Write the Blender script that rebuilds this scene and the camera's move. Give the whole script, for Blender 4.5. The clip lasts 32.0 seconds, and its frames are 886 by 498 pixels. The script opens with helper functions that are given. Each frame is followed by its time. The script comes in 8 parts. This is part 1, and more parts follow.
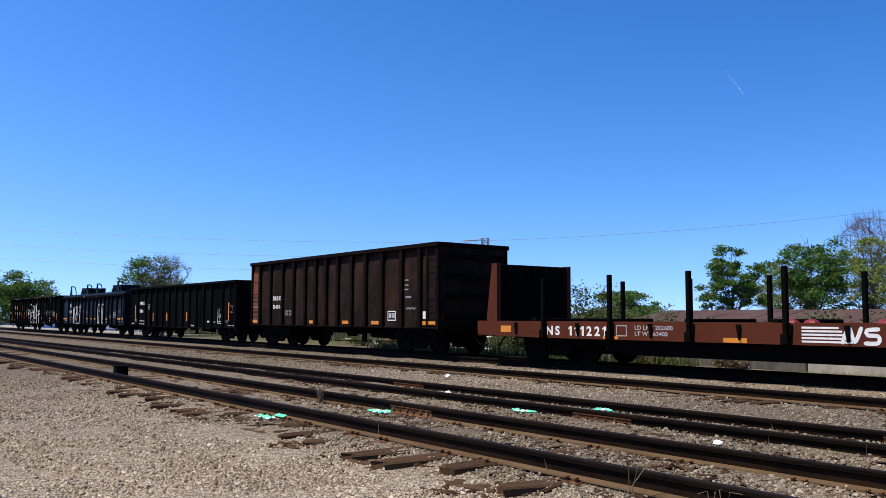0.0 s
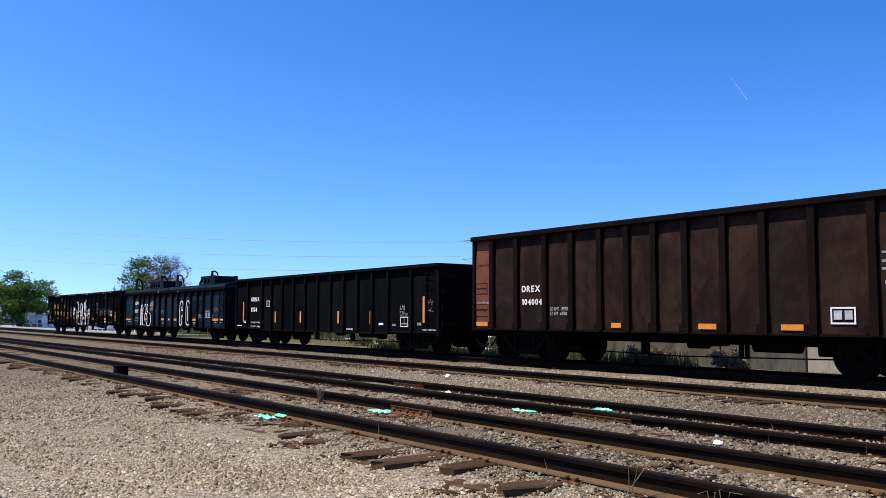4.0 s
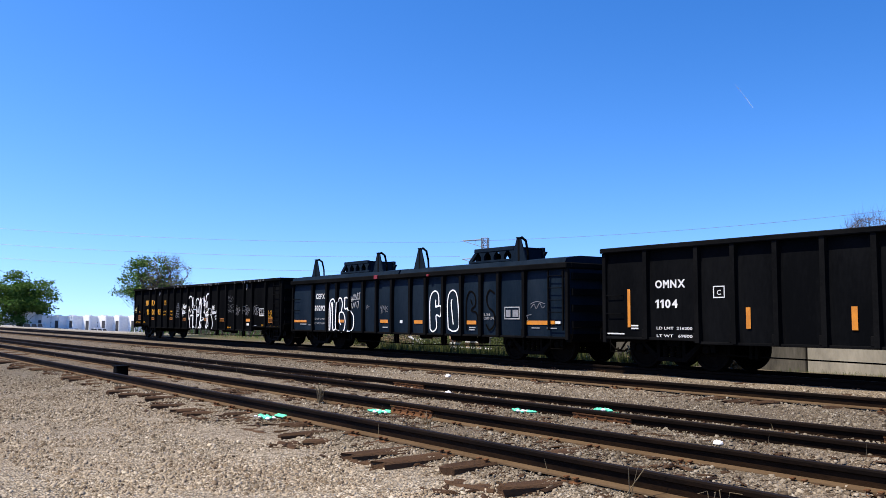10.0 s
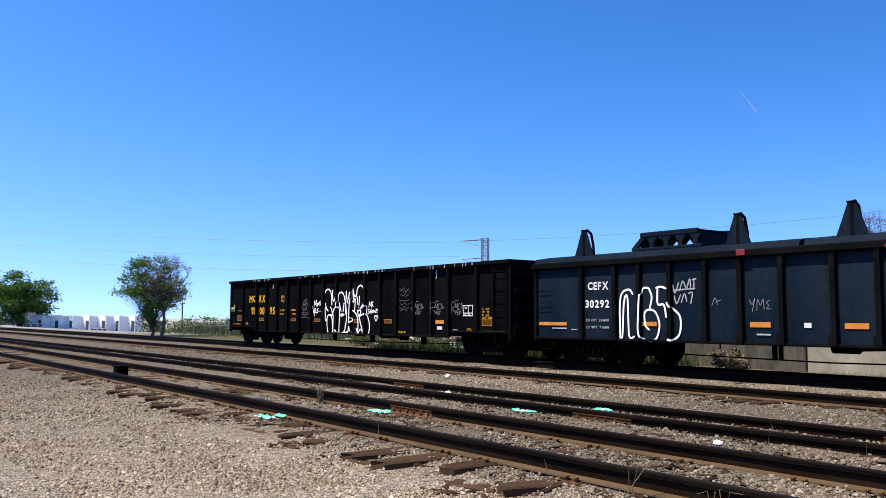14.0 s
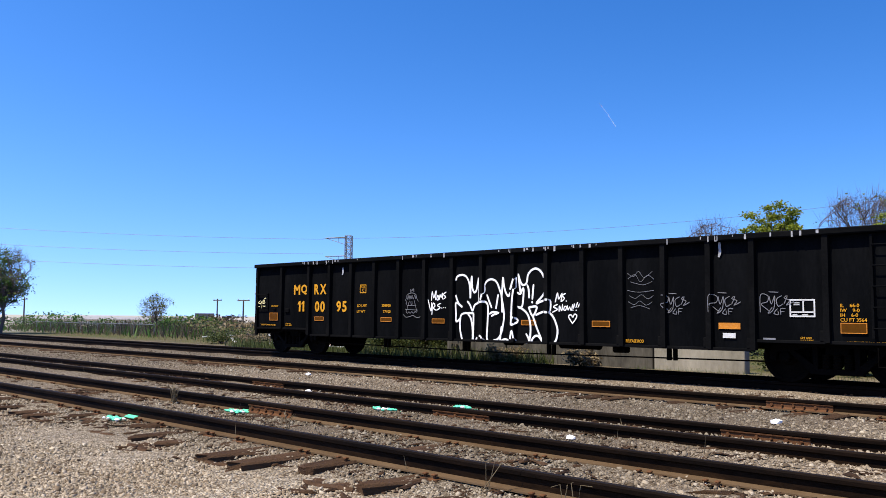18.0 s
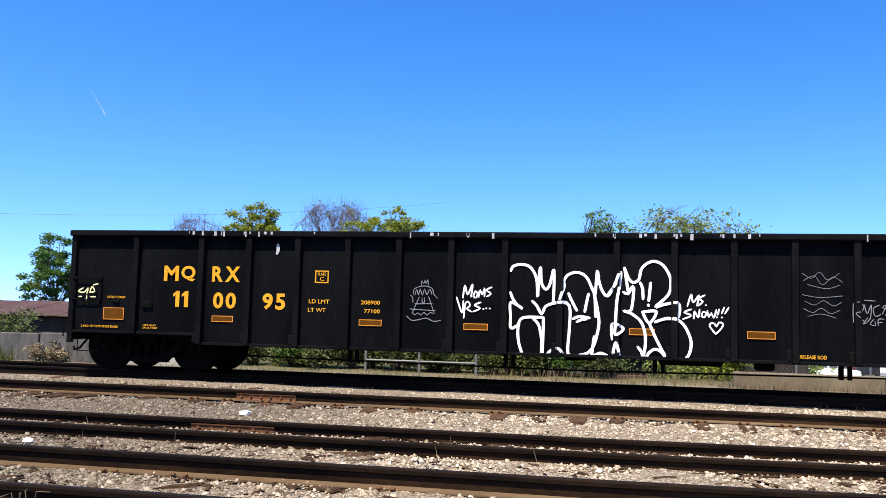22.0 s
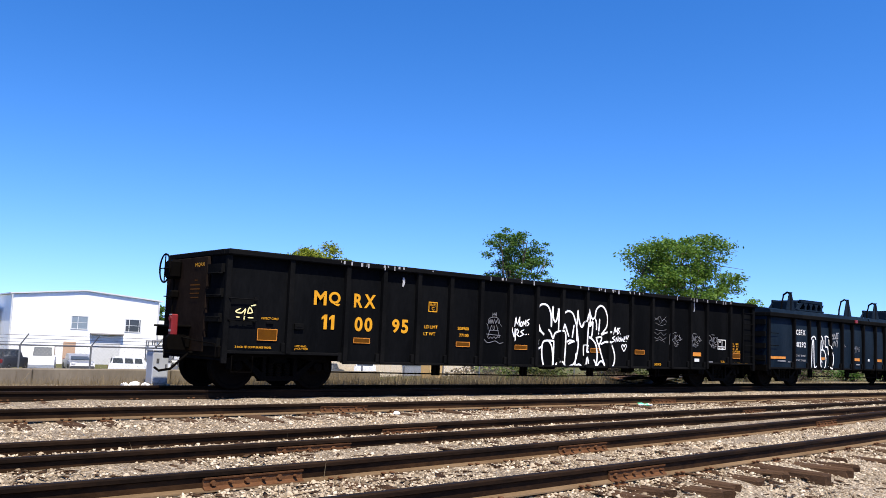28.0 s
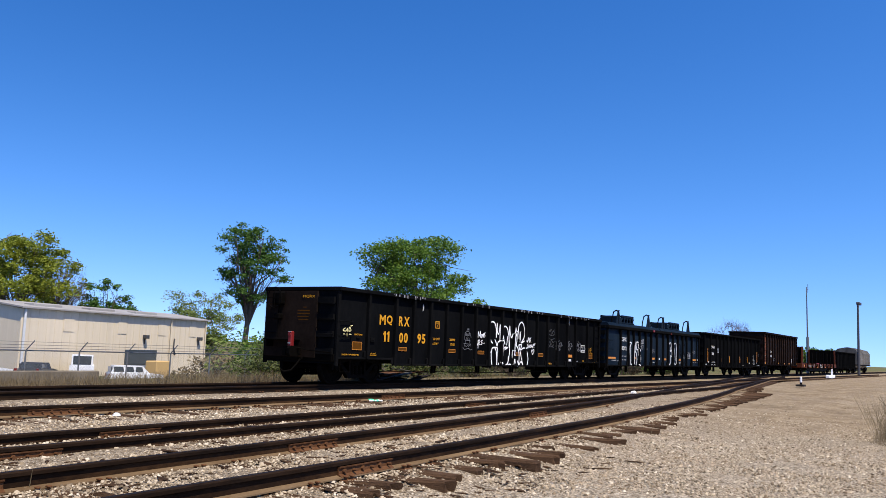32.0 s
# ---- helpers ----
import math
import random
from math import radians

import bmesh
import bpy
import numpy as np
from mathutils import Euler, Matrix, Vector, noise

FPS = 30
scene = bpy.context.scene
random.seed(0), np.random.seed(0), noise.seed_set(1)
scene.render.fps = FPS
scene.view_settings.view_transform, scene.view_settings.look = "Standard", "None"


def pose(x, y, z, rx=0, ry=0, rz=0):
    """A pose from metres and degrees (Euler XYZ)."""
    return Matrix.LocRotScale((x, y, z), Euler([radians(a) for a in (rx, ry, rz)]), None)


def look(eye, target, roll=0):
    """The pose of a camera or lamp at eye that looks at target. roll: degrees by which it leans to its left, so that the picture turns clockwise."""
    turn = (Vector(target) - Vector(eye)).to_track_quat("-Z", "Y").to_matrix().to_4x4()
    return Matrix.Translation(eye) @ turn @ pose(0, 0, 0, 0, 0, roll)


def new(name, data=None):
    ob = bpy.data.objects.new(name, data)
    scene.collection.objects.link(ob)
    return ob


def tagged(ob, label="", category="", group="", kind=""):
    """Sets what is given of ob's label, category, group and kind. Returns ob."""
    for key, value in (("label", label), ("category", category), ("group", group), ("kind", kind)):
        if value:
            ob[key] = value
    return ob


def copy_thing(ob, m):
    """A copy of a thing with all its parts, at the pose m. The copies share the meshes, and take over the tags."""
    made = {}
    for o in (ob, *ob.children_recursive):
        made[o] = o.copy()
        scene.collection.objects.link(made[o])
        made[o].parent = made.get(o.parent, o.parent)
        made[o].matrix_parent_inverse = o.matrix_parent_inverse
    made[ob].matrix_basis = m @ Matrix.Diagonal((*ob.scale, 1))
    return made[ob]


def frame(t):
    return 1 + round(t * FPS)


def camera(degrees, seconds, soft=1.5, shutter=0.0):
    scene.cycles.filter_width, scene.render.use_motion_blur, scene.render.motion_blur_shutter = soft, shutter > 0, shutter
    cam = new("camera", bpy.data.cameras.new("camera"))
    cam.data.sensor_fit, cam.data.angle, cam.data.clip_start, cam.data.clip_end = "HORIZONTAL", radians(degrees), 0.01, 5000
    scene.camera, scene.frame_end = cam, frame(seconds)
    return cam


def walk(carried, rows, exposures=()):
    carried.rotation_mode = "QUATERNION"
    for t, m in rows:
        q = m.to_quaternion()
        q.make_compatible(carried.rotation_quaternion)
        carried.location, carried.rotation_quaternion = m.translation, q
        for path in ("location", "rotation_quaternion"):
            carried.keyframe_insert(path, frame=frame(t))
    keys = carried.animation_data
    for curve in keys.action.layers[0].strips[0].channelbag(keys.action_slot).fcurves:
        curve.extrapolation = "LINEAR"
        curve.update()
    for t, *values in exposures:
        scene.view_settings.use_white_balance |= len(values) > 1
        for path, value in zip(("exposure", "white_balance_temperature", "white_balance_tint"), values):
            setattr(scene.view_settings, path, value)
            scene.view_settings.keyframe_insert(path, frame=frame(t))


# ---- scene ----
# ---- camera: a tripod pan from a still head ----
UNIT = 1.14  # metres to one unit of the plan below, from the cars' stencilled inside lengths
EYE = (0.0, 0.0, 1.08 * UNIT)
cam = camera(54.0, 32.0, 0.75)
PATH = [
    (0.0, 94.556, -0.199, 53.696), (16.5, 94.556, -0.199, 53.696), (17.0, 94.513, -0.262, 53.124),
    (17.5, 94.506, -0.402, 48.709), (18.0, 94.497, -0.521, 44.67), (18.5, 94.499, -0.666, 39.863),
    (19.0, 94.512, -0.834, 34.346), (19.5, 94.544, -0.981, 29.082), (20.0, 94.572, -1.071, 26.068),
    (20.5, 94.587, -1.098, 24.992), (21.0, 94.602, -1.196, 21.832), (21.5, 94.662, -1.324, 17.124),
    (22.0, 94.728, -1.474, 11.332), (22.5, 94.801, -1.607, 5.867), (23.0, 94.884, -1.7, 1.85),
    (23.5, 95.031, -1.846, -5.146), (24.0, 95.115, -1.913, -8.464), (24.5, 95.212, -1.982, -12.183),
    (26.5, 95.687, -2.205, -29.16), (27.0, 95.838, -2.253, -33.862), (27.5, 95.927, -2.267, -36.878),
    (28.0, 96.015, -2.254, -40.51), (28.5, 96.139, -2.292, -44.465), (29.0, 96.23, -2.291, -47.675),
    (29.5, 96.299, -2.288, -50.126), (30.0, 96.365, -2.282, -52.268), (30.5, 96.407, -2.273, -53.966),
    (31.0, 96.439, -2.269, -55.143), (31.5, 96.456, -2.271, -55.777), (32.0, 96.527, -2.237, -57.827)]
walk(cam, [(t, pose(*EYE, a, b, c)) for t, a, b, c in PATH],
     [(0.0, 0.54), (1.0, 0.63), (9.0, 0.72), (14.5, 0.72), (17.0, 0.66), (18.5, 0.72), (19.0, 0.78), (20.0, 0.94), (24.0, 1.14), (26.5, 0.98), (28.0, 0.82), (30.0, 0.66), (32.0, 0.52)])

# ---- daylight: high midday sun, nearly in the plane of the train's side ----
SUN_EL, SUN_AZ = radians(61), radians(197)
world = bpy.data.worlds.new("world")
scene.world = world
world.use_nodes = True
sky = world.node_tree.nodes.new("ShaderNodeTexSky")
sky.sky_type = "NISHITA"
sky.sun_disc = False
sky.sun_elevation, sky.sun_rotation = SUN_EL, SUN_AZ
sky.air_density, sky.dust_density, sky.ozone_density = 1.0, 0.2, 2.0
back = world.node_tree.nodes["Background"]
back.inputs["Strength"].default_value = 0.09
nt = world.node_tree
coords = nt.nodes.new("ShaderNodeTexCoord")
lift = nt.nodes.new("ShaderNodeVectorMath")
lift.operation = "ADD"
lift.inputs[1].default_value = (0.0, 0.0, 0.18)
nt.links.new(coords.outputs["Generated"], lift.inputs[0])
nt.links.new(lift.outputs[0], sky.inputs["Vector"])
split = nt.nodes.new("ShaderNodeSeparateColor")
merge = nt.nodes.new("ShaderNodeCombineColor")
nt.links.new(sky.outputs[0], split.inputs[0])
for k, (power, gain) in enumerate(((2.75, 0.318), (1.85, 0.555), (1.60, 0.785))):
    p = nt.nodes.new("ShaderNodeMath")
    p.operation = "POWER"
    p.inputs[1].default_value = power
    q = nt.nodes.new("ShaderNodeMath")
    q.operation = "MULTIPLY"
    q.inputs[1].default_value = gain
    nt.links.new(split.outputs[k], p.inputs[0])
    nt.links.new(p.outputs[0], q.inputs[0])
    nt.links.new(q.outputs[0], merge.inputs[k])
nt.links.new(merge.outputs[0], back.inputs["Color"])
sun_data = bpy.data.lights.new("sun", "SUN")
sun_data.energy, sun_data.angle, sun_data.color = 5.0, radians(0.5), (1.0, 0.90, 0.74)
sun = new("sun", sun_data)
sun.matrix_world = look((math.sin(SUN_AZ) * math.cos(SUN_EL) * 80, math.cos(SUN_AZ) * math.cos(SUN_EL) * 80, math.sin(SUN_EL) * 80), (0, 0, 0))

# ---- materials ----
def nodes_of(name):
    m = bpy.data.materials.new(name)
    m.use_nodes = True
    nt = m.node_tree
    return m, nt, nt.nodes["Principled BSDF"]


def noise_node(nt, vec, scale, detail=4.0, rough=0.6):
    n = nt.nodes.new("ShaderNodeTexNoise")
    n.inputs["Scale"].default_value, n.inputs["Detail"].default_value, n.inputs["Roughness"].default_value = scale, detail, rough
    nt.links.new(vec, n.inputs["Vector"])
    return n.outputs["Fac"]


def ramp(nt, fac, stops):
    r = nt.nodes.new("ShaderNodeValToRGB")
    e = r.color_ramp.elements
    while len(e) < len(stops):
        e.new(0.5)
    for k, (p, c) in enumerate(stops):
        e[k].position, e[k].color = p, (*c, 1.0)
    nt.links.new(fac, r.inputs["Fac"])
    return r.outputs["Color"]


def mix(nt, fac, a, b, kind="MIX"):
    m = nt.nodes.new("ShaderNodeMix")
    m.data_type, m.blend_type = "RGBA", kind
    for value, key in ((fac, 0), (a, 6), (b, 7)):
        if isinstance(value, (int, float)):
            m.inputs[key].default_value = value
        elif isinstance(value, tuple):
            m.inputs[key].default_value = (*value, 1.0)
        else:
            nt.links.new(value, m.inputs[key])
    return m.outputs[2]


def maths(nt, op, a, b=0.5):
    n = nt.nodes.new("ShaderNodeMath")
    n.operation, n.use_clamp = op, True
    for value, key in ((a, 0), (b, 1)):
        if isinstance(value, (int, float)):
            n.inputs[key].default_value = value
        else:
            nt.links.new(value, n.inputs[key])
    return n.outputs[0]


def bump(nt, bsdf, height, strength, distance):
    b = nt.nodes.new("ShaderNodeBump")
    b.inputs["Strength"].default_value, b.inputs["Distance"].default_value = strength, distance
    nt.links.new(height, b.inputs["Height"])
    nt.links.new(b.outputs[0], bsdf.inputs["Normal"])


def vec_of(nt, stretch=(1, 1, 1), where="Object"):
    tc = nt.nodes.new("ShaderNodeTexCoord")
    mp = nt.nodes.new("ShaderNodeMapping")
    mp.inputs["Scale"].default_value = stretch
    nt.links.new(tc.outputs[where], mp.inputs["Vector"])
    return mp.outputs[0]


def rand_of(nt):
    return nt.nodes.new("ShaderNodeObjectInfo").outputs["Random"]


def surface(name, base, worn, rough=0.6, coarse=1.2, fine=18.0, amount=0.5, metal=0.0, streak=(1, 1, 1), bumpy=0.15, spec=0.3, vary=0.0, dark_left=None):
    """Paint, rust, wood or concrete: base and worn colours mixed at two scales, with fine relief."""
    m, nt, b = nodes_of(name)
    v = vec_of(nt, streak)
    big, small = noise_node(nt, v, coarse, 5.0), noise_node(nt, v, fine, 6.0, 0.7)
    mask = maths(nt, "MULTIPLY", maths(nt, "SUBTRACT", maths(nt, "ADD", maths(nt, "MULTIPLY", big, 0.65), maths(nt, "MULTIPLY", small, 0.35)), 0.5 - amount * 0.28), 2.6)
    col = mix(nt, mask, base, worn)
    if vary:
        col = mix(nt, maths(nt, "MULTIPLY", rand_of(nt), vary), col, worn)
    # Colour multiplied darker towards the left, easing off from x = -4 to 7.
    if dark_left:
        sep, mr = nt.nodes.new("ShaderNodeSeparateXYZ"), nt.nodes.new("ShaderNodeMapRange")
        mr.inputs["From Min"].default_value, mr.inputs["From Max"].default_value = -4.0, 7.0
        nt.links.new(vec_of(nt), sep.inputs[0])
        nt.links.new(sep.outputs[0], mr.inputs["Value"])
        col = mix(nt, mr.outputs[0], mix(nt, 1.0, col, dark_left, "MULTIPLY"), col)
    nt.links.new(col, b.inputs["Base Color"])
    b.inputs["Roughness"].default_value, b.inputs["Metallic"].default_value = rough, metal
    b.inputs["Specular IOR Level"].default_value = spec
    bump(nt, b, small, bumpy, 0.02)
    return m


def plain(name, base, rough=0.5, spec=0.4, metal=0.0, fine=40.0):
    c2 = tuple(x * 0.78 for x in base)
    return surface(name, base, c2, rough, 3.0, fine, 0.4, metal, spec=spec, bumpy=0.05)


M_BLACK = surface("black_car_paint", (0.0030, 0.0033, 0.0038), (0.0085, 0.0089, 0.0096), 0.65, 0.8, 14, 0.22, streak=(1.4, 1, 0.35), spec=0.0)
M_BLACKRIB = surface("black_rib_paint", (0.0042, 0.0044, 0.0047), (0.0110, 0.0108, 0.0107), 0.65, 0.9, 22, 0.26, spec=0.0)
M_NAVY = surface("dark_navy_car_paint", (0.0042, 0.0090, 0.0160), (0.015, 0.0225, 0.0320), 0.55, 0.8, 16, 0.28, streak=(1.4, 1, 0.4), spec=0.02)
M_BROWN = surface("weathered_brown_car_paint", (0.0100, 0.0066, 0.0058), (0.046, 0.023, 0.0150), 0.8, 1.7, 7, 0.24, streak=(1, 1, 0.6), bumpy=0.5, spec=0.03)
# Much darker than the panels: shadow gaps beside the posts, put into the paint.
M_BROWNRIB = surface("shaded_brown_post_paint", (0.0040, 0.0026, 0.0021), (0.012, 0.0065, 0.0045), 0.8, 1.1, 12, 0.3, spec=0.03)
M_ENDPLATE = surface("sooty_brown_end_plate", (0.0095, 0.0068, 0.0054), (0.024, 0.0165, 0.0125), 0.8, 1.4, 12, 0.35, spec=0.0)
M_ORANGE_PANEL = surface("faded_orange_panel", (0.12, 0.036, 0.015), (0.055, 0.017, 0.009), 0.75, 2.2, 16, 0.35, spec=0.2)
M_REDFLAT = surface("oxide_red_car_paint", (0.075, 0.019, 0.008), (0.042, 0.012, 0.006), 0.7, 1.6, 16, 0.45, streak=(1, 1, 0.5), spec=0.08)
# Underframe and wheels: the shade below the cars is put into these base colours.
M_UNDER = surface("near_black_steel", (0.0014, 0.0012, 0.0010), (0.0038, 0.0030, 0.0022), 0.75, 4.0, 30, 0.4, spec=0.03)
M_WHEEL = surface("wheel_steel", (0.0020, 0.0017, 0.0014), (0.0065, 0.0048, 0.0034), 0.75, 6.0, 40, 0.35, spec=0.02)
M_TREAD = plain("polished_tread", (0.30, 0.29, 0.28), 0.3, 0.5, 0.9)
M_YELLOW = surface("yellow_lettering", (0.58, 0.270, 0.014), (0.42, 0.185, 0.010), 0.5, 6, 60, 0.3, spec=0.1)
M_AMBER = surface("amber_reflector_tape", (0.55, 0.20, 0.015), (0.32, 0.11, 0.012), 0.45, 5, 50, 0.4)
M_DULLAMBER = surface("soiled_reflector_tape", (0.095, 0.036, 0.003), (0.060, 0.022, 0.003), 0.5, 7, 50, 0.5, spec=0.03)
M_WHITE = surface("white_lettering", (0.60, 0.60, 0.57), (0.40, 0.39, 0.37), 0.55, 6, 60, 0.3)
M_FADEDWHITE = surface("faded_white_stencil", (0.42, 0.42, 0.42), (0.12, 0.12, 0.12), 0.6, 9, 70, 0.6)
M_SCRAWL = surface("thin_grey_scrawl", (0.22, 0.22, 0.23), (0.09, 0.09, 0.095), 0.6, 12, 80, 0.5)
M_SPRAY = surface("white_spray_paint", (0.82, 0.82, 0.82), (0.60, 0.60, 0.60), 0.6, 9, 80, 0.2)
M_CREAM = plain("cream_marker", (0.75, 0.66, 0.30))
M_RED = surface("red_marker_housing", (0.17, 0.011, 0.011), (0.08, 0.008, 0.008), 0.45, 6, 40, 0.3)
M_RAIL = surface("rusty_rail_foot", (0.100, 0.064, 0.034), (0.200, 0.138, 0.080), 0.8, 2.5, 30, 0.45, streak=(0.5, 1, 1), bumpy=0.3, spec=0.06, dark_left=(0.62, 0.60, 0.58))
# Head sides and rusty web near black: shade below the head, put into the colour.
M_RAILWEB = surface("shaded_rail_head_side", (0.0085, 0.0052, 0.0034), (0.040, 0.0215, 0.0110), 0.8, 2.0, 24, 0.28, streak=(0.4, 1, 1), bumpy=0.3, spec=0.05, dark_left=(0.35, 0.35, 0.35))
M_RUSTSHADE = surface("rusty_shaded_rail_web", (0.016, 0.0085, 0.0045), (0.085, 0.043, 0.0185), 0.8, 2.2, 24, 0.28, streak=(0.4, 1, 1), bumpy=0.3, spec=0.05, dark_left=(0.30, 0.30, 0.30))
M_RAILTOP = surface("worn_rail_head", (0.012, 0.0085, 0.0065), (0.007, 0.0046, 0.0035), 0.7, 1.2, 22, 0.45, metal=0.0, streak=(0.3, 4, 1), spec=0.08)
M_BAR = surface("rusty_joint_bar", (0.062, 0.026, 0.0105), (0.145, 0.068, 0.030), 0.8, 5, 40, 0.5, bumpy=0.4, spec=0.1)
M_TIE = surface("weathered_timber", (0.022, 0.012, 0.007), (0.120, 0.068, 0.036), 0.9, 2.0, 26, 0.45, streak=(5, 1, 5), bumpy=0.9, spec=0.1, vary=0.45)
M_CONC = surface("stained_concrete", (0.125, 0.118, 0.106), (0.018, 0.017, 0.015), 0.9, 2.2, 11, 0.62, streak=(1, 1, 0.25), bumpy=0.3, spec=0.1)
M_CONC2 = surface("light_concrete", (0.34, 0.322, 0.288), (0.12, 0.112, 0.098), 0.9, 1.1, 9, 0.5, streak=(1, 1, 0.4), bumpy=0.3, spec=0.1)
M_KERB = surface("tan_stained_concrete", (0.175, 0.150, 0.115), (0.075, 0.062, 0.046), 0.9, 1.0, 9, 0.5, streak=(1, 1, 0.4), bumpy=0.3, spec=0.1)
M_GREEN = plain("green_spray_paint", (0.10, 0.62, 0.36), 0.7)
M_STONEWHITE = plain("white_stone", (0.75, 0.74, 0.72), 0.8)
M_BARK = surface("bark", (0.065, 0.05, 0.038), (0.12, 0.10, 0.08), 0.9, 3, 25, 0.5, streak=(4, 4, 0.8), bumpy=0.8, spec=0.1)
M_TWIG = surface("grey_bare_twigs", (0.13, 0.105, 0.095), (0.075, 0.06, 0.055), 0.9, 3, 25, 0.5, spec=0.1)
M_STEEL = surface("galvanised_steel", (0.16, 0.165, 0.17), (0.09, 0.09, 0.095), 0.5, 3, 30, 0.4, metal=0.3)
M_POLE = surface("creosoted_pole", (0.055, 0.042, 0.033), (0.09, 0.075, 0.06), 0.85, 2, 20, 0.5)
M_WALLWHITE = surface("white_metal_siding", (0.74, 0.75, 0.75), (0.60, 0.61, 0.61), 0.6, 0.3, 5, 0.3, streak=(6, 6, 0.3))
M_WALLBEIGE = surface("beige_metal_siding", (0.60, 0.52, 0.395), (0.50, 0.43, 0.32), 0.65, 0.3, 5, 0.4, streak=(6, 6, 0.3), spec=0.2)
M_ROOF = surface("grey_metal_roof", (0.30, 0.29, 0.28), (0.20, 0.18, 0.165), 0.6, 0.4, 6, 0.4)
M_RUSTROOF = surface("rusty_sheet_roof", (0.045, 0.019, 0.012), (0.085, 0.050, 0.036), 0.8, 0.8, 8, 0.45, bumpy=0.5)
M_DARKWOOD = surface("dark_weathered_boards", (0.016, 0.013, 0.011), (0.042, 0.034, 0.028), 0.85, 0.9, 12, 0.5, streak=(4, 4, 0.5), spec=0.1)
M_GLASS = plain("dark_window_glass", (0.05, 0.06, 0.07), 0.12, 0.6)
M_BLUEGLASS = plain("pale_window_glass", (0.20, 0.25, 0.29), 0.15, 0.6)
M_CARWHITE = plain("white_car_paint", (0.72, 0.73, 0.74), 0.3, 0.5)
M_CARDARK = plain("dark_car_paint", (0.03, 0.032, 0.036), 0.3, 0.5)
M_CARSILVER = plain("silver_car_paint", (0.33, 0.34, 0.36), 0.3, 0.5, 0.4)
M_TYRE = plain("tyre_rubber", (0.018, 0.018, 0.018), 0.85)
M_TAN = plain("tan_canvas", (0.50, 0.33, 0.13), 0.8)
M_DOOR = plain("tan_door_paint", (0.45, 0.30, 0.20), 0.6)
M_BOXWHITE = plain("white_unit_casing", (0.84, 0.84, 0.83), 0.45)
M_CABINET = plain("pale_grey_cabinet_paint", (0.34, 0.36, 0.39), 0.5, 0.3)
M_VENT = plain("dark_grille", (0.05, 0.05, 0.055), 0.6)
M_LID = plain("pale_enamel", (0.55, 0.56, 0.56), 0.5)


def leaf(name, a, b):
    """Thin leaves: colour varied leaf by leaf, some light let through."""
    m, nt, p = nodes_of(name)
    g = nt.nodes.new("ShaderNodeNewGeometry").outputs["Random Per Island"]
    col = mix(nt, g, a, b)
    col = mix(nt, maths(nt, "MULTIPLY", noise_node(nt, vec_of(nt), 0.5, 3), 0.8), col, tuple(x * 0.75 for x in a))
    nt.links.new(col, p.inputs["Base Color"])
    p.inputs["Roughness"].default_value, p.inputs["Specular IOR Level"].default_value = 0.6, 0.25
    tr = nt.nodes.new("ShaderNodeBsdfTranslucent")
    nt.links.new(col, tr.inputs["Color"])
    ms = nt.nodes.new("ShaderNodeMixShader")
    ms.inputs[0].default_value = 0.36
    nt.links.new(p.outputs[0], ms.inputs[1])
    nt.links.new(tr.outputs[0], ms.inputs[2])
    nt.links.new(ms.outputs[0], nt.nodes["Material Output"].inputs["Surface"])
    return m


M_LEAF = leaf("spring_leaves", (0.085, 0.175, 0.02), (0.175, 0.255, 0.035))
M_LEAFDARK = leaf("dark_leaves", (0.055, 0.13, 0.02), (0.11, 0.19, 0.035))
M_LEAFYELLOW = leaf("yellow_green_leaves", (0.17, 0.21, 0.018), (0.29, 0.31, 0.035))
M_LEAFPALE = leaf("pale_new_leaves", (0.16, 0.22, 0.045), (0.25, 0.29, 0.08))
M_SHRUB = leaf("olive_scrub_leaves", (0.060, 0.082, 0.022), (0.135, 0.150, 0.045))
M_DRYGRASS = leaf("dry_grass", (0.19, 0.145, 0.08), (0.28, 0.22, 0.13))
M_BRUSH = leaf("brown_brush", (0.055, 0.043, 0.028), (0.105, 0.085, 0.055))
M_GRASS = leaf("green_grass", (0.07, 0.12, 0.02), (0.12, 0.16, 0.04))


def pale_side(nt, sep):
    """Mask: stone darker on the left of the yard and in a strip along the tracks, pale on the right."""
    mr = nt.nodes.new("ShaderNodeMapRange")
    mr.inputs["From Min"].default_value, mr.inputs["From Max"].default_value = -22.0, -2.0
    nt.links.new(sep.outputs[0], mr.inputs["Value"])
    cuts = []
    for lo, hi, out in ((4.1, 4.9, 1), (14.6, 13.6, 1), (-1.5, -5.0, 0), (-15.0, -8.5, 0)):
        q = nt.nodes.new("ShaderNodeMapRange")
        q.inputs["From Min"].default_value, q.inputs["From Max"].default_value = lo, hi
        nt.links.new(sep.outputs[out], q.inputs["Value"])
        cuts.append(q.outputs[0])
    dark_strip = maths(nt, "MULTIPLY", maths(nt, "MULTIPLY", cuts[0], cuts[1]), maths(nt, "MULTIPLY", cuts[2], cuts[3]))
    return maths(nt, "MULTIPLY", mr.outputs[0], maths(nt, "SUBTRACT", 1.0, dark_strip))


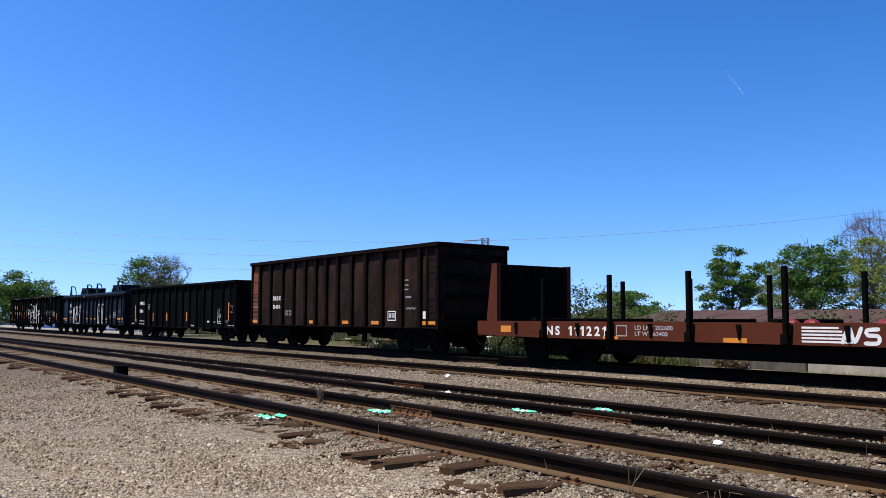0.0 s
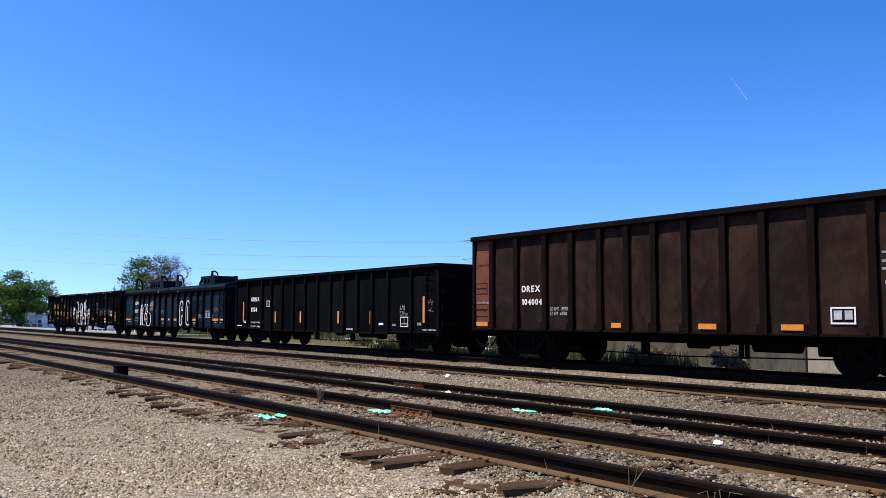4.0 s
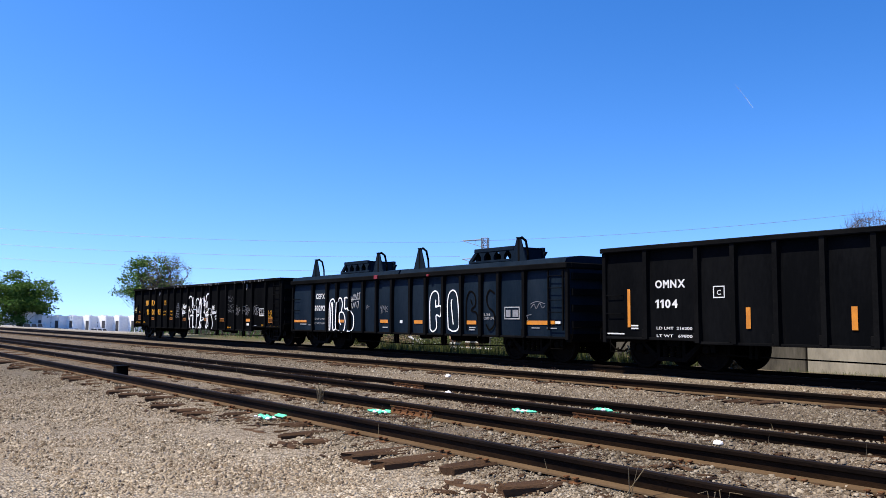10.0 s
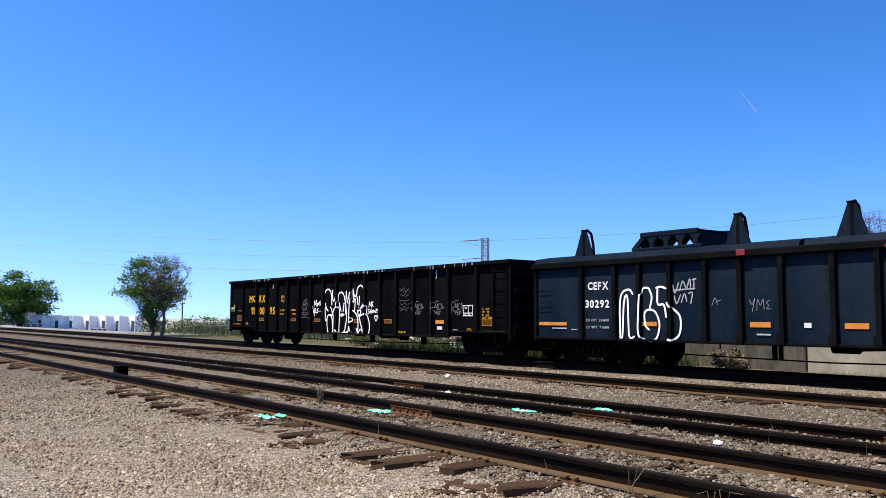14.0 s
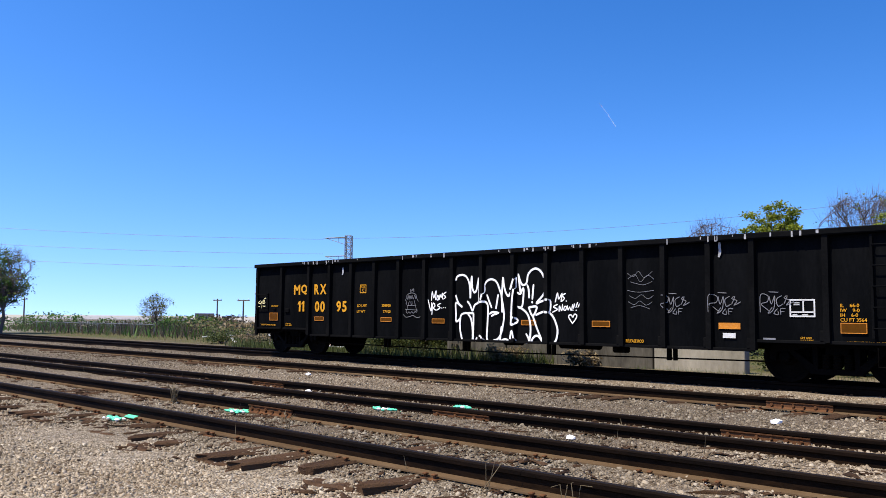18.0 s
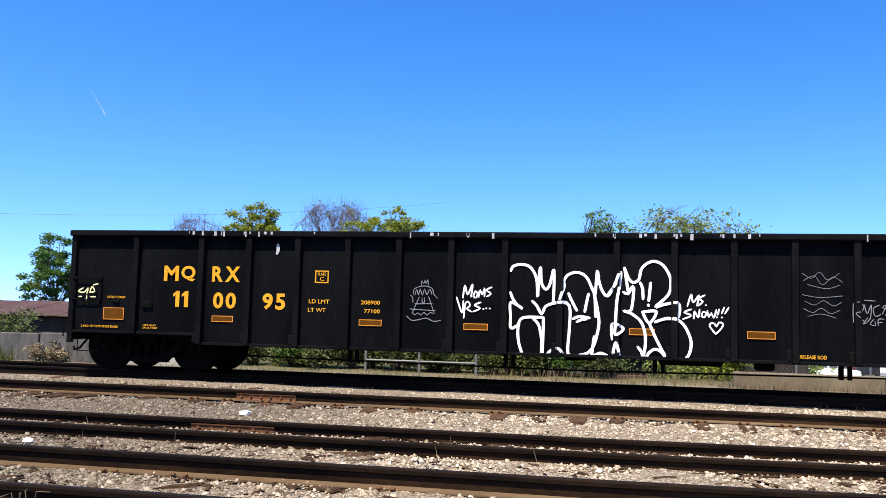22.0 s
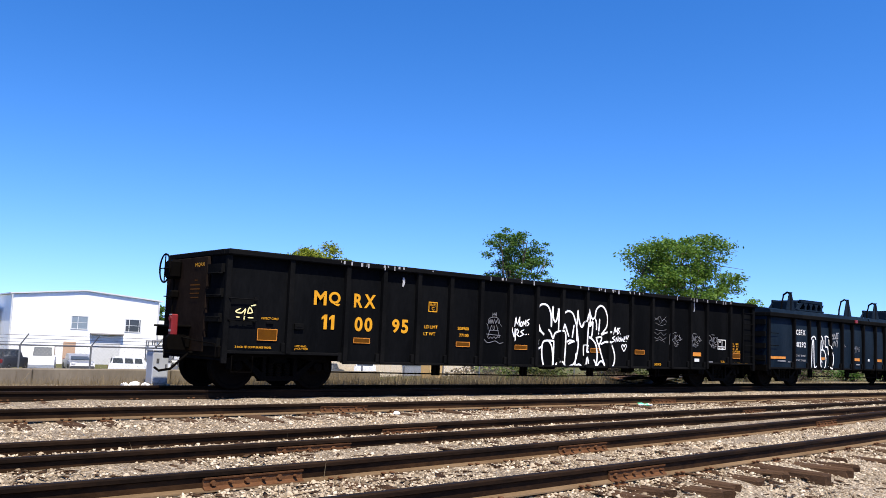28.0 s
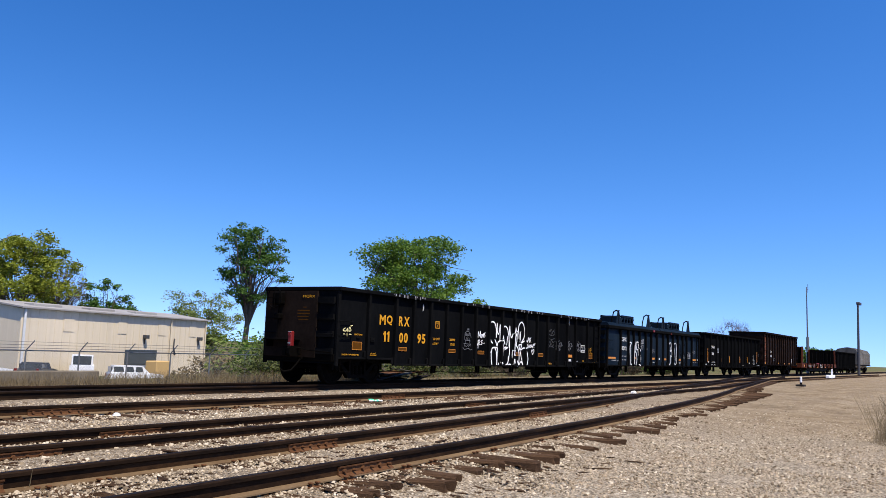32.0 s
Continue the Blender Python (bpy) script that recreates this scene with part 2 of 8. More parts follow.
def ground_material():
    """Crushed stone by the camera, brown dirt between the rails, tan earth to the far right, thin grass beyond."""
    m, nt, b = nodes_of("yard_ground")
    v = vec_of(nt)
    vor = nt.nodes.new("ShaderNodeTexVoronoi")
    vor.inputs["Scale"].default_value = 42.0
    nt.links.new(v, vor.inputs["Vector"])
    stone = ramp(nt, vor.outputs["Color"], [(0.0, (0.045, 0.034, 0.022)), (0.3, (0.26, 0.208, 0.142)), (0.7, (0.50, 0.415, 0.300)), (1.0, (0.80, 0.70, 0.54))])
    grit = noise_node(nt, v, 60, 5, 0.7)
    stone = mix(nt, maths(nt, "MULTIPLY", maths(nt, "SUBTRACT", grit, 0.42), 1.6), stone, (0.070, 0.055, 0.040))
    sep = nt.nodes.new("ShaderNodeSeparateXYZ")
    nt.links.new(v, sep.inputs[0])
    stone = mix(nt, pale_side(nt, sep), mix(nt, 1.0, stone, (0.44, 0.45, 0.46), "MULTIPLY"), stone)
    big = noise_node(nt, v, 0.35, 5)
    stone = mix(nt, maths(nt, "MULTIPLY", maths(nt, "SUBTRACT", big, 0.47), 0.8), stone, (0.17, 0.130, 0.092))
    dirt = ramp(nt, noise_node(nt, v, 2.2, 6, 0.7), [(0.3, (0.07, 0.042, 0.024)), (0.7, (0.21, 0.145, 0.088))])
    wob = maths(nt, "MULTIPLY", noise_node(nt, v, 0.22, 4), 1.0)

    def band(lo, hi, out):
        mr = nt.nodes.new("ShaderNodeMapRange")
        for key, value in (("From Min", lo), ("From Max", hi)):
            mr.inputs[key].default_value = value
        nt.links.new(sep.outputs[out], mr.inputs["Value"])
        return mr.outputs[0]
    tracks = maths(nt, "MULTIPLY", band(3.9, 5.3, 1), maths(nt, "MULTIPLY", noise_node(nt, v, 0.9, 5, 0.65), 1.15))
    col = mix(nt, maths(nt, "MULTIPLY", tracks, 0.55), stone, dirt)
    earth = ramp(nt, noise_node(nt, v, 0.8, 6, 0.7), [(0.25, (0.13, 0.092, 0.050)), (0.42, (0.27, 0.20, 0.12)), (0.75, (0.45, 0.36, 0.24))])
    earth = mix(nt, maths(nt, "MULTIPLY", maths(nt, "SUBTRACT", noise_node(nt, v, 7.0, 6, 0.75), 0.45), 3.0), earth, (0.10, 0.068, 0.036))
    slope = nt.nodes.new("ShaderNodeMapRange")
    slope.inputs["From Min"].default_value, slope.inputs["From Max"].default_value = 0.36, 0.25
    nt.links.new(maths(nt, "DIVIDE", sep.outputs[1], sep.outputs[0]), slope.inputs["Value"])
    path = maths(nt, "MULTIPLY", band(14.0, 21.0, 0), slope.outputs[0])
    col = mix(nt, maths(nt, "MULTIPLY", path, maths(nt, "ADD", wob, 0.35)), col, earth)
    near = maths(nt, "MULTIPLY", band(-8.0, -10.5, 0), band(2.2, 0.2, 1))
    col = mix(nt, near, col, earth)
    grass = ramp(nt, noise_node(nt, v, 0.3, 6, 0.7), [(0.3, (0.13, 0.10, 0.055)), (0.55, (0.10, 0.10, 0.035)), (0.8, (0.07, 0.095, 0.025))])
    grass = mix(nt, band(-58.0, -72.0, 0), grass, ramp(nt, noise_node(nt, v, 0.5, 5, 0.7), [(0.3, (0.24, 0.22, 0.185)), (0.7, (0.42, 0.395, 0.345))]))
    col = mix(nt, maths(nt, "MULTIPLY", band(18.5, 21.0, 1), 1.0), col, grass)
    nt.links.new(col, b.inputs["Base Color"])
    b.inputs["Roughness"].default_value, b.inputs["Specular IOR Level"].default_value = 0.95, 0.1
    hgt = maths(nt, "ADD", maths(nt, "MULTIPLY", vor.outputs["Distance"], 0.8), maths(nt, "MULTIPLY", grit, 0.4))
    bump(nt, b, hgt, 1.0, 0.05)
    return m


def stone_material():
    m, nt, b = nodes_of("ballast_stone")
    g = nt.nodes.new("ShaderNodeNewGeometry").outputs["Random Per Island"]
    col = ramp(nt, g, [(0.0, (0.040, 0.029, 0.018)), (0.20, (0.20, 0.155, 0.102)), (0.55, (0.41, 0.338, 0.240)), (0.88, (0.55, 0.465, 0.345)), (1.0, (0.72, 0.635, 0.495))])
    col = mix(nt, maths(nt, "MULTIPLY", noise_node(nt, vec_of(nt), 30, 4), 0.5), col, (0.13, 0.098, 0.068))
    warm = maths(nt, "MULTIPLY", maths(nt, "SUBTRACT", noise_node(nt, vec_of(nt), 0.45, 5, 0.65), 0.42), 2.2)
    col = mix(nt, maths(nt, "MULTIPLY", warm, 0.55), col, (0.20, 0.13, 0.075))
    sep = nt.nodes.new("ShaderNodeSeparateXYZ")
    nt.links.new(vec_of(nt), sep.inputs[0])
    col = mix(nt, pale_side(nt, sep), mix(nt, 1.0, col, (0.45, 0.46, 0.47), "MULTIPLY"), col)
    nt.links.new(col, b.inputs["Base Color"])
    b.inputs["Roughness"].default_value, b.inputs["Specular IOR Level"].default_value = 0.9, 0.1
    return m


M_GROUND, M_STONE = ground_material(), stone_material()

# ---- building tools ----
class Geo:
    """A growing list of points and faces for one mesh."""

    def __init__(self):
        self.v, self.f = [], []

    def add(self, pts, faces):
        k = len(self.v)
        self.v += [tuple(p) for p in pts]
        self.f += [tuple(i + k for i in f) for f in faces]
        return self

    def box(self, x0, x1, y0, y1, z0, z1):
        return self.add([(x, y, z) for x in (x0, x1) for y in (y0, y1) for z in (z0, z1)],
                        [(0, 1, 3, 2), (4, 6, 7, 5), (0, 4, 5, 1), (2, 3, 7, 6), (0, 2, 6, 4), (1, 5, 7, 3)])

    def soft(self, x0, x1, y0, y1, z0, z1, c=0.01):
        """A box with chamfered edges."""
        k, lo, hi = len(self.v), (x0, y0, z0), (x1, y1, z1)
        idx = {}
        for sx in (0, 1):
            for sy in (0, 1):
                for sz in (0, 1):
                    s = (sx, sy, sz)
                    for ax in range(3):
                        p = [(hi if s[i] else lo)[i] + (0 if i == ax else (-c if s[i] else c)) for i in range(3)]
                        idx[(s, ax)] = len(self.v)
                        self.v.append(tuple(p))
        for ax in range(3):
            o = [i for i in range(3) if i != ax]
            for side in (0, 1):
                q = []
                for a, b in ((0, 0), (1, 0), (1, 1), (0, 1)):
                    s = [0, 0, 0]
                    s[ax], s[o[0]], s[o[1]] = side, a, b
                    q.append(idx[(tuple(s), ax)])
                self.f.append(tuple(q))
            for a in (0, 1):
                for b in (0, 1):
                    s0, s1 = [0, 0, 0], [0, 0, 0]
                    s0[o[0]] = s1[o[0]] = a
                    s0[o[1]] = s1[o[1]] = b
                    s1[ax] = 1
                    self.f.append((idx[(tuple(s0), o[0])], idx[(tuple(s1), o[0])], idx[(tuple(s1), o[1])], idx[(tuple(s0), o[1])]))
        for sx in (0, 1):
            for sy in (0, 1):
                for sz in (0, 1):
                    self.f.append(tuple(idx[((sx, sy, sz), ax)] for ax in range(3)))
        return self

    def tube(self, pts, r, n=8, r1=None):
        """A round bar along pts, tapering from r to r1."""
        pts = [Vector(p) for p in pts]
        k, last = len(self.v), len(pts) - 1
        for i, p in enumerate(pts):
            d = (pts[min(i + 1, last)] - pts[max(i - 1, 0)]).normalized()
            a = d.cross(Vector((0, 0, 1)) if abs(d.z) < 0.9 else Vector((1, 0, 0))).normalized()
            b = d.cross(a)
            rr = r if r1 is None else r + (r1 - r) * i / last
            for j in range(n):
                w = 2 * math.pi * j / n
                self.v.append(tuple(p + a * (rr * math.cos(w)) + b * (rr * math.sin(w))))
        for i in range(last):
            for j in range(n):
                self.f.append((k + i * n + j, k + i * n + (j + 1) % n, k + (i + 1) * n + (j + 1) % n, k + (i + 1) * n + j))
        self.f.append(tuple(k + j for j in range(n)))
        self.f.append(tuple(k + last * n + j for j in reversed(range(n))))
        return self

    def lathe(self, prof, n=24, centre=(0, 0, 0), axis="y"):
        """A turned shape; prof is (distance along the axis, radius)."""
        k = len(self.v)
        for a, r in prof:
            for j in range(n):
                w = 2 * math.pi * j / n
                p = (r * math.cos(w), a, r * math.sin(w)) if axis == "y" else ((r * math.cos(w), r * math.sin(w), a) if axis == "z" else (a, r * math.cos(w), r * math.sin(w)))
                self.v.append((p[0] + centre[0], p[1] + centre[1], p[2] + centre[2]))
        for i in range(len(prof) - 1):
            for j in range(n):
                self.f.append((k + i * n + j, k + i * n + (j + 1) % n, k + (i + 1) * n + (j + 1) % n, k + (i + 1) * n + j))
        self.f.append(tuple(k + j for j in range(n)))
        self.f.append(tuple(k + (len(prof) - 1) * n + j for j in reversed(range(n))))
        return self

    def prism(self, outline, y0, y1):
        """An outline in x and z, thick from y0 to y1."""
        n = len(outline)
        pts = [(x, y0, z) for x, z in outline] + [(x, y1, z) for x, z in outline]
        return self.add(pts, [tuple(range(n)), tuple(reversed(range(n, 2 * n)))] + [(i, i + n, (i + 1) % n + n, (i + 1) % n) for i in range(n)])

    def prism_x(self, outline, x0, x1):
        """An outline in y and z, long from x0 to x1."""
        n = len(outline)
        pts = [(x0, y, z) for y, z in outline] + [(x1, y, z) for y, z in outline]
        return self.add(pts, [tuple(range(n)), tuple(reversed(range(n, 2 * n)))] + [(i, i + n, (i + 1) % n + n, (i + 1) % n) for i in range(n)])

    def mesh(self, name, material, smooth=False):
        me = bpy.data.meshes.new(name)
        me.from_pydata(self.v, [], self.f)
        bm = bmesh.new()
        bm.from_mesh(me)
        bmesh.ops.recalc_face_normals(bm, faces=bm.faces[:])
        bm.to_mesh(me)
        bm.free()
        me.materials.append(material)
        if smooth:
            me.shade_smooth()
            me.set_sharp_from_angle(angle=radians(35))
        return me


def part(name, geo, material, parent, label="", at=None, smooth=False):
    data = geo if isinstance(geo, bpy.types.Mesh) else geo.mesh(name, material, smooth)
    ob = new(name, data)
    ob.parent = parent
    if at is not None:
        ob.matrix_basis = at
    if label:
        ob["label"] = label
    return ob


def thing(name, label, category, m=None, group="", kind=""):
    ob = new(name)
    if m is not None:
        ob.matrix_basis = m
    return tagged(ob, label, category, group, kind)


GLYPH = {}


def lettering(words, x0, x1, z0, z1, y, material, name="lettering"):
    """Words in the built-in font as a thin mesh, fitted to a rectangle on a wall that faces -y."""
    cu = bpy.data.curves.new(name, "FONT")
    cu.body, cu.extrude, cu.resolution_u, cu.offset = words, 0.0, 4, (0.032 if z1 - z0 > 0.13 and "\n" not in words else 0.014)
    ob = bpy.data.objects.new(name, cu)
    scene.collection.objects.link(ob)
    me = bpy.data.meshes.new_from_object(ob.evaluated_get(bpy.context.evaluated_depsgraph_get()))
    bpy.data.objects.remove(ob)
    co = np.empty(len(me.vertices) * 3)
    me.vertices.foreach_get("co", co)
    co = co.reshape(-1, 3)
    lo, hi = co.min(0), co.max(0)
    if len(words) == 1:
        GLYPH[words] = (hi[0] - lo[0]) / (hi[1] - lo[1])
    out = np.empty_like(co)
    out[:, 0] = x0 + (co[:, 0] - lo[0]) / (hi[0] - lo[0]) * (x1 - x0)
    out[:, 2] = z0 + (co[:, 1] - lo[1]) / (hi[1] - lo[1]) * (z1 - z0)
    out[:, 1] = y
    me.vertices.foreach_set("co", out.ravel())
    me.materials.clear()
    me.materials.append(material)
    me.update()
    return me


def smooth_line(pts, step=0.03):
    """A curve through the points, cut into short steps."""
    p = [Vector((x, z)) for x, z in pts]
    out = []
    for i in range(len(p) - 1):
        a, b, c, d = p[max(i - 1, 0)], p[i], p[i + 1], p[min(i + 2, len(p) - 1)]
        n = max(2, int((c - b).length / step))
        for j in range(n):
            t = j / n
            out.append(0.5 * ((2 * b) + (c - a) * t + (2 * a - 5 * b + 4 * c - d) * t * t + (3 * b - a - 3 * c + d) * t ** 3))
    return out + [p[-1]]


def strokes(lines, width, depth):
    """Sprayed lines: joined flat ribbons lying on the surface whose depth at x is depth(x), each a hair proud of the one before."""
    g = Geo()
    for k, line in enumerate(lines):
        c = smooth_line(line)
        c = [q for i, q in enumerate(c) if i == 0 or (q - c[i - 1]).length > 1e-5]
        n = len(c)
        base = len(g.v)
        for i, q in enumerate(c):
            d = c[min(i + 1, n - 1)] - c[max(i - 1, 0)]
            if d.length < 1e-6:
                d = Vector((1, 0))
            d.normalize()
            w = width / 2 * (0.62 if i in (0, n - 1) else 1.0)
            e = d * width * (-0.3 if i == 0 else 0.3 if i == n - 1 else 0.0)
            y = depth(q.x) - 0.004 - 0.0016 * (k % 4) - 0.0025 * i / n
            g.v += [(q.x + e.x - d.y * w, y, q.y + e.y + d.x * w), (q.x + e.x + d.y * w, y, q.y + e.y - d.x * w)]
        g.f += [(base + 2 * i, base + 2 * i + 2, base + 2 * i + 3, base + 2 * i + 1) for i in range(n - 1)]
    return g


def bars(rects, y):
    """Small marks that cannot be read, as plain bars (x0, x1, z0, z1)."""
    g = Geo()
    for x0, x1, z0, z1 in rects:
        g.add([(x0, y, z0), (x1, y, z0), (x1, y, z1), (x0, y, z1)], [(0, 1, 2, 3)])
    return g


def frame_of(x0, x1, z0, z1, w, y):
    """An empty rectangle of lines."""
    return bars([(x0, x1, z0, z0 + w), (x0, x1, z1 - w, z1), (x0, x0 + w, z0 + w, z1 - w), (x1 - w, x1, z0 + w, z1 - w)], y)

# ---- ground: raised yard, lower lots beyond its edges ----
def smoothstep(a, b, x):
    t = np.clip((x - a) / (b - a), 0, 1)
    return t * t * (3 - 2 * t)


def ground_z(x, y):
    x, y = np.asarray(x, float), np.asarray(y, float)
    p = np.maximum(x, 0.0)
    edge = 4.92 + 0.03 * p + 0.0021 * p * p
    z = -0.18 - 0.055 * smoothstep(4.75, 4.2, y) + 0.025 * smoothstep(9.2, 9.8, y) - 0.03 * smoothstep(10.8, 11.2, y) * smoothstep(12.6, 12.2, y)
    z = z - 0.065 * smoothstep(edge - 0.15, edge - 0.9, y) * smoothstep(2.5, 8.0, x) * smoothstep(60.0, 45.0, x)
    q = y - 0.05 * p
    z = z + 0.062 * smoothstep(6.75, 7.35, q) * smoothstep(9.5, 8.85, q) * smoothstep(42.0, 30.0, np.abs(x))
    z = z + 0.018 * smoothstep(4.7, 5.2, q) * smoothstep(7.2, 6.6, q) * smoothstep(42.0, 30.0, np.abs(x))
    z = z - 2.35 * smoothstep(21.6, 25.5, y) * smoothstep(-6.0, 2.0, x)
    z = z - 1.75 * smoothstep(22.0, 30.0, y) * smoothstep(-70.0, -95.0, x)
    z = z + 0.9 * smoothstep(30.0, 60.0, y) * smoothstep(-62.0, -50.0, x) * smoothstep(-8.0, -20.0, x)
    return z


def ground_sheet():
    def steps(marks):
        out = []
        for a, b, n in marks:
            out += list(np.linspace(a, b, n, endpoint=False))
        return np.array(out + [marks[-1][1]])
    xs = steps([(-2500, -200, 16), (-200, -40, 60), (-40, 40, 240), (40, 200, 60), (200, 2500, 16)])
    ys = steps([(-600, -5, 14), (-5, 0, 10), (0, 18, 110), (18, 70, 60), (70, 300, 24), (300, 2600, 12)])
    X, Y = np.meshgrid(xs, ys, indexing="ij")
    Z = ground_z(X, Y)
    near = (np.abs(X) < 45) & (Y > -5) & (Y < 20)
    for i in range(len(xs)):
        for j in range(len(ys)):
            if near[i, j]:
                Z[i, j] += 0.030 * noise.noise((X[i, j] * 1.1, Y[i, j] * 1.1, 3.0)) + 0.012 * noise.noise((X[i, j] * 4, Y[i, j] * 4, 7.0))
    nx, ny = len(xs), len(ys)
    v = np.stack([X, Y, Z], -1).reshape(-1, 3)
    f = [(i * ny + j, (i + 1) * ny + j, (i + 1) * ny + j + 1, i * ny + j + 1) for i in range(nx - 1) for j in range(ny - 1)]
    me = bpy.data.meshes.new("ground")
    me.from_pydata(v.tolist(), [], f)
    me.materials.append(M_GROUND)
    me.shade_smooth()
    return tagged(new("ground", me), "grey crushed-stone rail yard ground with bare earth patches", "ground", kind="structure")


ground_sheet()


def scatter_stones(name, label, count, x0, x1, y0, y1, lo, hi, seed, focus=True, material=M_STONE, stretch=1.0, tall=1.0):
    """Loose stones as one mesh: rough little lumps, thicker on the ground near the tripod."""
    rng = np.random.default_rng(seed)
    if focus:
        ang = rng.uniform(-1.5, 1.5, count * 3)
        dist = rng.uniform(2.2, 1.0 * x1, count * 3) ** 1.0
        px, py = np.sin(ang) * dist, np.cos(ang) * dist
        ok = (py > y0) & (py < y1) & (px > x0) & (px < x1)
        px, py = px[ok][:count], py[ok][:count]
    else:
        px, py = rng.uniform(x0, x1, count), rng.uniform(y0, y1, count)
        rim = np.minimum(np.minimum(px - x0, x1 - px) / 4.0, np.minimum(py - y0 + 0.5, y1 - py + 0.3) / 0.8)
        kept = rng.random(count) < rim
        px, py = px[kept], py[kept]
    bare = (px > 15.5) & (py < 0.31 * px) & (rng.random(len(px)) < 0.5)
    px, py = px[~bare], py[~bare]
    n = len(px)
    size = rng.uniform(lo, hi, n) * rng.choice([0.7, 1.0, 1.5], n, p=[0.5, 0.4, 0.1])
    base = np.array([(1, 0, 0), (-0.5, 0.87, 0), (-0.5, -0.87, 0), (0.45, 0.5, 0.75), (-0.6, 0.1, 0.7), (0.4, -0.55, 0.65)])
    tri = np.array([(0, 3, 5), (3, 4, 5), (0, 1, 3), (1, 4, 3), (1, 2, 4), (2, 5, 4), (2, 0, 5)])
    rot = rng.uniform(0, 6.28, n)
    jit = 1 + rng.uniform(-0.5, 0.5, (n, len(base), 3))
    p = base[None] * jit * size[:, None, None] * np.stack([rng.uniform(0.8, 1.5, n) * stretch, np.ones(n), rng.uniform(0.75, 1.25, n) * tall], -1)[:, None, :]
    c, s = np.cos(rot)[:, None], np.sin(rot)[:, None]
    q = np.stack([p[..., 0] * c - p[..., 1] * s + px[:, None], p[..., 0] * s + p[..., 1] * c + py[:, None],
                  p[..., 2] + (ground_z(px, py) + size * 0.12)[:, None]], -1).reshape(-1, 3)
    faces = (tri[None] + (np.arange(n) * len(base))[:, None, None]).reshape(-1, 3)
    me = bpy.data.meshes.new(name)
    me.vertices.add(len(q))
    me.vertices.foreach_set("co", q.ravel())
    me.loops.add(faces.size)
    me.loops.foreach_set("vertex_index", faces.ravel())
    me.polygons.add(len(faces))
    me.polygons.foreach_set("loop_start", np.arange(len(faces)) * 3)
    me.update(calc_edges=True)
    me.materials.append(material)
    return tagged(new(name, me), label, "gravel", kind="stuff")


scatter_stones("gravel", "loose grey and tan crushed stone covering the yard", 32000, -34, 34, 1.2, 12.5, 0.009, 0.019, 5)
scatter_stones("ballast", "pale crushed ballast between the outer tracks", 60000, -40, 40, 9.2, 14.6, 0.012, 0.024, 6, focus=False)
scatter_stones("foreground_gravel", "coarse crushed stone close to the tripod", 56000, -11, 3, 1.6, 5.2, 0.007, 0.0165, 8, focus=False)
scatter_stones("siding_gravel", "tan crushed stone packed between the siding rails", 44000, -13, 13, 5.0, 9.6, 0.010, 0.020, 12, focus=False)
scatter_stones("side_gravel", "darker crushed stone beside the near siding", 34000, -24, -9, 1.5, 5.0, 0.009, 0.019, 9, focus=False)
scatter_stones("shoulder_gravel", "pale angular stone on the shoulder of the siding", 68000, 2, 24, 0.6, 7.6, 0.008, 0.018, 10, focus=False)


# ---- tracks ----
def rail_y(k, x):
    """Sideways place of the six rails: the four near ones bend away to the right and close up there."""
    p = max(x, 0.0)
    near = [4.92 + 0.03 * p + 0.0021 * p * p, 6.29 + 0.04 * p + 0.0023 * p * p, 7.62 + 0.048 * p, 8.55 + 0.052 * p]
    if k < 4:
        y = near[k]
        if p > 36:
            y = [4.92 + 0.03 * 36 + 0.0021 * 1296, 6.29 + 1.44 + 0.0023 * 1296, 7.62 + 0.048 * 36, 8.55 + 0.052 * 36][k] + (p - 36) * (0.15, 0.15, 0.12, 0.12)[k]
        return y
    return (12.05, 15.20, 16.52)[k - 4]


PROFILE = [(-0.068, -0.158), (-0.066, -0.146), (-0.012, -0.128), (-0.0105, -0.085), (-0.009, -0.052), (-0.036, -0.040), (-0.037, -0.012), (-0.026, 0.0),
           (0.026, 0.0), (0.037, -0.012), (0.036, -0.040), (0.009, -0.052), (0.0105, -0.085), (0.012, -0.128), (0.066, -0.146), (0.068, -0.158)]


def rail_mesh(k, x0, x1):
    xs = [x for x in (-400, -200, -120, -80, *range(-60, 82, 2), 120, 200, 400) if x0 <= x <= x1]
    n = len(PROFILE)
    v = [(x, rail_y(k, x) + a, b) for x in xs for a, b in PROFILE]
    f = [(i * n + j, (i + 1) * n + j, (i + 1) * n + (j + 1) % n, i * n + (j + 1) % n) for i in range(len(xs) - 1) for j in range(n)]
    f += [tuple(range(n)), tuple(reversed(range((len(xs) - 1) * n, len(xs) * n)))]
    me = bpy.data.meshes.new("rail")
    me.from_pydata(v, [], f)
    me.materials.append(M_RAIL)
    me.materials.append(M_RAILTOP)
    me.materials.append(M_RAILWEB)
    me.materials.append(M_RUSTSHADE)
    # Shade coloured face by face: web, head sides, all of the main-track rails.
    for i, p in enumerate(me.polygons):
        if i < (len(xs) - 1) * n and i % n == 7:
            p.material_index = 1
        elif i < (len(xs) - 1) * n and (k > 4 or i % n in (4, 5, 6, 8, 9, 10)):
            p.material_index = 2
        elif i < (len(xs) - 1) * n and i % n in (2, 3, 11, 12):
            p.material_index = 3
    return me


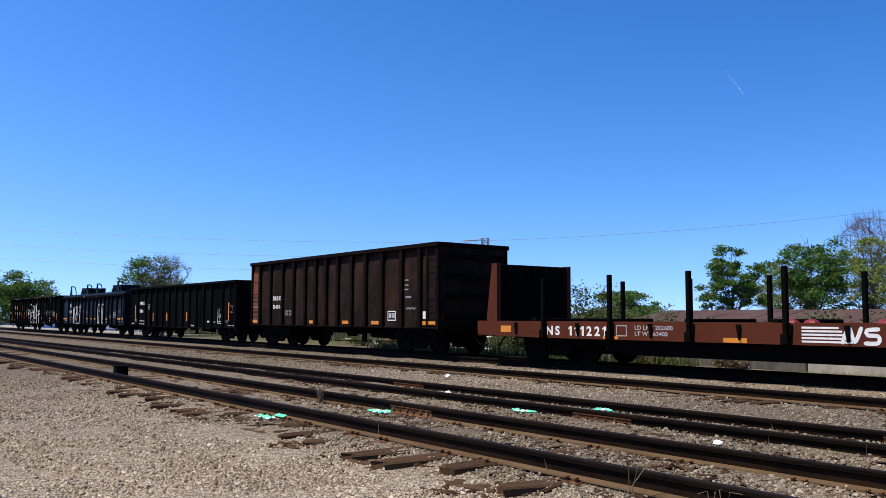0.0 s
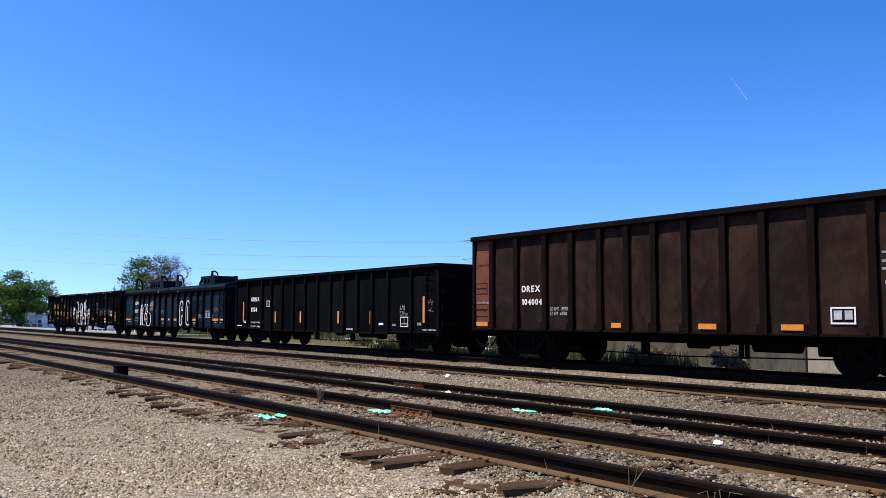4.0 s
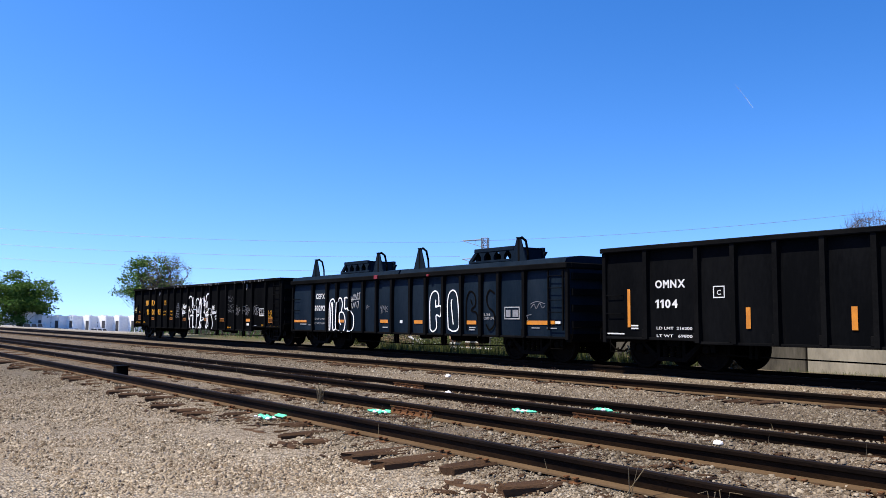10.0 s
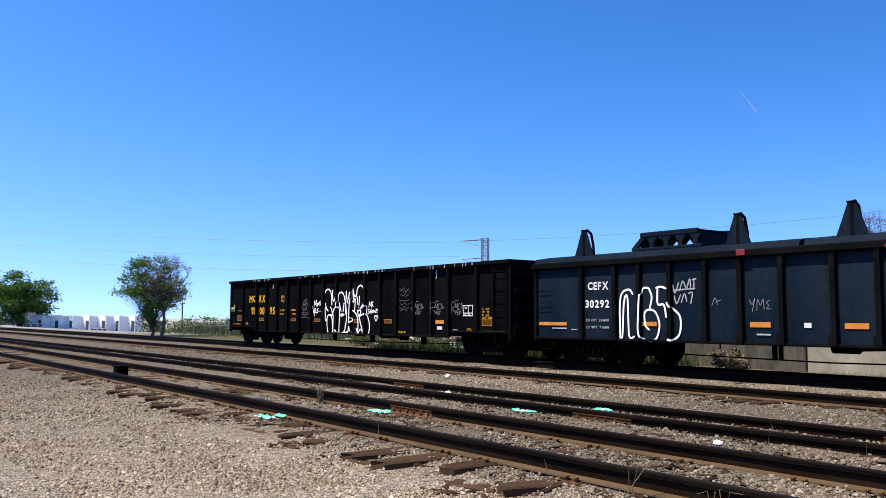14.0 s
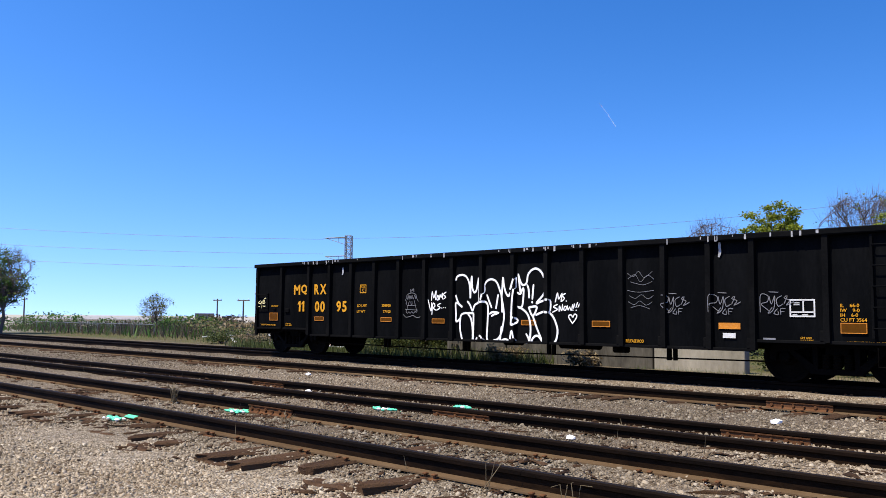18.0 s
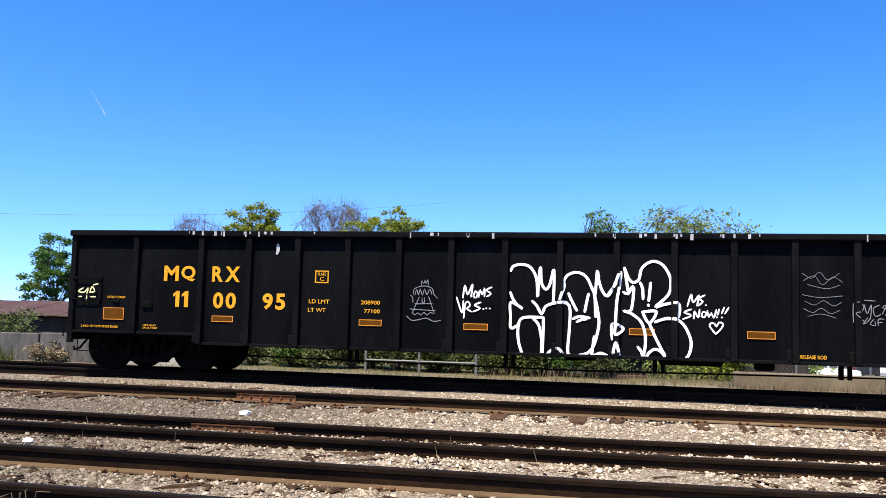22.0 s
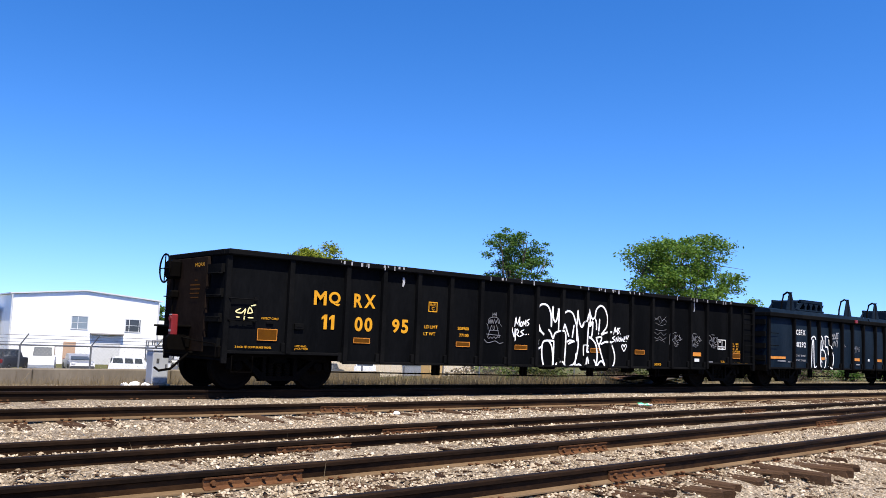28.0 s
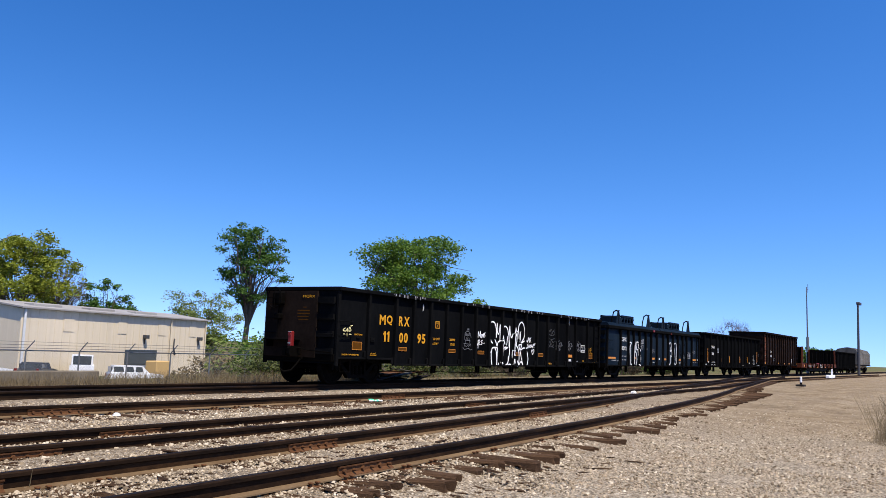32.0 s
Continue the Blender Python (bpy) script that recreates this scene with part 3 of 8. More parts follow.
def tie_mesh(seed, length):
    """A split and rounded old timber."""
    rng = random.Random(seed)
    g = Geo()
    n = 6
    for i in range(n + 1):
        y = -length / 2 + length * i / n
        w, h = 0.115 + rng.uniform(-0.012, 0.012), rng.uniform(-0.012, 0.008)
        o = rng.uniform(-0.01, 0.01)
        if i in (0, n):
            w *= rng.uniform(0.6, 0.95)
        rag = [rng.uniform(-0.07, 0.07) if i in (0, n) else 0.0 for _ in range(7)]
        g.v += [(-w + o, y, -0.2), (-w + o, y + rag[1], h - 0.02), (-w * 0.8 + o, y + rag[2], h), (w * 0.1 + o, y + rag[3], h + rng.uniform(-0.03, 0)), (w * 0.8 + o, y + rag[4], h), (w + o, y + rag[5], h - 0.02), (w + o, y, -0.2)]
    for i in range(n):
        for j in range(7):
            a, b = i * 7 + j, i * 7 + (j + 1) % 7
            g.f.append((a, b, b + 7, a + 7))
    g.f += [tuple(range(7)), tuple(reversed(range(n * 7, n * 7 + 7)))]
    return g.mesh("tie", M_TIE)


def plate_mesh():
    """A tie plate with two spikes."""
    g = Geo().soft(-0.09, 0.09, -0.13, 0.13, 0.0, 0.018, 0.004)
    for x, y in ((-0.05, -0.095), (0.05, 0.095), (0.05, -0.095)):
        g.soft(x - 0.011, x + 0.011, y - 0.011, y + 0.011, 0.0, 0.045, 0.003)
        g.soft(x - 0.02, x + 0.02, y - 0.024, y + 0.018, 0.04, 0.056, 0.005)
    return g.mesh("tie_plate", M_BAR)


TIES = [tie_mesh(s, 2.6) for s in range(5)]
LONG_TIES = [tie_mesh(40 + s, 5.2) for s in range(3)]
PLATE = plate_mesh()


def joint_mesh():
    """An angle bar with six bolts, on the near side of a rail."""
    g = Geo().prism_x([(-0.012, -0.052), (-0.045, -0.050), (-0.043, -0.062), (-0.028, -0.075), (-0.03, -0.118), (-0.062, -0.140), (-0.062, -0.150), (-0.012, -0.132)], -0.46, 0.46)
    for i in range(6):
        x = -0.38 + i * 0.152
        g.lathe([(-0.075 if i % 2 else -0.055, 0.012 if i % 2 else 0.022), (-0.03, 0.016 if i % 2 else 0.026), (-0.02, 0.026)], 6, (x, 0, -0.095))
    return g.mesh("joint_bar", M_BAR)


JOINT = joint_mesh()


def railway_track(label, rails, x0, x1, ties0, ties1, offset, far_ties=True, length=2.6, drop=0.0, seed=1):
    """Rails on timbers; the timbers nearest the camera are single pieces."""
    top = thing("railway_track", label, "railway track", group="yard tracks", kind="structure")
    rng = random.Random(seed)
    for k in rails:
        part("rail", rail_mesh(k, x0, x1), None, top)
    x = ties0
    while x < ties1:
        mid = sum(rail_y(k, x) for k in rails[:2]) / len(rails[:2]) + offset
        slope = (rail_y(rails[0], x + 0.5) - rail_y(rails[0], x - 0.5))
        ob = part("tie", rng.choice(TIES if length < 3 else LONG_TIES), None, top,
                  at=pose(x + rng.uniform(-0.06, 0.06), mid + (rng.uniform(-0.3, 0.3) if x > 2 else rng.uniform(-0.12, 0.42)), -0.158 - drop + (rng.uniform(-0.036, 0.014) if x < 1 else rng.uniform(-0.02, 0.006)), 0, rng.uniform(-1.2, 1.2), math.degrees(math.atan(slope)) + rng.uniform(-4.5, 4.5)))
        if abs(x) < 22 and rng.random() < 0.55:
            for k in rails[:2]:
                part("tie_plate", PLATE, None, top, at=pose(x, rail_y(k, x), -0.182 - drop * 0.3, 0, 0, math.degrees(math.atan(slope))))
        x += 0.54 + rng.uniform(-0.04, 0.05)
    if far_ties:
        g = Geo()
        for lo, hi in ((x0, ties0), (ties1, x1)):
            x = lo
            while x < hi and lo > -160 or (x < hi and x < 160 and x > -160):
                mid = sum(rail_y(k, x) for k in rails[:2]) / len(rails[:2]) + offset
                g.box(x - 0.11, x + 0.11, mid - 1.3, mid + 1.3, -0.3, -0.165)
                x += 0.55
        if g.v:
            tagged(part("far_ties", g, M_TIE, top), kind="stuff")
    return top


near_track = railway_track("rusty near siding on split weathered ties", (0, 1), -160, 62, -44, 42, -0.1, seed=2)
second_track = railway_track("second rusty siding half buried in gravel", (2, 3), -160, 70, -40, 40, 0.05, drop=0.01, seed=3)
third_rail = railway_track("rusty siding rail close to the running track", (4,), -160, 160, -40, 40, 0.55, length=2.6, seed=4)
main_track = railway_track("running track under the passing freight cars", (5, 6), -400, 400, -40, 60, 0.0, seed=5)
for k, x, owner in ((0, 6.95, near_track), (1, 7.95, near_track), (1, 3.55, near_track), (1, 15.3, near_track), (1, -9.2, near_track), (3, 7.1, second_track), (3, 16.3, second_track),
                    (2, -7.2, second_track), (3, -12.6, second_track), (3, -3.9, second_track), (2, 5.0, second_track), (4, -5.0, third_rail), (4, 8.2, third_rail), (4, 17.0, third_rail)):
    part("joint_bar", JOINT, None, owner, "rusty bolted joint bar", at=pose(x, rail_y(k, x), 0, 0, 0, math.degrees(math.atan(rail_y(k, x + 0.5) - rail_y(k, x - 0.5)))))

# ---- the freight train ----
TRACK_Y = 15.86
CAR_WIDTH = 0.88  # sideways, so that the cars are 3.1 m wide
TRAVEL = (-3.06086494e-06, 1.15027804e-04, -1.62747109e-02, 3.67031492, -81.5672630)


def run(t):
    """Metres that the train has rolled at t seconds."""
    s = 0.0
    for k in TRAVEL:
        s = s * t + k
    return s


TRAIN, WHEELSETS = [], []
WHEEL_R = 0.457


def wheelset_mesh():
    g = Geo().lathe([(-0.98, 0.02), (-0.98, 0.085), (-0.90, 0.085), (-0.90, 0.07), (0.90, 0.07), (0.90, 0.085), (0.98, 0.085), (0.98, 0.02)], 12)
    for s in (-1, 1):
        g.lathe([(s * 0.84, 0.06), (s * 0.84, 0.13), (s * 0.80, 0.16), (s * 0.795, 0.36), (s * 0.825, 0.39), (s * 0.825, 0.445), (s * 0.80, WHEEL_R),
                 (s * 0.725, WHEEL_R + 0.003), (s * 0.715, WHEEL_R + 0.02), (s * 0.695, WHEEL_R + 0.022), (s * 0.690, 0.40), (s * 0.73, 0.36), (s * 0.74, 0.15), (s * 0.70, 0.12), (s * 0.70, 0.06)], 32)
    for j in range(3):
        w = j * 2.094
        for s in (-1, 1):
            g.soft(0.05 * math.cos(w) - 0.014, 0.05 * math.cos(w) + 0.014, s * 0.99 - 0.014, s * 0.99 + 0.014, 0.05 * math.sin(w) - 0.014, 0.05 * math.sin(w) + 0.014, 0.004)
    return g.mesh("wheelset", M_WHEEL, True)


def side_frame_mesh(s):
    """Cast three-piece side frame: arched top member, windows for springs, pedestals over the bearings."""
    g = Geo()
    top = [(-1.12, 0.40), (-1.12, 0.60), (-0.95, 0.69), (-0.70, 0.71), (-0.35, 0.78), (0.35, 0.78), (0.70, 0.71), (0.95, 0.69), (1.12, 0.60), (1.12, 0.40), (1.02, 0.40), (0.99, 0.54), (0.74, 0.56), (0.45, 0.63), (-0.45, 0.63), (-0.74, 0.56), (-0.99, 0.54), (-1.02, 0.40)]
    y0, y1 = sorted((s * 0.92, s * 1.06))
    g.prism(top, y0, y1)
    for q in (-1, 1):
        g.prism([(q * 0.80, 0.56), (q * 0.70, 0.57), (q * 0.32, 0.30), (q * 0.42, 0.20)], y0, y1)
        g.prism([(q * 0.30, 0.20), (q * 0.38, 0.20), (q * 0.38, 0.64), (q * 0.30, 0.64)], y0, y1)
        g.lathe([(s * 0.90, 0.10), (s * 1.03, 0.10), (s * 1.05, 0.07)], 12, (q * 0.88, 0, WHEEL_R))
    g.prism([(-0.44, 0.18), (0.44, 0.18), (0.38, 0.27), (-0.38, 0.27)], y0, y1)
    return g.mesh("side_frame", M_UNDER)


def spring_mesh(s):
    g = Geo()
    for i in range(3):
        x = -0.18 + 0.18 * i
        g.lathe([(0.27 + j * 0.027, 0.075 if j % 2 else 0.058) for j in range(10)], 10, (x, s * 0.99, 0), "z")
    return g.mesh("spring", M_WHEEL)


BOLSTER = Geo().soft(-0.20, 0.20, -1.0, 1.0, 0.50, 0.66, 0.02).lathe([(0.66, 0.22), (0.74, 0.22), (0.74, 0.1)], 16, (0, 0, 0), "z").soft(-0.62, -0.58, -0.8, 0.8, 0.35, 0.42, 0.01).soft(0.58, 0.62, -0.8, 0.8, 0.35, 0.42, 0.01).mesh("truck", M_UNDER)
WHEELSET = wheelset_mesh()
FRAMES = {s: side_frame_mesh(s) for s in (-1, 1)}
SPRINGS = {s: spring_mesh(s) for s in (-1, 1)}
SHOE = Geo().prism([(-0.06, 0.30), (0.02, 0.28), (0.04, 0.56), (-0.04, 0.58)], -0.82, -0.72).mesh("brake_shoe", M_UNDER)


def truck(car, x):
    t = part("truck", BOLSTER, None, car, at=pose(x, 0, 0))
    for s in (-1, 1):
        part("side_frame", FRAMES[s], None, t)
        part("spring", SPRINGS[s], None, t)
    for q in (-0.88, 0.88):
        w = part("wheelset", WHEELSET, None, t, at=pose(q, 0, WHEEL_R))
        WHEELSETS.append((w, q))
        part("brake_shoe", SHOE, None, t, at=pose(q - 0.52 if q > 0 else q + 0.50, 0, 0))
    return t


def coupler_mesh(s):
    g = Geo().soft(*sorted((s * -0.75, s * 0.28)), -0.09, 0.09, 0.78, 0.94, 0.015)
    g.prism([(s * 0.2, 0.72), (s * 0.52, 0.72), (s * 0.56, 0.80), (s * 0.56, 0.94), (s * 0.50, 1.0), (s * 0.2, 1.0)], -0.20, -0.08)
    g.prism([(s * 0.2, 0.74), (s * 0.45, 0.74), (s * 0.45, 0.98), (s * 0.2, 0.98)], 0.06, 0.19)
    g.soft(*sorted((s * 0.1, s * 0.26)), -0.2, 0.2, 0.75, 0.97, 0.02)
    return g.mesh("coupler", M_UNDER)


COUPLER = {s: coupler_mesh(s) for s in (-1, 1)}


def hose_mesh(s):
    return Geo().tube([(s * 0.05, -0.32, 0.66), (s * 0.22, -0.34, 0.52), (s * 0.38, -0.30, 0.36), (s * 0.56, -0.2, 0.32), (s * 0.62, -0.12, 0.38)], 0.024, 8).tube([(s * -0.3, -0.32, 0.70), (s * 0.06, -0.32, 0.66)], 0.03, 8).mesh("air_hose", M_UNDER, True)


HOSE = {s: hose_mesh(s) for s in (-1, 1)}
RUNG = {}


def rung(car_part, x0, x1, y, z, s=-1):
    key = (round(x1 - x0, 2), s)
    if key not in RUNG:
        w = x1 - x0
        RUNG[key] = Geo().tube([(0, -s * 0.06, 0), (0.02, 0, 0), (w - 0.02, 0, 0), (w, -s * 0.06, 0)], 0.011, 6).mesh("rung", M_BLACKRIB)
    return part("rung", RUNG[key], None, car_part, at=pose(x0, y, z))


def ladder(car, x0, x1, y, z0, z1, n, paint, s=-1):
    st = Geo()
    for x in (x0, x1):
        st.soft(x - 0.02, x + 0.02, min(y, y - s * 0.05), max(y, y - s * 0.05), z0, z1, 0.004)
    lad = part("ladder", st, paint, car)
    for i in range(n):
        rung(lad, x0, x1, y + s * 0.03, z0 + (i + 0.5) * (z1 - z0) / n, s)
    return lad


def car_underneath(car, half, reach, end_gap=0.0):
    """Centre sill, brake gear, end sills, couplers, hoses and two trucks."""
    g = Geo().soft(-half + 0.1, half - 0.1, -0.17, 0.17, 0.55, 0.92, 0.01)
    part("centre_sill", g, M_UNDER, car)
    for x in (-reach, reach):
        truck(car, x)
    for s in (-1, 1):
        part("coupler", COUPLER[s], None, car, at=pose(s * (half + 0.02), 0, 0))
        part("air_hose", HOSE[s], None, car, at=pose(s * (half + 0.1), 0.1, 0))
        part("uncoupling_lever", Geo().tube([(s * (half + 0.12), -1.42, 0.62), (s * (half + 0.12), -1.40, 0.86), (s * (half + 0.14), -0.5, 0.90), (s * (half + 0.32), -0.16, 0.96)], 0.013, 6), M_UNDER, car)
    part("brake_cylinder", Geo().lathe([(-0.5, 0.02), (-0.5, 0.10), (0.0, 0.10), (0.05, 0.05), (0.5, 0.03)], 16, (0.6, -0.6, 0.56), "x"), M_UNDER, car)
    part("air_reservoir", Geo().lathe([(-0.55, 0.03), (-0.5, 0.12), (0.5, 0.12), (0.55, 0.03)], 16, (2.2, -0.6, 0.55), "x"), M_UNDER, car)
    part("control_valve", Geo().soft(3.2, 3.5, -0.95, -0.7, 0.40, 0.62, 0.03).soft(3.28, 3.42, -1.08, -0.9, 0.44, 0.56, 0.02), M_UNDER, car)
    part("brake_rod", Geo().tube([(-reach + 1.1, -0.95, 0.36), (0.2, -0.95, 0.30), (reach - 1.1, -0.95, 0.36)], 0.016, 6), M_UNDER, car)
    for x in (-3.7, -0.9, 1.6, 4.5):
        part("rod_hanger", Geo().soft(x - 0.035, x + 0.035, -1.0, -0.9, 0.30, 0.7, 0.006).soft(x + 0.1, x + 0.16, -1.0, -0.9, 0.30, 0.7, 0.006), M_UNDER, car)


Y_PANEL, Y_RIB, Y_CHORD = -1.395, -1.515, -1.55


def gondola(label, centre, half, zb, zt, ribs, reach, panel_m, rib_m, belly=0.0, end_belly=0.0, floor_z=1.05, rib_w=0.10, chord=0.11, round_top=False, panel_paint=None):
    """An open-top steel car: rolled side panels between posts, top chord, sills, ends, floor."""
    car = thing("gondola_car", label, "freight car", pose(centre, TRACK_Y, 0), group="passing freight cars")
    car.scale = (1.0, CAR_WIDTH, 1.0)
    TRAIN.append((car, centre))
    edges = [-half] + list(ribs) + [half]
    low = [zb + (end_belly if (i <= 1 or i >= len(edges) - 3) else 0.0) for i, (a, b) in enumerate(zip(edges, edges[1:]))]
    for s in (-1, 1):
        for i, (a, b) in enumerate(zip(edges, edges[1:])):
            y, yo = -s * Y_PANEL, -s * (Y_PANEL + 0.03)
            g = Geo()
            n = 6
            prof = [(0.0, 0.0), (0.10, 0.012), (0.5, 0.02), (0.82, 0.012), (0.9, -0.006), (1.0, -0.03)]
            cols = 5
            for q in range(cols):
                for h, o in prof:
                    x = a + (b - a) * q / (cols - 1)
                    bow = 0.012 * math.sin(math.pi * q / (cols - 1))
                    g.v.append((x, s * (-Y_PANEL) + s * (o + bow * (0.2 < h < 0.85)), low[i] + 0.02 + (zt - chord - low[i] - 0.02) * h))
            m = len(prof)
            for q in range(cols - 1):
                for j in range(m - 1):
                    g.f.append((q * m + j, (q + 1) * m + j, (q + 1) * m + j + 1, q * m + j + 1))
            k = len(g.v)
            g.add([(a, s * 1.365, low[i] + 0.02), (b, s * 1.365, low[i] + 0.02), (b, s * 1.365, zt - chord), (a, s * 1.365, zt - chord)], [(0, 1, 2, 3)])
            special = panel_paint.get(i) if panel_paint and s < 0 else None
            part("side_panel", g, special or panel_m, car, smooth=True)
            part("side_sill", Geo().soft(a + 0.002, b - 0.002, *sorted((s * 1.38, s * 1.46)), low[i] - 0.025, low[i] + 0.03, 0.008), rib_m, car)
        for i, x in enumerate(ribs):
            zl = min(low[i], low[i + 1])
            w = rib_w / 2
            g = Geo().prism([(x - w, zl), (x + w, zl), (x + w, zt - chord), (x - w, zt - chord)], *sorted((s * 1.39, s * -Y_RIB)))
            g.soft(x - w * 2.6, x - w, *sorted((s * 1.40, s * 1.47)), zl + 0.02, zl + 0.20, 0.012)
            part("rib", g, rib_m, car)
        part("top_chord", Geo().soft(-half - 0.03, half + 0.03, *sorted((s * 1.30, s * -Y_CHORD)), zt - chord, zt, 0.02), rib_m, car)
    for s in (-1, 1):
        x0, x1 = sorted((s * (half - 0.06), s * half))
        part("end_wall", Geo().soft(x0, x1, -1.38, 1.38, zb, zt - chord, 0.008), panel_m, car)
        part("end_chord", Geo().soft(*sorted((s * (half - 0.1), s * (half + 0.04))), -1.365, 1.365, zt - chord, zt, 0.02), rib_m, car)
        for j in range(4):
            z = zb + 0.25 + j * (zt - zb - 0.5) / 3.4
            part("end_rib", Geo().prism_x([(-1.34, z), (1.34, z), (1.34, z + 0.16), (-1.34, z + 0.16)], *sorted((s * half, s * (half + 0.075)))), rib_m, car)
        for q in (-1, 1):
            part("corner_post", Geo().soft(*sorted((s * (half - 0.09), s * (half + 0.015))), *sorted((q * 1.39, q * 1.48)), zb - 0.05, zt - chord, 0.012), rib_m, car)
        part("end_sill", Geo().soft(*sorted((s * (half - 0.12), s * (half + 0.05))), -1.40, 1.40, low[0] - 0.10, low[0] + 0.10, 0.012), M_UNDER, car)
        part("sill_step", Geo().tube([(s * (half - 0.62), -1.44, 0.66), (s * (half - 0.62), -1.44, 0.36), (s * (half - 0.2), -1.44, 0.36), (s * (half - 0.2), -1.44, 0.66)], 0.012, 6), M_UNDER, car)
    part("car_floor", Geo().box(-half + 0.06, half - 0.06, -1.38, 1.38, floor_z - 0.05, floor_z), M_UNDER, car)
    car_underneath(car, half, reach)
    return car


def face_of(ribs, w=0.05):
    """Depth of the car's near side at x: proud on the posts, set back between them."""
    def depth(x):
        return Y_RIB if any(abs(x - r) < w for r in ribs) else Y_PANEL - 0.036
    return depth


def tape(car, x0, x1, z0, z1, m=M_AMBER, y=Y_PANEL - 0.037, name="reflector"):
    return part(name, bars([(x0, x1, z0, z1)], y), m, car)


def glyph_width(c):
    """Width of a letter to its height; a blank is half as wide as high."""
    if c in " 1":
        return 0.5 if c == " " else 0.44
    me = lettering(c, 0, 1, 0, 0.2, 0, M_WHITE)
    bpy.data.meshes.remove(me)
    return GLYPH[c]


def stencil(car, text, x0, x1, z0, z1, m, y, gap=0.16):
    """Large lettering, each letter a piece of its own; the figure one has a flag."""
    wide = [glyph_width(c) for c in text]
    k = (x1 - x0) / (sum(wide) + gap * (len(text) - 1))
    x = x0
    for c, w in zip(text, wide):
        if c == "1":
            h = z1 - z0
            flag = [(0.40, 0.0), (1.0, 0.0), (1.0, 1.0), (0.52, 1.0), (0.0, 0.80), (0.0, 0.63), (0.40, 0.75)]
            part("letter", Geo().add([(x + a * w * k, y, z0 + b * h) for a, b in flag], [tuple(range(7))]), m, car)
        elif c != " ":
            part("letter", lettering(c, x, x + w * k, z0, z1, y, m), None, car)
        x += (w + gap) * k


def words(car, text, x0, x1, z0, z1, m, y=Y_PANEL - 0.036):
    if z1 - z0 > 0.12 and "\n" not in text:
        stencil(car, text, x0, x1, z0, z1, m, y)
    else:
        part("lettering", lettering(text, x0, x1, z0, z1, y, m), None, car)


# rear car: black, long, yellow letters and a large white tag
R1 = [-7.72, -6.42] + [-5.5 + 0.923 * i for i in range(13)] + [6.40, 7.66]
rear = gondola("black riveted gondola with yellow letters and white graffiti", 7.2, 9.05, 0.56, 2.60, R1, 7.65, M_BLACK, M_BLACKRIB, end_belly=0.16)
YP = Y_PANEL - 0.036
for text, x0, x1, z0, z1 in (("MQ", -7.17, -6.55, 1.68, 1.96), ("RX", -6.22, -5.68, 1.68, 1.96), ("11", -6.97, -6.67, 1.21, 1.50), ("00", -6.18, -5.74, 1.20, 1.49), ("95", -5.23, -4.80, 1.20, 1.49),
                             ("PLATE", -4.21, -4.06, 1.82, 1.875), ("C", -4.17, -4.09, 1.73, 1.80), ("LD LMT", -4.36, -3.98, 1.33, 1.40), ("LT WT", -4.37, -4.04, 1.18, 1.25),
                             ("208900", -3.40, -3.06, 1.33, 1.40), ("77100", -3.34, -3.06, 1.18, 1.25), ("DEFECT CARD", -8.29, -7.93, 1.345, 1.385), ("2 INCH HF COMP BRAKE SHOES", -8.80, -8.05, 0.80, 0.84),
                             ("LIFT AND\nJACK HERE", -7.55, -7.25, 0.79, 0.88), ("RELEASE ROD", 3.80, 4.20, 0.63, 0.69), ("IL    66-0\nIW    9-0\nIH    6-0\nCU FT 3564", 7.86, 8.27, 1.07, 1.36),
                             ("LIFT AND\nJACK HERE", 7.20, 7.42, 0.72, 0.81), ("2 INCH HF COMP BRAKE SHOES", 7.95, 8.75, 0.72, 0.755)):
    words(rear, text, x0, x1, z0, z1, M_YELLOW)
part("stencil_frame", frame_of(-4.26, -4.01, 1.69, 1.91, 0.02, YP), M_YELLOW, rear)
for x0, x1, z0, z1 in ((-8.36, -7.94, 0.95, 1.17), (-6.19, -5.78, 0.96, 1.07), (-3.43, -3.02, 0.96, 1.07), (-1.58, -1.16, 0.94, 1.05), (1.17, 1.58, 0.93, 1.04), (3.01, 3.44, 0.92, 1.04), (7.86, 8.27, 0.88, 1.05)):
    tape(rear, x0, x1, z0, z1, M_DULLAMBER)
    part("tape_edge", frame_of(x0, x1, z0, z1, 0.012, YP - 0.002), M_AMBER, rear)
tape(rear, 5.74, 6.15, 0.92, 1.03)
tape(rear, 5.82, 6.06, 0.76, 0.85, M_WHITE, name="white_label")
tape(rear, 6.56, 6.78, 0.72, 0.78, M_SCRAWL, name="steel_plate")
part("consolidated_stencil", frame_of(7.03, 7.46, 1.14, 1.44, 0.026, YP), M_WHITE, rear)
part("stencil_lines", bars([(7.05, 7.44, 1.21, 1.235), (7.25, 7.275, 1.235, 1.42), (7.10, 7.20, 1.37, 1.385), (7.10, 7.20, 1.34, 1.352), (7.08, 7.16, 1.17, 1.185), (7.24, 7.34, 1.17, 1.185)], YP), M_WHITE, rear)
part("card_holder", Geo().soft(-8.19, -8.04, Y_PANEL - 0.06, Y_PANEL, 1.26, 1.31, 0.008), M_BLACKRIB, rear)
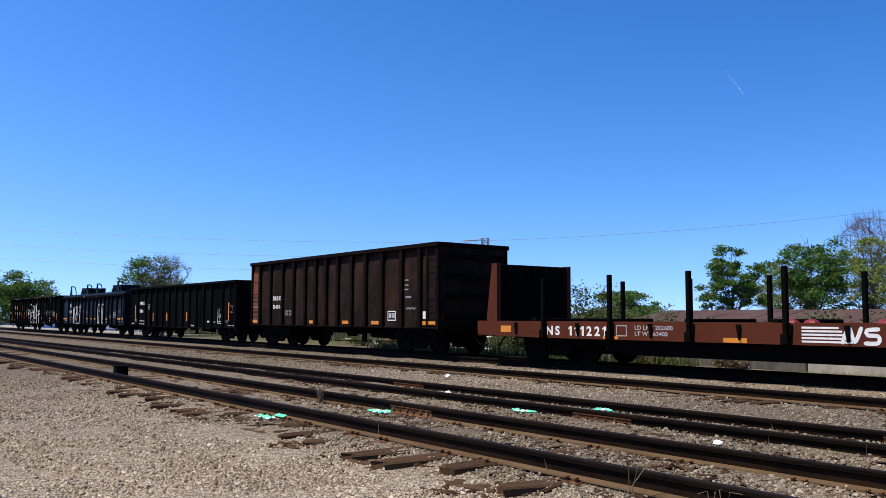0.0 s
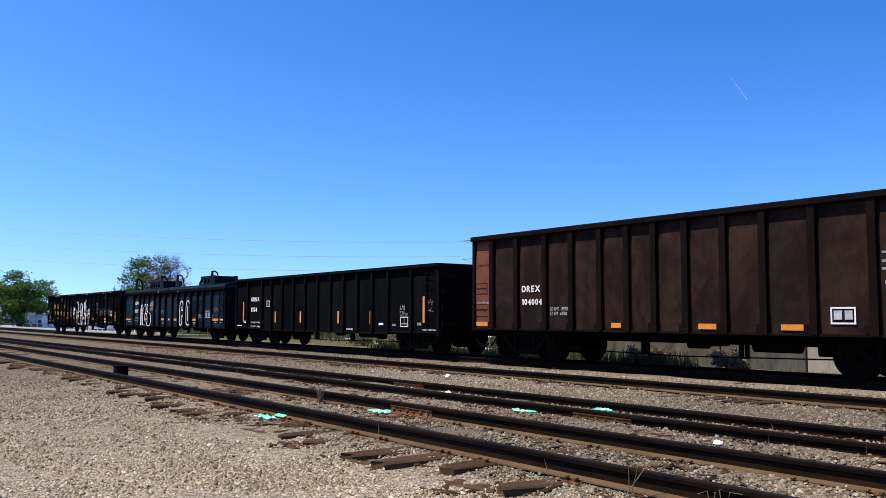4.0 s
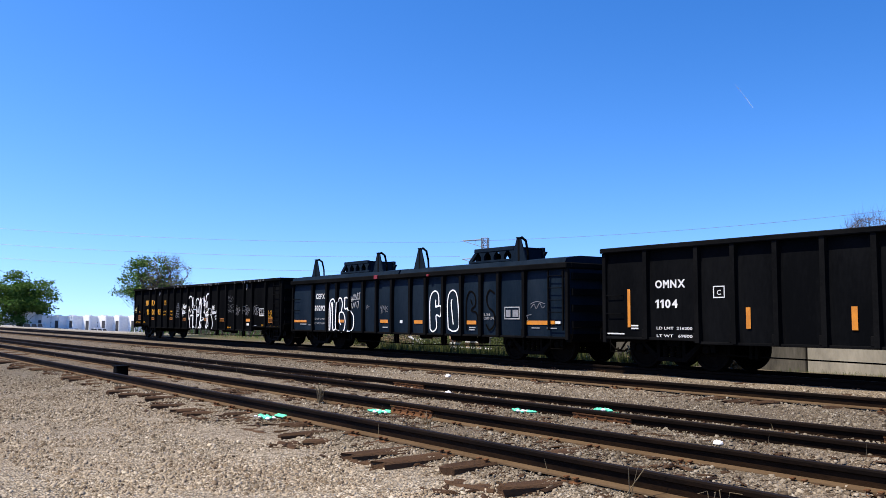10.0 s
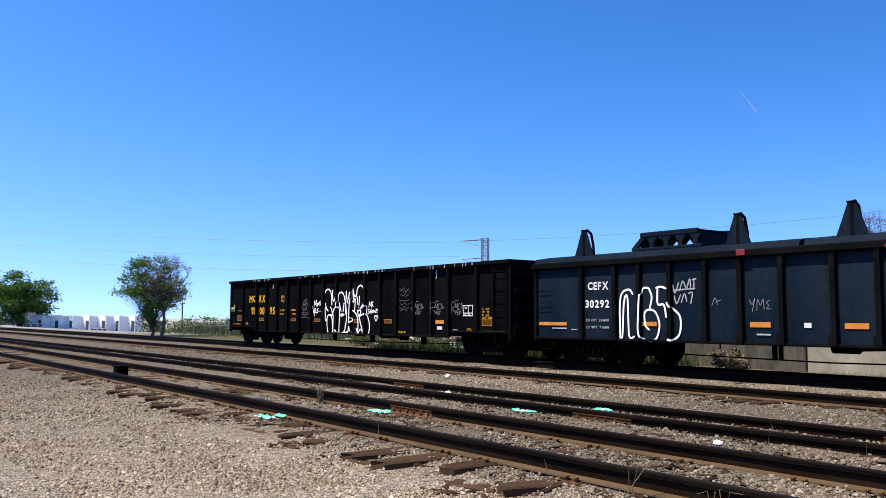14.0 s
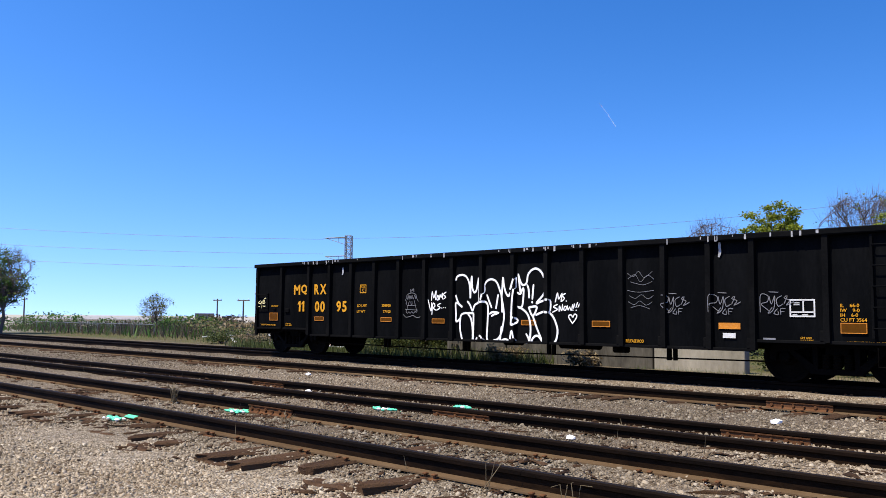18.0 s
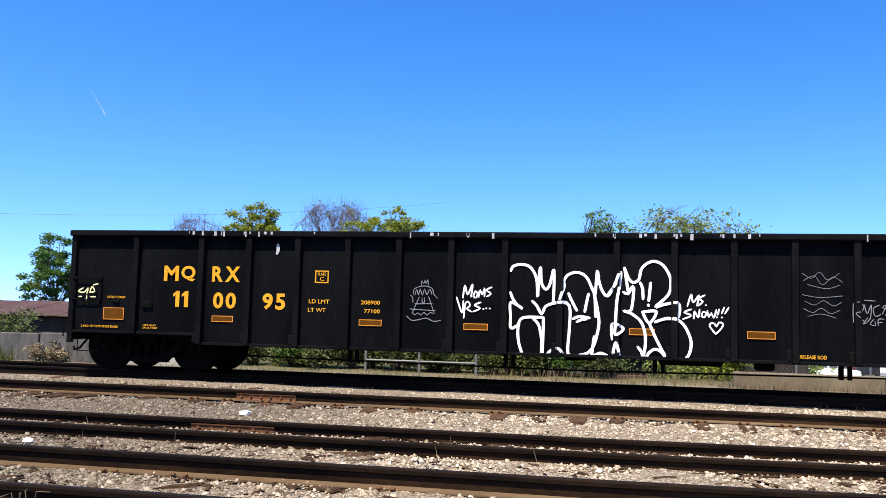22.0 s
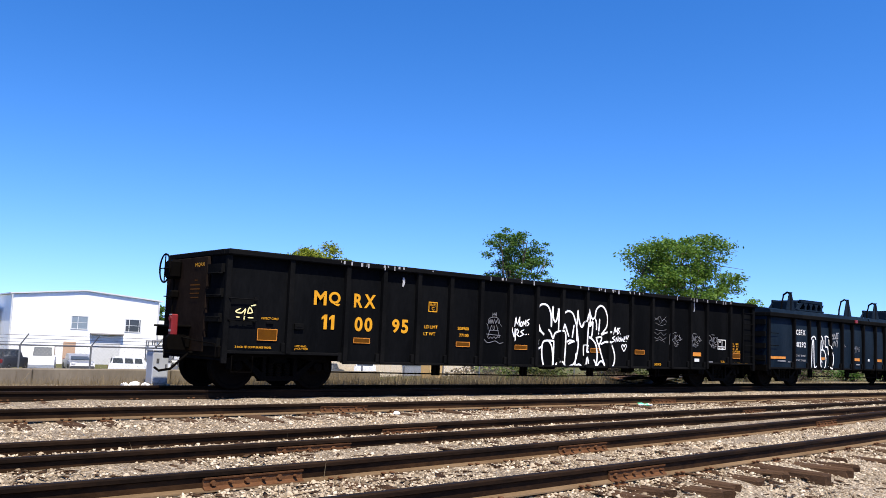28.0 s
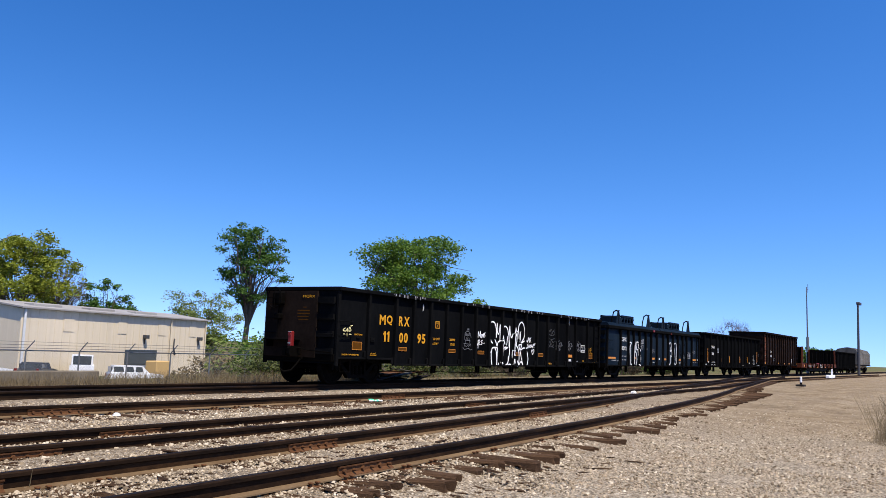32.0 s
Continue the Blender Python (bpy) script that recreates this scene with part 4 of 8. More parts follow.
part("small_bracket", Geo().soft(-7.58, -7.38, Y_PANEL - 0.07, Y_PANEL, 1.18, 1.30, 0.01).soft(-7.55, -7.41, Y_PANEL - 0.075, Y_PANEL, 1.225, 1.255, 0.005), M_BLACKRIB, rear)
for z in (1.70, 1.31):
    part("grab_iron", Geo().tube([(-9.0, Y_PANEL - 0.03, z), (-9.0, Y_PANEL - 0.10, z), (-8.42, Y_PANEL - 0.10, z), (-8.42, Y_PANEL - 0.03, z)], 0.013, 6), M_BLACKRIB, rear)
part("grab_bracket", Geo().soft(-8.97, -8.94, Y_PANEL - 0.07, Y_PANEL - 0.03, 1.27, 1.74, 0.004), M_BLACKRIB, rear)
part("grab_bracket", Geo().soft(-8.47, -8.41, Y_PANEL - 0.07, Y_PANEL - 0.03, 1.27, 1.74, 0.004), M_BLACKRIB, rear)
ladder(rear, 8.38, 8.92, -1.50, 0.80, 2.46, 5, M_BLACKRIB)
R1D = face_of(R1)
tag_first = [[(-0.79, 1.95), (-0.76, 2.02), (-0.66, 2.06), (-0.52, 2.05), (-0.42, 1.97), (-0.35, 1.8), (-0.33, 1.53), (-0.32, 1.76), (-0.29, 2.02), (-0.27, 1.76), (-0.2, 1.65), (-0.14, 1.71), (-0.1, 1.86), (-0.07, 1.98), (-0.06, 1.77), (-0.07, 1.42)], [(-0.79, 1.59), (-0.75, 1.49), (-0.68, 1.39), (-0.58, 1.32), (-0.78, 1.42), (-0.78, 1.18), (-0.77, 0.99), (-0.63, 1.06)], [(-0.42, 1.45), (-0.34, 1.37), (-0.26, 1.24), (-0.2, 1.36), (-0.1, 1.41), (0.04, 1.44), (0.15, 1.44)],
        [(-0.23, 1.18), (-0.5, 1.18), (-0.61, 1.14), (-0.65, 1.01), (-0.64, 0.78), (-0.57, 0.55)], [(-0.4, 1.16), (-0.31, 1.06), (-0.26, 0.86), (-0.25, 0.66), (-0.26, 0.55)], [(-0.23, 1.18), (-0.23, 0.96), (-0.24, 0.55)],
        [(-0.17, 0.55), (-0.11, 0.63), (-0.03, 0.67), (0.04, 0.67), (0.1, 0.6)]]
tag_second = [[(0.04, 1.49), (0.11, 1.71), (0.1, 1.79), (0.16, 1.89), (0.28, 1.94), (0.4, 1.92), (0.49, 1.84), (0.56, 1.69), (0.61, 1.56), (0.63, 1.21)], [(0.04, 1.44), (0.16, 1.42), (0.21, 1.31), (0.2, 0.98), (0.18, 0.68), (0.2, 0.58), (0.3, 0.56)], [(0.61, 1.56), (0.67, 1.26), (0.68, 1.06), (0.61, 0.76), (0.51, 0.62), (0.35, 0.57)],
        [(0.18, 1.59), (0.25, 1.44), (0.32, 1.31)], [(0.51, 1.59), (0.48, 1.45), (0.45, 1.29)], [(0.26, 1.17), (0.36, 1.21), (0.53, 1.19)],
        [(0.32, 1.12), (0.4, 1.16), (0.48, 1.17)], [(0.61, 0.89), (0.57, 0.57)], [(0.61, 0.58), (0.72, 0.62), (0.82, 0.58), (0.88, 0.55)]]
tag_third = [[(0.61, 1.54), (0.63, 1.73), (0.65, 1.97), (0.68, 1.79), (0.74, 1.63), (0.81, 1.56), (0.89, 1.65), (1.02, 1.96), (1.02, 1.79), (0.97, 1.47), (0.95, 1.1), (0.95, 0.93), (1.08, 1.03), (0.9, 1.1), (0.9, 0.85)], [(0.81, 1.56), (0.96, 1.77)], [(0.91, 0.6), (0.96, 0.8), (1.02, 0.59)],
        [(1.09, 2.03), (1.12, 1.83), (1.15, 1.64)]]
tag_fourth = [[(1.09, 2.02), (1.16, 1.85), (1.23, 1.79), (1.32, 1.84), (1.36, 2.01), (1.46, 2.11), (1.57, 2.14), (1.69, 2.09), (1.78, 1.97), (1.83, 1.81), (1.79, 1.6), (1.59, 1.4), (1.73, 1.44), (1.95, 1.46), (1.94, 1.23), (1.75, 1.21), (1.58, 1.15)], [(1.07, 1.63), (1.15, 1.6), (1.2, 1.7), (1.24, 1.7), (1.2, 1.34), (1.08, 1.32), (1.2, 1.28), (1.35, 1.16), (1.42, 0.98), (1.43, 0.78), (1.39, 0.58), (1.3, 0.55)], [(1.34, 1.79), (1.38, 1.69), (1.39, 1.52)],
        [(1.51, 1.79), (1.48, 1.49)], [(1.47, 1.43), (1.48, 1.41)], [(1.38, 1.31), (1.6, 1.32), (1.49, 1.13), (1.38, 1.31)],
        [(1.49, 1.13), (1.6, 0.88), (1.72, 0.65), (1.78, 0.57), (1.83, 0.56)], [(1.77, 1.22), (1.92, 1.2), (2.02, 1.13), (2.1, 1.0), (2.15, 0.83), (2.12, 0.65), (2.06, 0.57)], [(1.31, 0.74), (1.37, 0.66), (1.39, 0.58)],
        [(1.44, 0.56), (1.49, 0.65), (1.58, 0.71), (1.67, 0.68), (1.76, 0.57)]]
for line in tag_first + tag_second + tag_third + tag_fourth:
    part("graffiti_line", strokes([line], 0.046, R1D), M_SPRAY, rear, "white spray-painted outline stroke")
moms = [[(-1.6, 1.48), (-1.57, 1.69), (-1.52, 1.54), (-1.44, 1.71), (-1.46, 1.5)], [(-1.39, 1.6), (-1.42, 1.51), (-1.37, 1.49), (-1.35, 1.57), (-1.39, 1.6)], [(-1.33, 1.5), (-1.31, 1.62), (-1.27, 1.54), (-1.23, 1.65), (-1.23, 1.51)],
        [(-1.11, 1.67), (-1.2, 1.62), (-1.12, 1.56), (-1.19, 1.51)], [(-1.71, 1.49), (-1.61, 1.23), (-1.59, 1.43)], [(-1.58, 1.14), (-1.55, 1.4), (-1.49, 1.4), (-1.48, 1.34), (-1.53, 1.3), (-1.45, 1.25)],
        [(-1.29, 1.41), (-1.4, 1.36), (-1.3, 1.31), (-1.42, 1.25)], [(-1.25, 1.3), (-1.24, 1.3)], [(-1.2, 1.31), (-1.19, 1.31)],
        [(-1.14, 1.31), (-1.13, 1.31)]]
snow = [[(2.09, 1.42), (2.15, 1.61), (2.18, 1.48), (2.27, 1.6), (2.24, 1.43)], [(2.36, 1.6), (2.27, 1.55), (2.33, 1.5), (2.26, 1.43)], [(2.37, 1.44), (2.38, 1.44)],
        [(2.15, 1.37), (2.04, 1.32), (2.15, 1.27), (2.02, 1.21)], [(2.19, 1.22), (2.2, 1.34), (2.26, 1.24), (2.28, 1.37)], [(2.33, 1.33), (2.31, 1.26), (2.36, 1.25), (2.38, 1.32), (2.33, 1.33)],
        [(2.4, 1.35), (2.42, 1.25), (2.46, 1.32), (2.5, 1.24), (2.54, 1.37)], [(2.58, 1.38), (2.56, 1.29)], [(2.66, 1.41), (2.62, 1.31)],
        [(2.73, 1.41), (2.67, 1.31)], [(2.54, 1.25), (2.55, 1.25)], [(2.62, 1.25), (2.63, 1.25)],
        [(2.53, 0.98), (2.44, 1.1), (2.45, 1.15), (2.51, 1.15), (2.54, 1.1), (2.58, 1.17), (2.64, 1.15), (2.62, 1.08), (2.53, 0.98)]]
for line in moms + snow:
    part("graffiti_line", strokes([line], 0.027, R1D), M_SPRAY, rear)
sig = lambda x: [[(x - 0.26, 1.22), (x - 0.25, 1.52), (x - 0.12, 1.50), (x - 0.13, 1.40), (x - 0.24, 1.36), (x - 0.10, 1.24)], [(x - 0.10, 1.50), (x - 0.06, 1.36), (x + 0.0, 1.50), (x - 0.02, 1.28), (x - 0.12, 1.20), (x - 0.05, 1.30)], [(x + 0.12, 1.50), (x + 0.03, 1.44), (x + 0.06, 1.32), (x + 0.14, 1.36)], [(x + 0.16, 1.36), (x + 0.22, 1.50), (x + 0.16, 1.46), (x + 0.26, 1.42), (x + 0.20, 1.34), (x + 0.33, 1.40)], [(x + 0.04, 1.28), (x - 0.02, 1.20), (x + 0.06, 1.18), (x + 0.05, 1.24)], [(x + 0.10, 1.18), (x + 0.10, 1.28), (x + 0.18, 1.28)], [(x + 0.10, 1.23), (x + 0.16, 1.23)], [(x - 0.10, 1.57), (x + 0.06, 1.56)]]
for x in (4.85, 5.84, 6.78):
    part("scrawled_tag", strokes(sig(x), 0.013, R1D), M_SCRAWL, rear)
sketch = [[(-2.33, 1.68), (-2.33, 1.76), (-2.29, 1.71), (-2.27, 1.77), (-2.25, 1.71), (-2.22, 1.78), (-2.21, 1.69)], [(-2.46, 1.52), (-2.45, 1.62), (-2.28, 1.67), (-2.14, 1.63), (-2.11, 1.54), (-2.04, 1.46)], [(-2.52, 1.51), (-2.48, 1.47), (-2.47, 1.38)],
        [(-2.36, 1.48), (-2.48, 1.2)], [(-2.2, 1.49), (-2.09, 1.2)], [(-2.31, 1.47), (-2.31, 1.39), (-2.27, 1.39), (-2.27, 1.47)],
        [(-2.44, 1.36), (-2.13, 1.37)], [(-2.52, 1.27), (-2.07, 1.25)], [(-2.44, 1.51), (-2.41, 1.61), (-2.38, 1.51), (-2.35, 1.62), (-2.31, 1.51), (-2.27, 1.62), (-2.23, 1.52), (-2.18, 1.62), (-2.14, 1.52)],
        [(-2.48, 1.21), (-2.43, 1.17), (-2.38, 1.21), (-2.33, 1.17), (-2.27, 1.22), (-2.22, 1.17), (-2.16, 1.22), (-2.11, 1.19)], [(-2.58, 1.15), (-2.49, 1.08), (-2.36, 1.09), (-2.23, 1.12), (-2.1, 1.07), (-1.97, 1.09)]]
part("scrawled_drawing", strokes(sketch, 0.012, R1D), M_SCRAWL, rear)
scratches = [[(3.84, 1.98), (3.98, 1.90), (4.10, 2.0), (4.22, 1.88), (4.40, 1.99)], [(3.86, 1.86), (4.02, 1.94), (4.14, 1.80), (4.30, 1.92), (4.44, 1.84)], [(3.92, 1.80), (4.20, 1.74), (4.40, 1.80)], [(3.84, 1.64), (4.10, 1.60), (4.44, 1.63)],
             [(3.88, 1.54), (4.02, 1.48), (4.16, 1.55), (4.30, 1.47), (4.42, 1.53)], [(3.86, 1.42), (4.0, 1.36), (4.12, 1.43), (4.26, 1.35), (4.40, 1.41)], [(3.92, 1.30), (4.12, 1.34), (4.34, 1.28)]]
part("scratched_drawing", strokes(scratches, 0.007, R1D), M_SCRAWL, rear)
part("corner_tag", strokes([[(-8.76, 1.52), (-8.86, 1.46), (-8.74, 1.44), (-8.66, 1.52), (-8.68, 1.42)], [(-8.62, 1.44), (-8.58, 1.55), (-8.52, 1.46), (-8.62, 1.44)], [(-8.55, 1.58), (-8.46, 1.60)], [(-8.84, 1.36), (-8.78, 1.36)], [(-8.68, 1.38), (-8.68, 1.30)], [(-8.6, 1.36), (-8.5, 1.36)]], 0.024, lambda x: Y_PANEL - 0.10), M_CREAM, rear)
rng_d = random.Random(4)
drips = []
for i in range(46):
    x = rng_d.choice([-6.4, -5.2, -2.0, 1.3, 5.6, 6.6, 2.6]) + rng_d.gauss(0, 0.55)
    w, d = rng_d.uniform(0.012, 0.05), rng_d.uniform(0.03, 0.10)
    drips.append((x, x + w, 2.58 - d, 2.583))
for drip in drips:
    part("bird_dropping", bars([drip], Y_CHORD - 0.004), M_FADEDWHITE, rear)
part("bird_dropping_run", strokes([[(-4.98, 2.36), (-4.97, 2.28), (-4.99, 2.2)]], 0.06, R1D), M_FADEDWHITE, rear)
part("bird_dropping_run", strokes([[(5.78, 2.46), (5.79, 2.3), (5.77, 2.22)]], 0.05, R1D), M_FADEDWHITE, rear)
part("end_plate", Geo().soft(-9.135, -9.06, -0.70, 1.36, 0.70, 2.48, 0.008), M_ENDPLATE, rear, "sooty brown steel end plate")
# rear end: brake wheel, grabs, platform, red marker
part("brake_wheel", Geo().tube([(-9.42, 0.75 + 0.28 * math.cos(a * 0.3142), 2.28 + 0.28 * math.sin(a * 0.3142)) for a in range(21)], 0.018, 6).tube([(-9.42, 0.47, 2.28), (-9.42, 1.03, 2.28)], 0.012, 6).tube([(-9.42, 0.75, 2.0), (-9.42, 0.75, 2.56)], 0.012, 6), M_UNDER, rear)
part("brake_gear_box", Geo().soft(-9.36, -9.13, 0.56, 0.94, 2.08, 2.46, 0.05).tube([(-9.22, 0.75, 2.1), (-9.22, 0.75, 1.2)], 0.02, 6).soft(-9.30, -9.13, 0.64, 0.88, 1.70, 1.86, 0.03), M_UNDER, rear)
part("brake_platform", Geo().soft(-9.42, -9.13, -0.10, 1.15, 1.14, 1.18, 0.01).soft(-9.40, -9.13, 0.0, 0.04, 0.96, 1.14, 0.01).soft(-9.40, -9.13, 1.0, 1.04, 0.96, 1.14, 0.01), M_UNDER, rear)
for z in (1.35, 1.75, 2.15):
    part("end_grab", Geo().tube([(-9.1, -1.35, z), (-9.18, -1.35, z), (-9.18, -0.85, z), (-9.1, -0.85, z)], 0.012, 6), M_BLACKRIB, rear)
    part("end_grab", Geo().tube([(-9.1, 0.85, z), (-9.18, 0.85, z), (-9.18, 1.35, z), (-9.1, 1.35, z)], 0.012, 6), M_BLACKRIB, rear)
part("marker_light", Geo().soft(-9.55, -9.42, -0.16, -0.02, 0.88, 1.38, 0.02).lathe([(-9.57, 0.03), (-9.57, 0.05), (-9.54, 0.055)], 12, (0, -0.09, 1.30), "x"), M_RED, rear, "red end-of-train marker on the coupler")
part("marker_stripe", Geo().soft(-9.562, -9.552, -0.14, -0.04, 1.05, 1.09, 0.002).soft(-9.562, -9.552, -0.15, -0.03, 1.36, 1.376, 0.002), M_FADEDWHITE, rear)
words_end = lettering("MQRX", 0.14, 0.62, 2.29, 2.37, 0.0, M_YELLOW)
lab = part("lettering", words_end, None, rear, at=pose(-9.15, 0, 0, 0, 0, -90))
lab2 = part("end_stencil", bars([(0.16, 0.30, 2.03, 2.05), (-0.05, 0.44, 1.94, 1.965), (-0.05, 0.44, 1.86, 1.885), (-0.05, 0.40, 1.78, 1.80), (0.0, 0.40, 1.70, 1.72)], 0.0), M_DULLAMBER, rear, at=pose(-9.15, 0, 0, 0, 0, -90))

# second car: navy coil car with lifted hoods
R2 = [-5.58, -4.55, -3.85, -3.02, -2.14, -1.32, -0.44, 0.57, 1.37, 2.23, 3.06, 3.92, 4.66, 5.66]
coil = gondola("dark navy coil car with hood frames and white graffiti", 24.35, 7.2, 0.62, 2.42, R2, 5.55, M_NAVY, M_BLACKRIB, chord=0.14)
R2D = face_of(R2)
part("hood", Geo().prism_x([(-1.5, 2.42), (-1.44, 2.53), (-0.9, 2.60), (0.9, 2.60), (1.44, 2.53), (1.5, 2.42)], -7.15, -0.05), M_NAVY, coil)
part("hood", Geo().prism_x([(-1.5, 2.42), (-1.44, 2.53), (-0.9, 2.60), (0.9, 2.60), (1.44, 2.53), (1.5, 2.42)], 0.05, 7.15), M_NAVY, coil)
for x in (-5.6, -1.43, 0.88, 5.32):
    for q in (-1,):
        br = part("lifting_bracket", Geo().prism([(x - 0.33, 2.44), (x + 0.33, 2.44), (x + 0.07, 3.14), (x - 0.06, 3.14)], *sorted((q * 1.30, q * 1.34))), M_NAVY, coil, "triangular steel lifting bracket")
        part("bracket_arch", Geo().tube([(x, q * 1.31, 3.10), (x, q * 1.20, 3.16), (x, q * 1.05, 3.08), (x, q * 0.97, 2.80), (x, q * 0.95, 2.46)], 0.035, 6), M_BLACKRIB, br)
        part("bracket_post", Geo().soft(x - 0.03, x + 0.05, *sorted((q * 1.27, q * 1.345)), 2.44, 3.14, 0.006), M_BLACKRIB, br)
        part("bracket_cap", Geo().soft(x - 0.08, x + 0.08, *sorted((q * 1.26, q * 1.36)), 3.13, 3.16, 0.006), M_BLACKRIB, br)
for x0, x1 in ((-4.2, -2.65), (3.05, 4.75)):
    fr = part("hood_frame", Geo().soft(x0, x1, -0.95, -0.82, 2.88, 3.0, 0.02), M_NAVY, coil, "open steel frame on top of the hood")
    part("frame_beam", Geo().soft(x0, x1, 0.22, 0.35, 2.88, 3.0, 0.02), M_NAVY, fr)
    part("frame_deck", Geo().soft(x0 + 0.02, x1 - 0.02, -0.815, 0.215, 2.95, 2.98, 0.005), M_NAVY, fr)
    for y in (-0.885, 0.285):
        part("frame_sill", Geo().soft(x0 - 0.25, x1 + 0.1, y - 0.06, y + 0.06, 2.60, 2.66, 0.01), M_NAVY, fr)
        part("frame_strut", Geo().prism([(x0 - 0.25, 2.66), (x0 - 0.10, 2.66), (x0 + 0.14, 2.88), (x0, 2.88)], y - 0.05, y + 0.05), M_NAVY, fr)
        for i in range(1, 5):
            x = x0 + (x1 - x0) * i / 4 - 0.06
            part("frame_strut", Geo().prism([(x - 0.06, 2.66), (x - 0.055, 2.76), (x - 0.16, 2.88), (x + 0.16, 2.88), (x + 0.055, 2.76), (x + 0.06, 2.66)], y - 0.05, y + 0.05), M_NAVY, fr)
    for x in (x0 - 0.1, x1 - 0.12):
        part("frame_end_plate", Geo().soft(x, x + 0.1, -0.81, 0.21, 2.61, 2.94, 0.02), M_NAVY, fr)
part("hood_latch", Geo().soft(-1.32, -1.12, -1.60, -1.55, 2.30, 2.42, 0.01), M_RED, coil, "red hood latch")
part("hood_latch", Geo().soft(1.55, 1.66, -1.60, -1.55, 2.28, 2.34, 0.01), M_RED, coil)
for text, x0, x1, z0, z1, m in (("CEFX", -5.40, -4.76, 1.74, 1.92, M_WHITE), ("30292", -5.48, -4.74, 1.33, 1.51, M_WHITE), ("LD LMT  214400", -5.46, -4.76, 1.02, 1.08, M_FADEDWHITE), ("LT WT  71600", -5.46, -4.76, 0.86, 0.92, M_FADEDWHITE), ("IL  50-6\nCU FT  2743", 4.02, 4.46, 1.05, 1.22, M_FADEDWHITE)):
    words(coil, text, x0, x1, z0, z1, m)
for x0, x1, z0, z1 in ((-7.05, -6.1, 0.92, 1.0), (-3.80, -3.40, 0.93, 1.02), (-1.14, -0.70, 0.93, 1.03), (0.74, 1.17, 0.92, 1.02), (3.28, 3.69, 0.92, 1.02), (5.70, 6.72, 0.93, 1.03)):
    tape(coil, x0, x1, z0, z1)
tape(coil, -0.02, 0.12, 0.93, 1.02, M_WHITE, name="white_label")
tape(coil, 6.74, 6.92, 0.94, 1.02, M_WHITE, name="white_label")
part("stencil_lines", bars([(-1.0, -0.7, 0.78, 0.81), (3.38, 3.66, 0.82, 0.85), (3.38, 3.62, 0.76, 0.79), (5.9, 6.2, 0.84, 0.86), (6.45, 6.8, 0.84, 0.86), (-6.6, -6.1, 0.84, 0.87), (-5.95, -5.75, 0.82, 0.84)], YP), M_FADEDWHITE, coil)
part("consolidated_stencil", frame_of(4.86, 5.45, 1.06, 1.38, 0.028, YP), M_FADEDWHITE, coil)
part("stencil_lines", bars([(4.92, 5.10, 1.12, 1.30), (5.18, 5.40, 1.12, 1.30)], YP), M_SCRAWL, coil)
tag2 = [[(-4.42, 0.66), (-4.42, 1.4), (-4.34, 1.66), (-4.14, 1.72), (-4.05, 1.62)], [(-4.42, 0.66), (-4.36, 0.70), (-4.30, 1.45), (-4.2, 1.55), (-4.16, 0.72), (-4.02, 0.70)],
        [(-3.60, 1.74), (-3.78, 1.70), (-3.84, 1.2), (-3.84, 0.75), (-3.66, 0.62), (-3.42, 0.66), (-3.32, 0.95), (-3.42, 1.22), (-3.6, 1.28), (-3.72, 1.2), (-3.7, 0.95), (-3.6, 0.85)], [(-3.6, 1.74), (-3.52, 1.55), (-3.58, 1.30)], [(-3.40, 1.74), (-3.26, 1.76), (-3.14, 1.72)], [(-3.36, 1.74), (-3.36, 1.4), (-3.20, 1.38), (-3.14, 1.12)],
        [(-3.10, 1.66), (-3.06, 1.4), (-2.96, 1.30), (-2.78, 1.12), (-2.80, 0.78), (-3.0, 0.64), (-3.14, 0.72)]]
for line in tag2:
    part("graffiti_line", strokes([line], 0.045, R2D), M_SPRAY, coil, "white spray-painted tag stroke")
part("graffiti", strokes([[(-2.96, 1.80), (-2.90, 1.62), (-2.80, 1.84)], [(-2.78, 1.66), (-2.70, 1.86), (-2.62, 1.72)], [(-2.6, 1.70), (-2.52, 1.90), (-2.5, 1.72)], [(-2.46, 1.88), (-2.36, 1.90)], [(-2.42, 1.90), (-2.42, 1.72)], [(-2.92, 1.56), (-2.86, 1.40), (-2.76, 1.58)], [(-2.74, 1.42), (-2.66, 1.6), (-2.6, 1.44)], [(-2.56, 1.60), (-2.46, 1.62), (-2.5, 1.40)], [(-2.95, 1.68), (-2.4, 1.70)]], 0.03, R2D), M_FADEDWHITE, coil)
part("graffiti", strokes([[(1.56, 0.78), (1.54, 1.5), (1.62, 1.76), (1.80, 1.86), (1.96, 1.76), (1.98, 1.46), (1.84, 1.44), (1.84, 1.60)], [(1.84, 1.44), (1.84, 1.40), (2.08, 1.42), (2.06, 1.14), (1.86, 1.16), (1.88, 0.82), (1.70, 0.70), (1.56, 0.78)],
     [(2.44, 0.80), (2.40, 1.4), (2.46, 1.74), (2.64, 1.86), (2.82, 1.76), (2.90, 1.40), (2.92, 0.84), (2.68, 0.72), (2.44, 0.80)], [(2.62, 1.60), (2.58, 1.5), (2.66, 1.0), (2.68, 0.92)]], 0.038, R2D), M_SPRAY, coil, "white outlined letters on the navy panels")
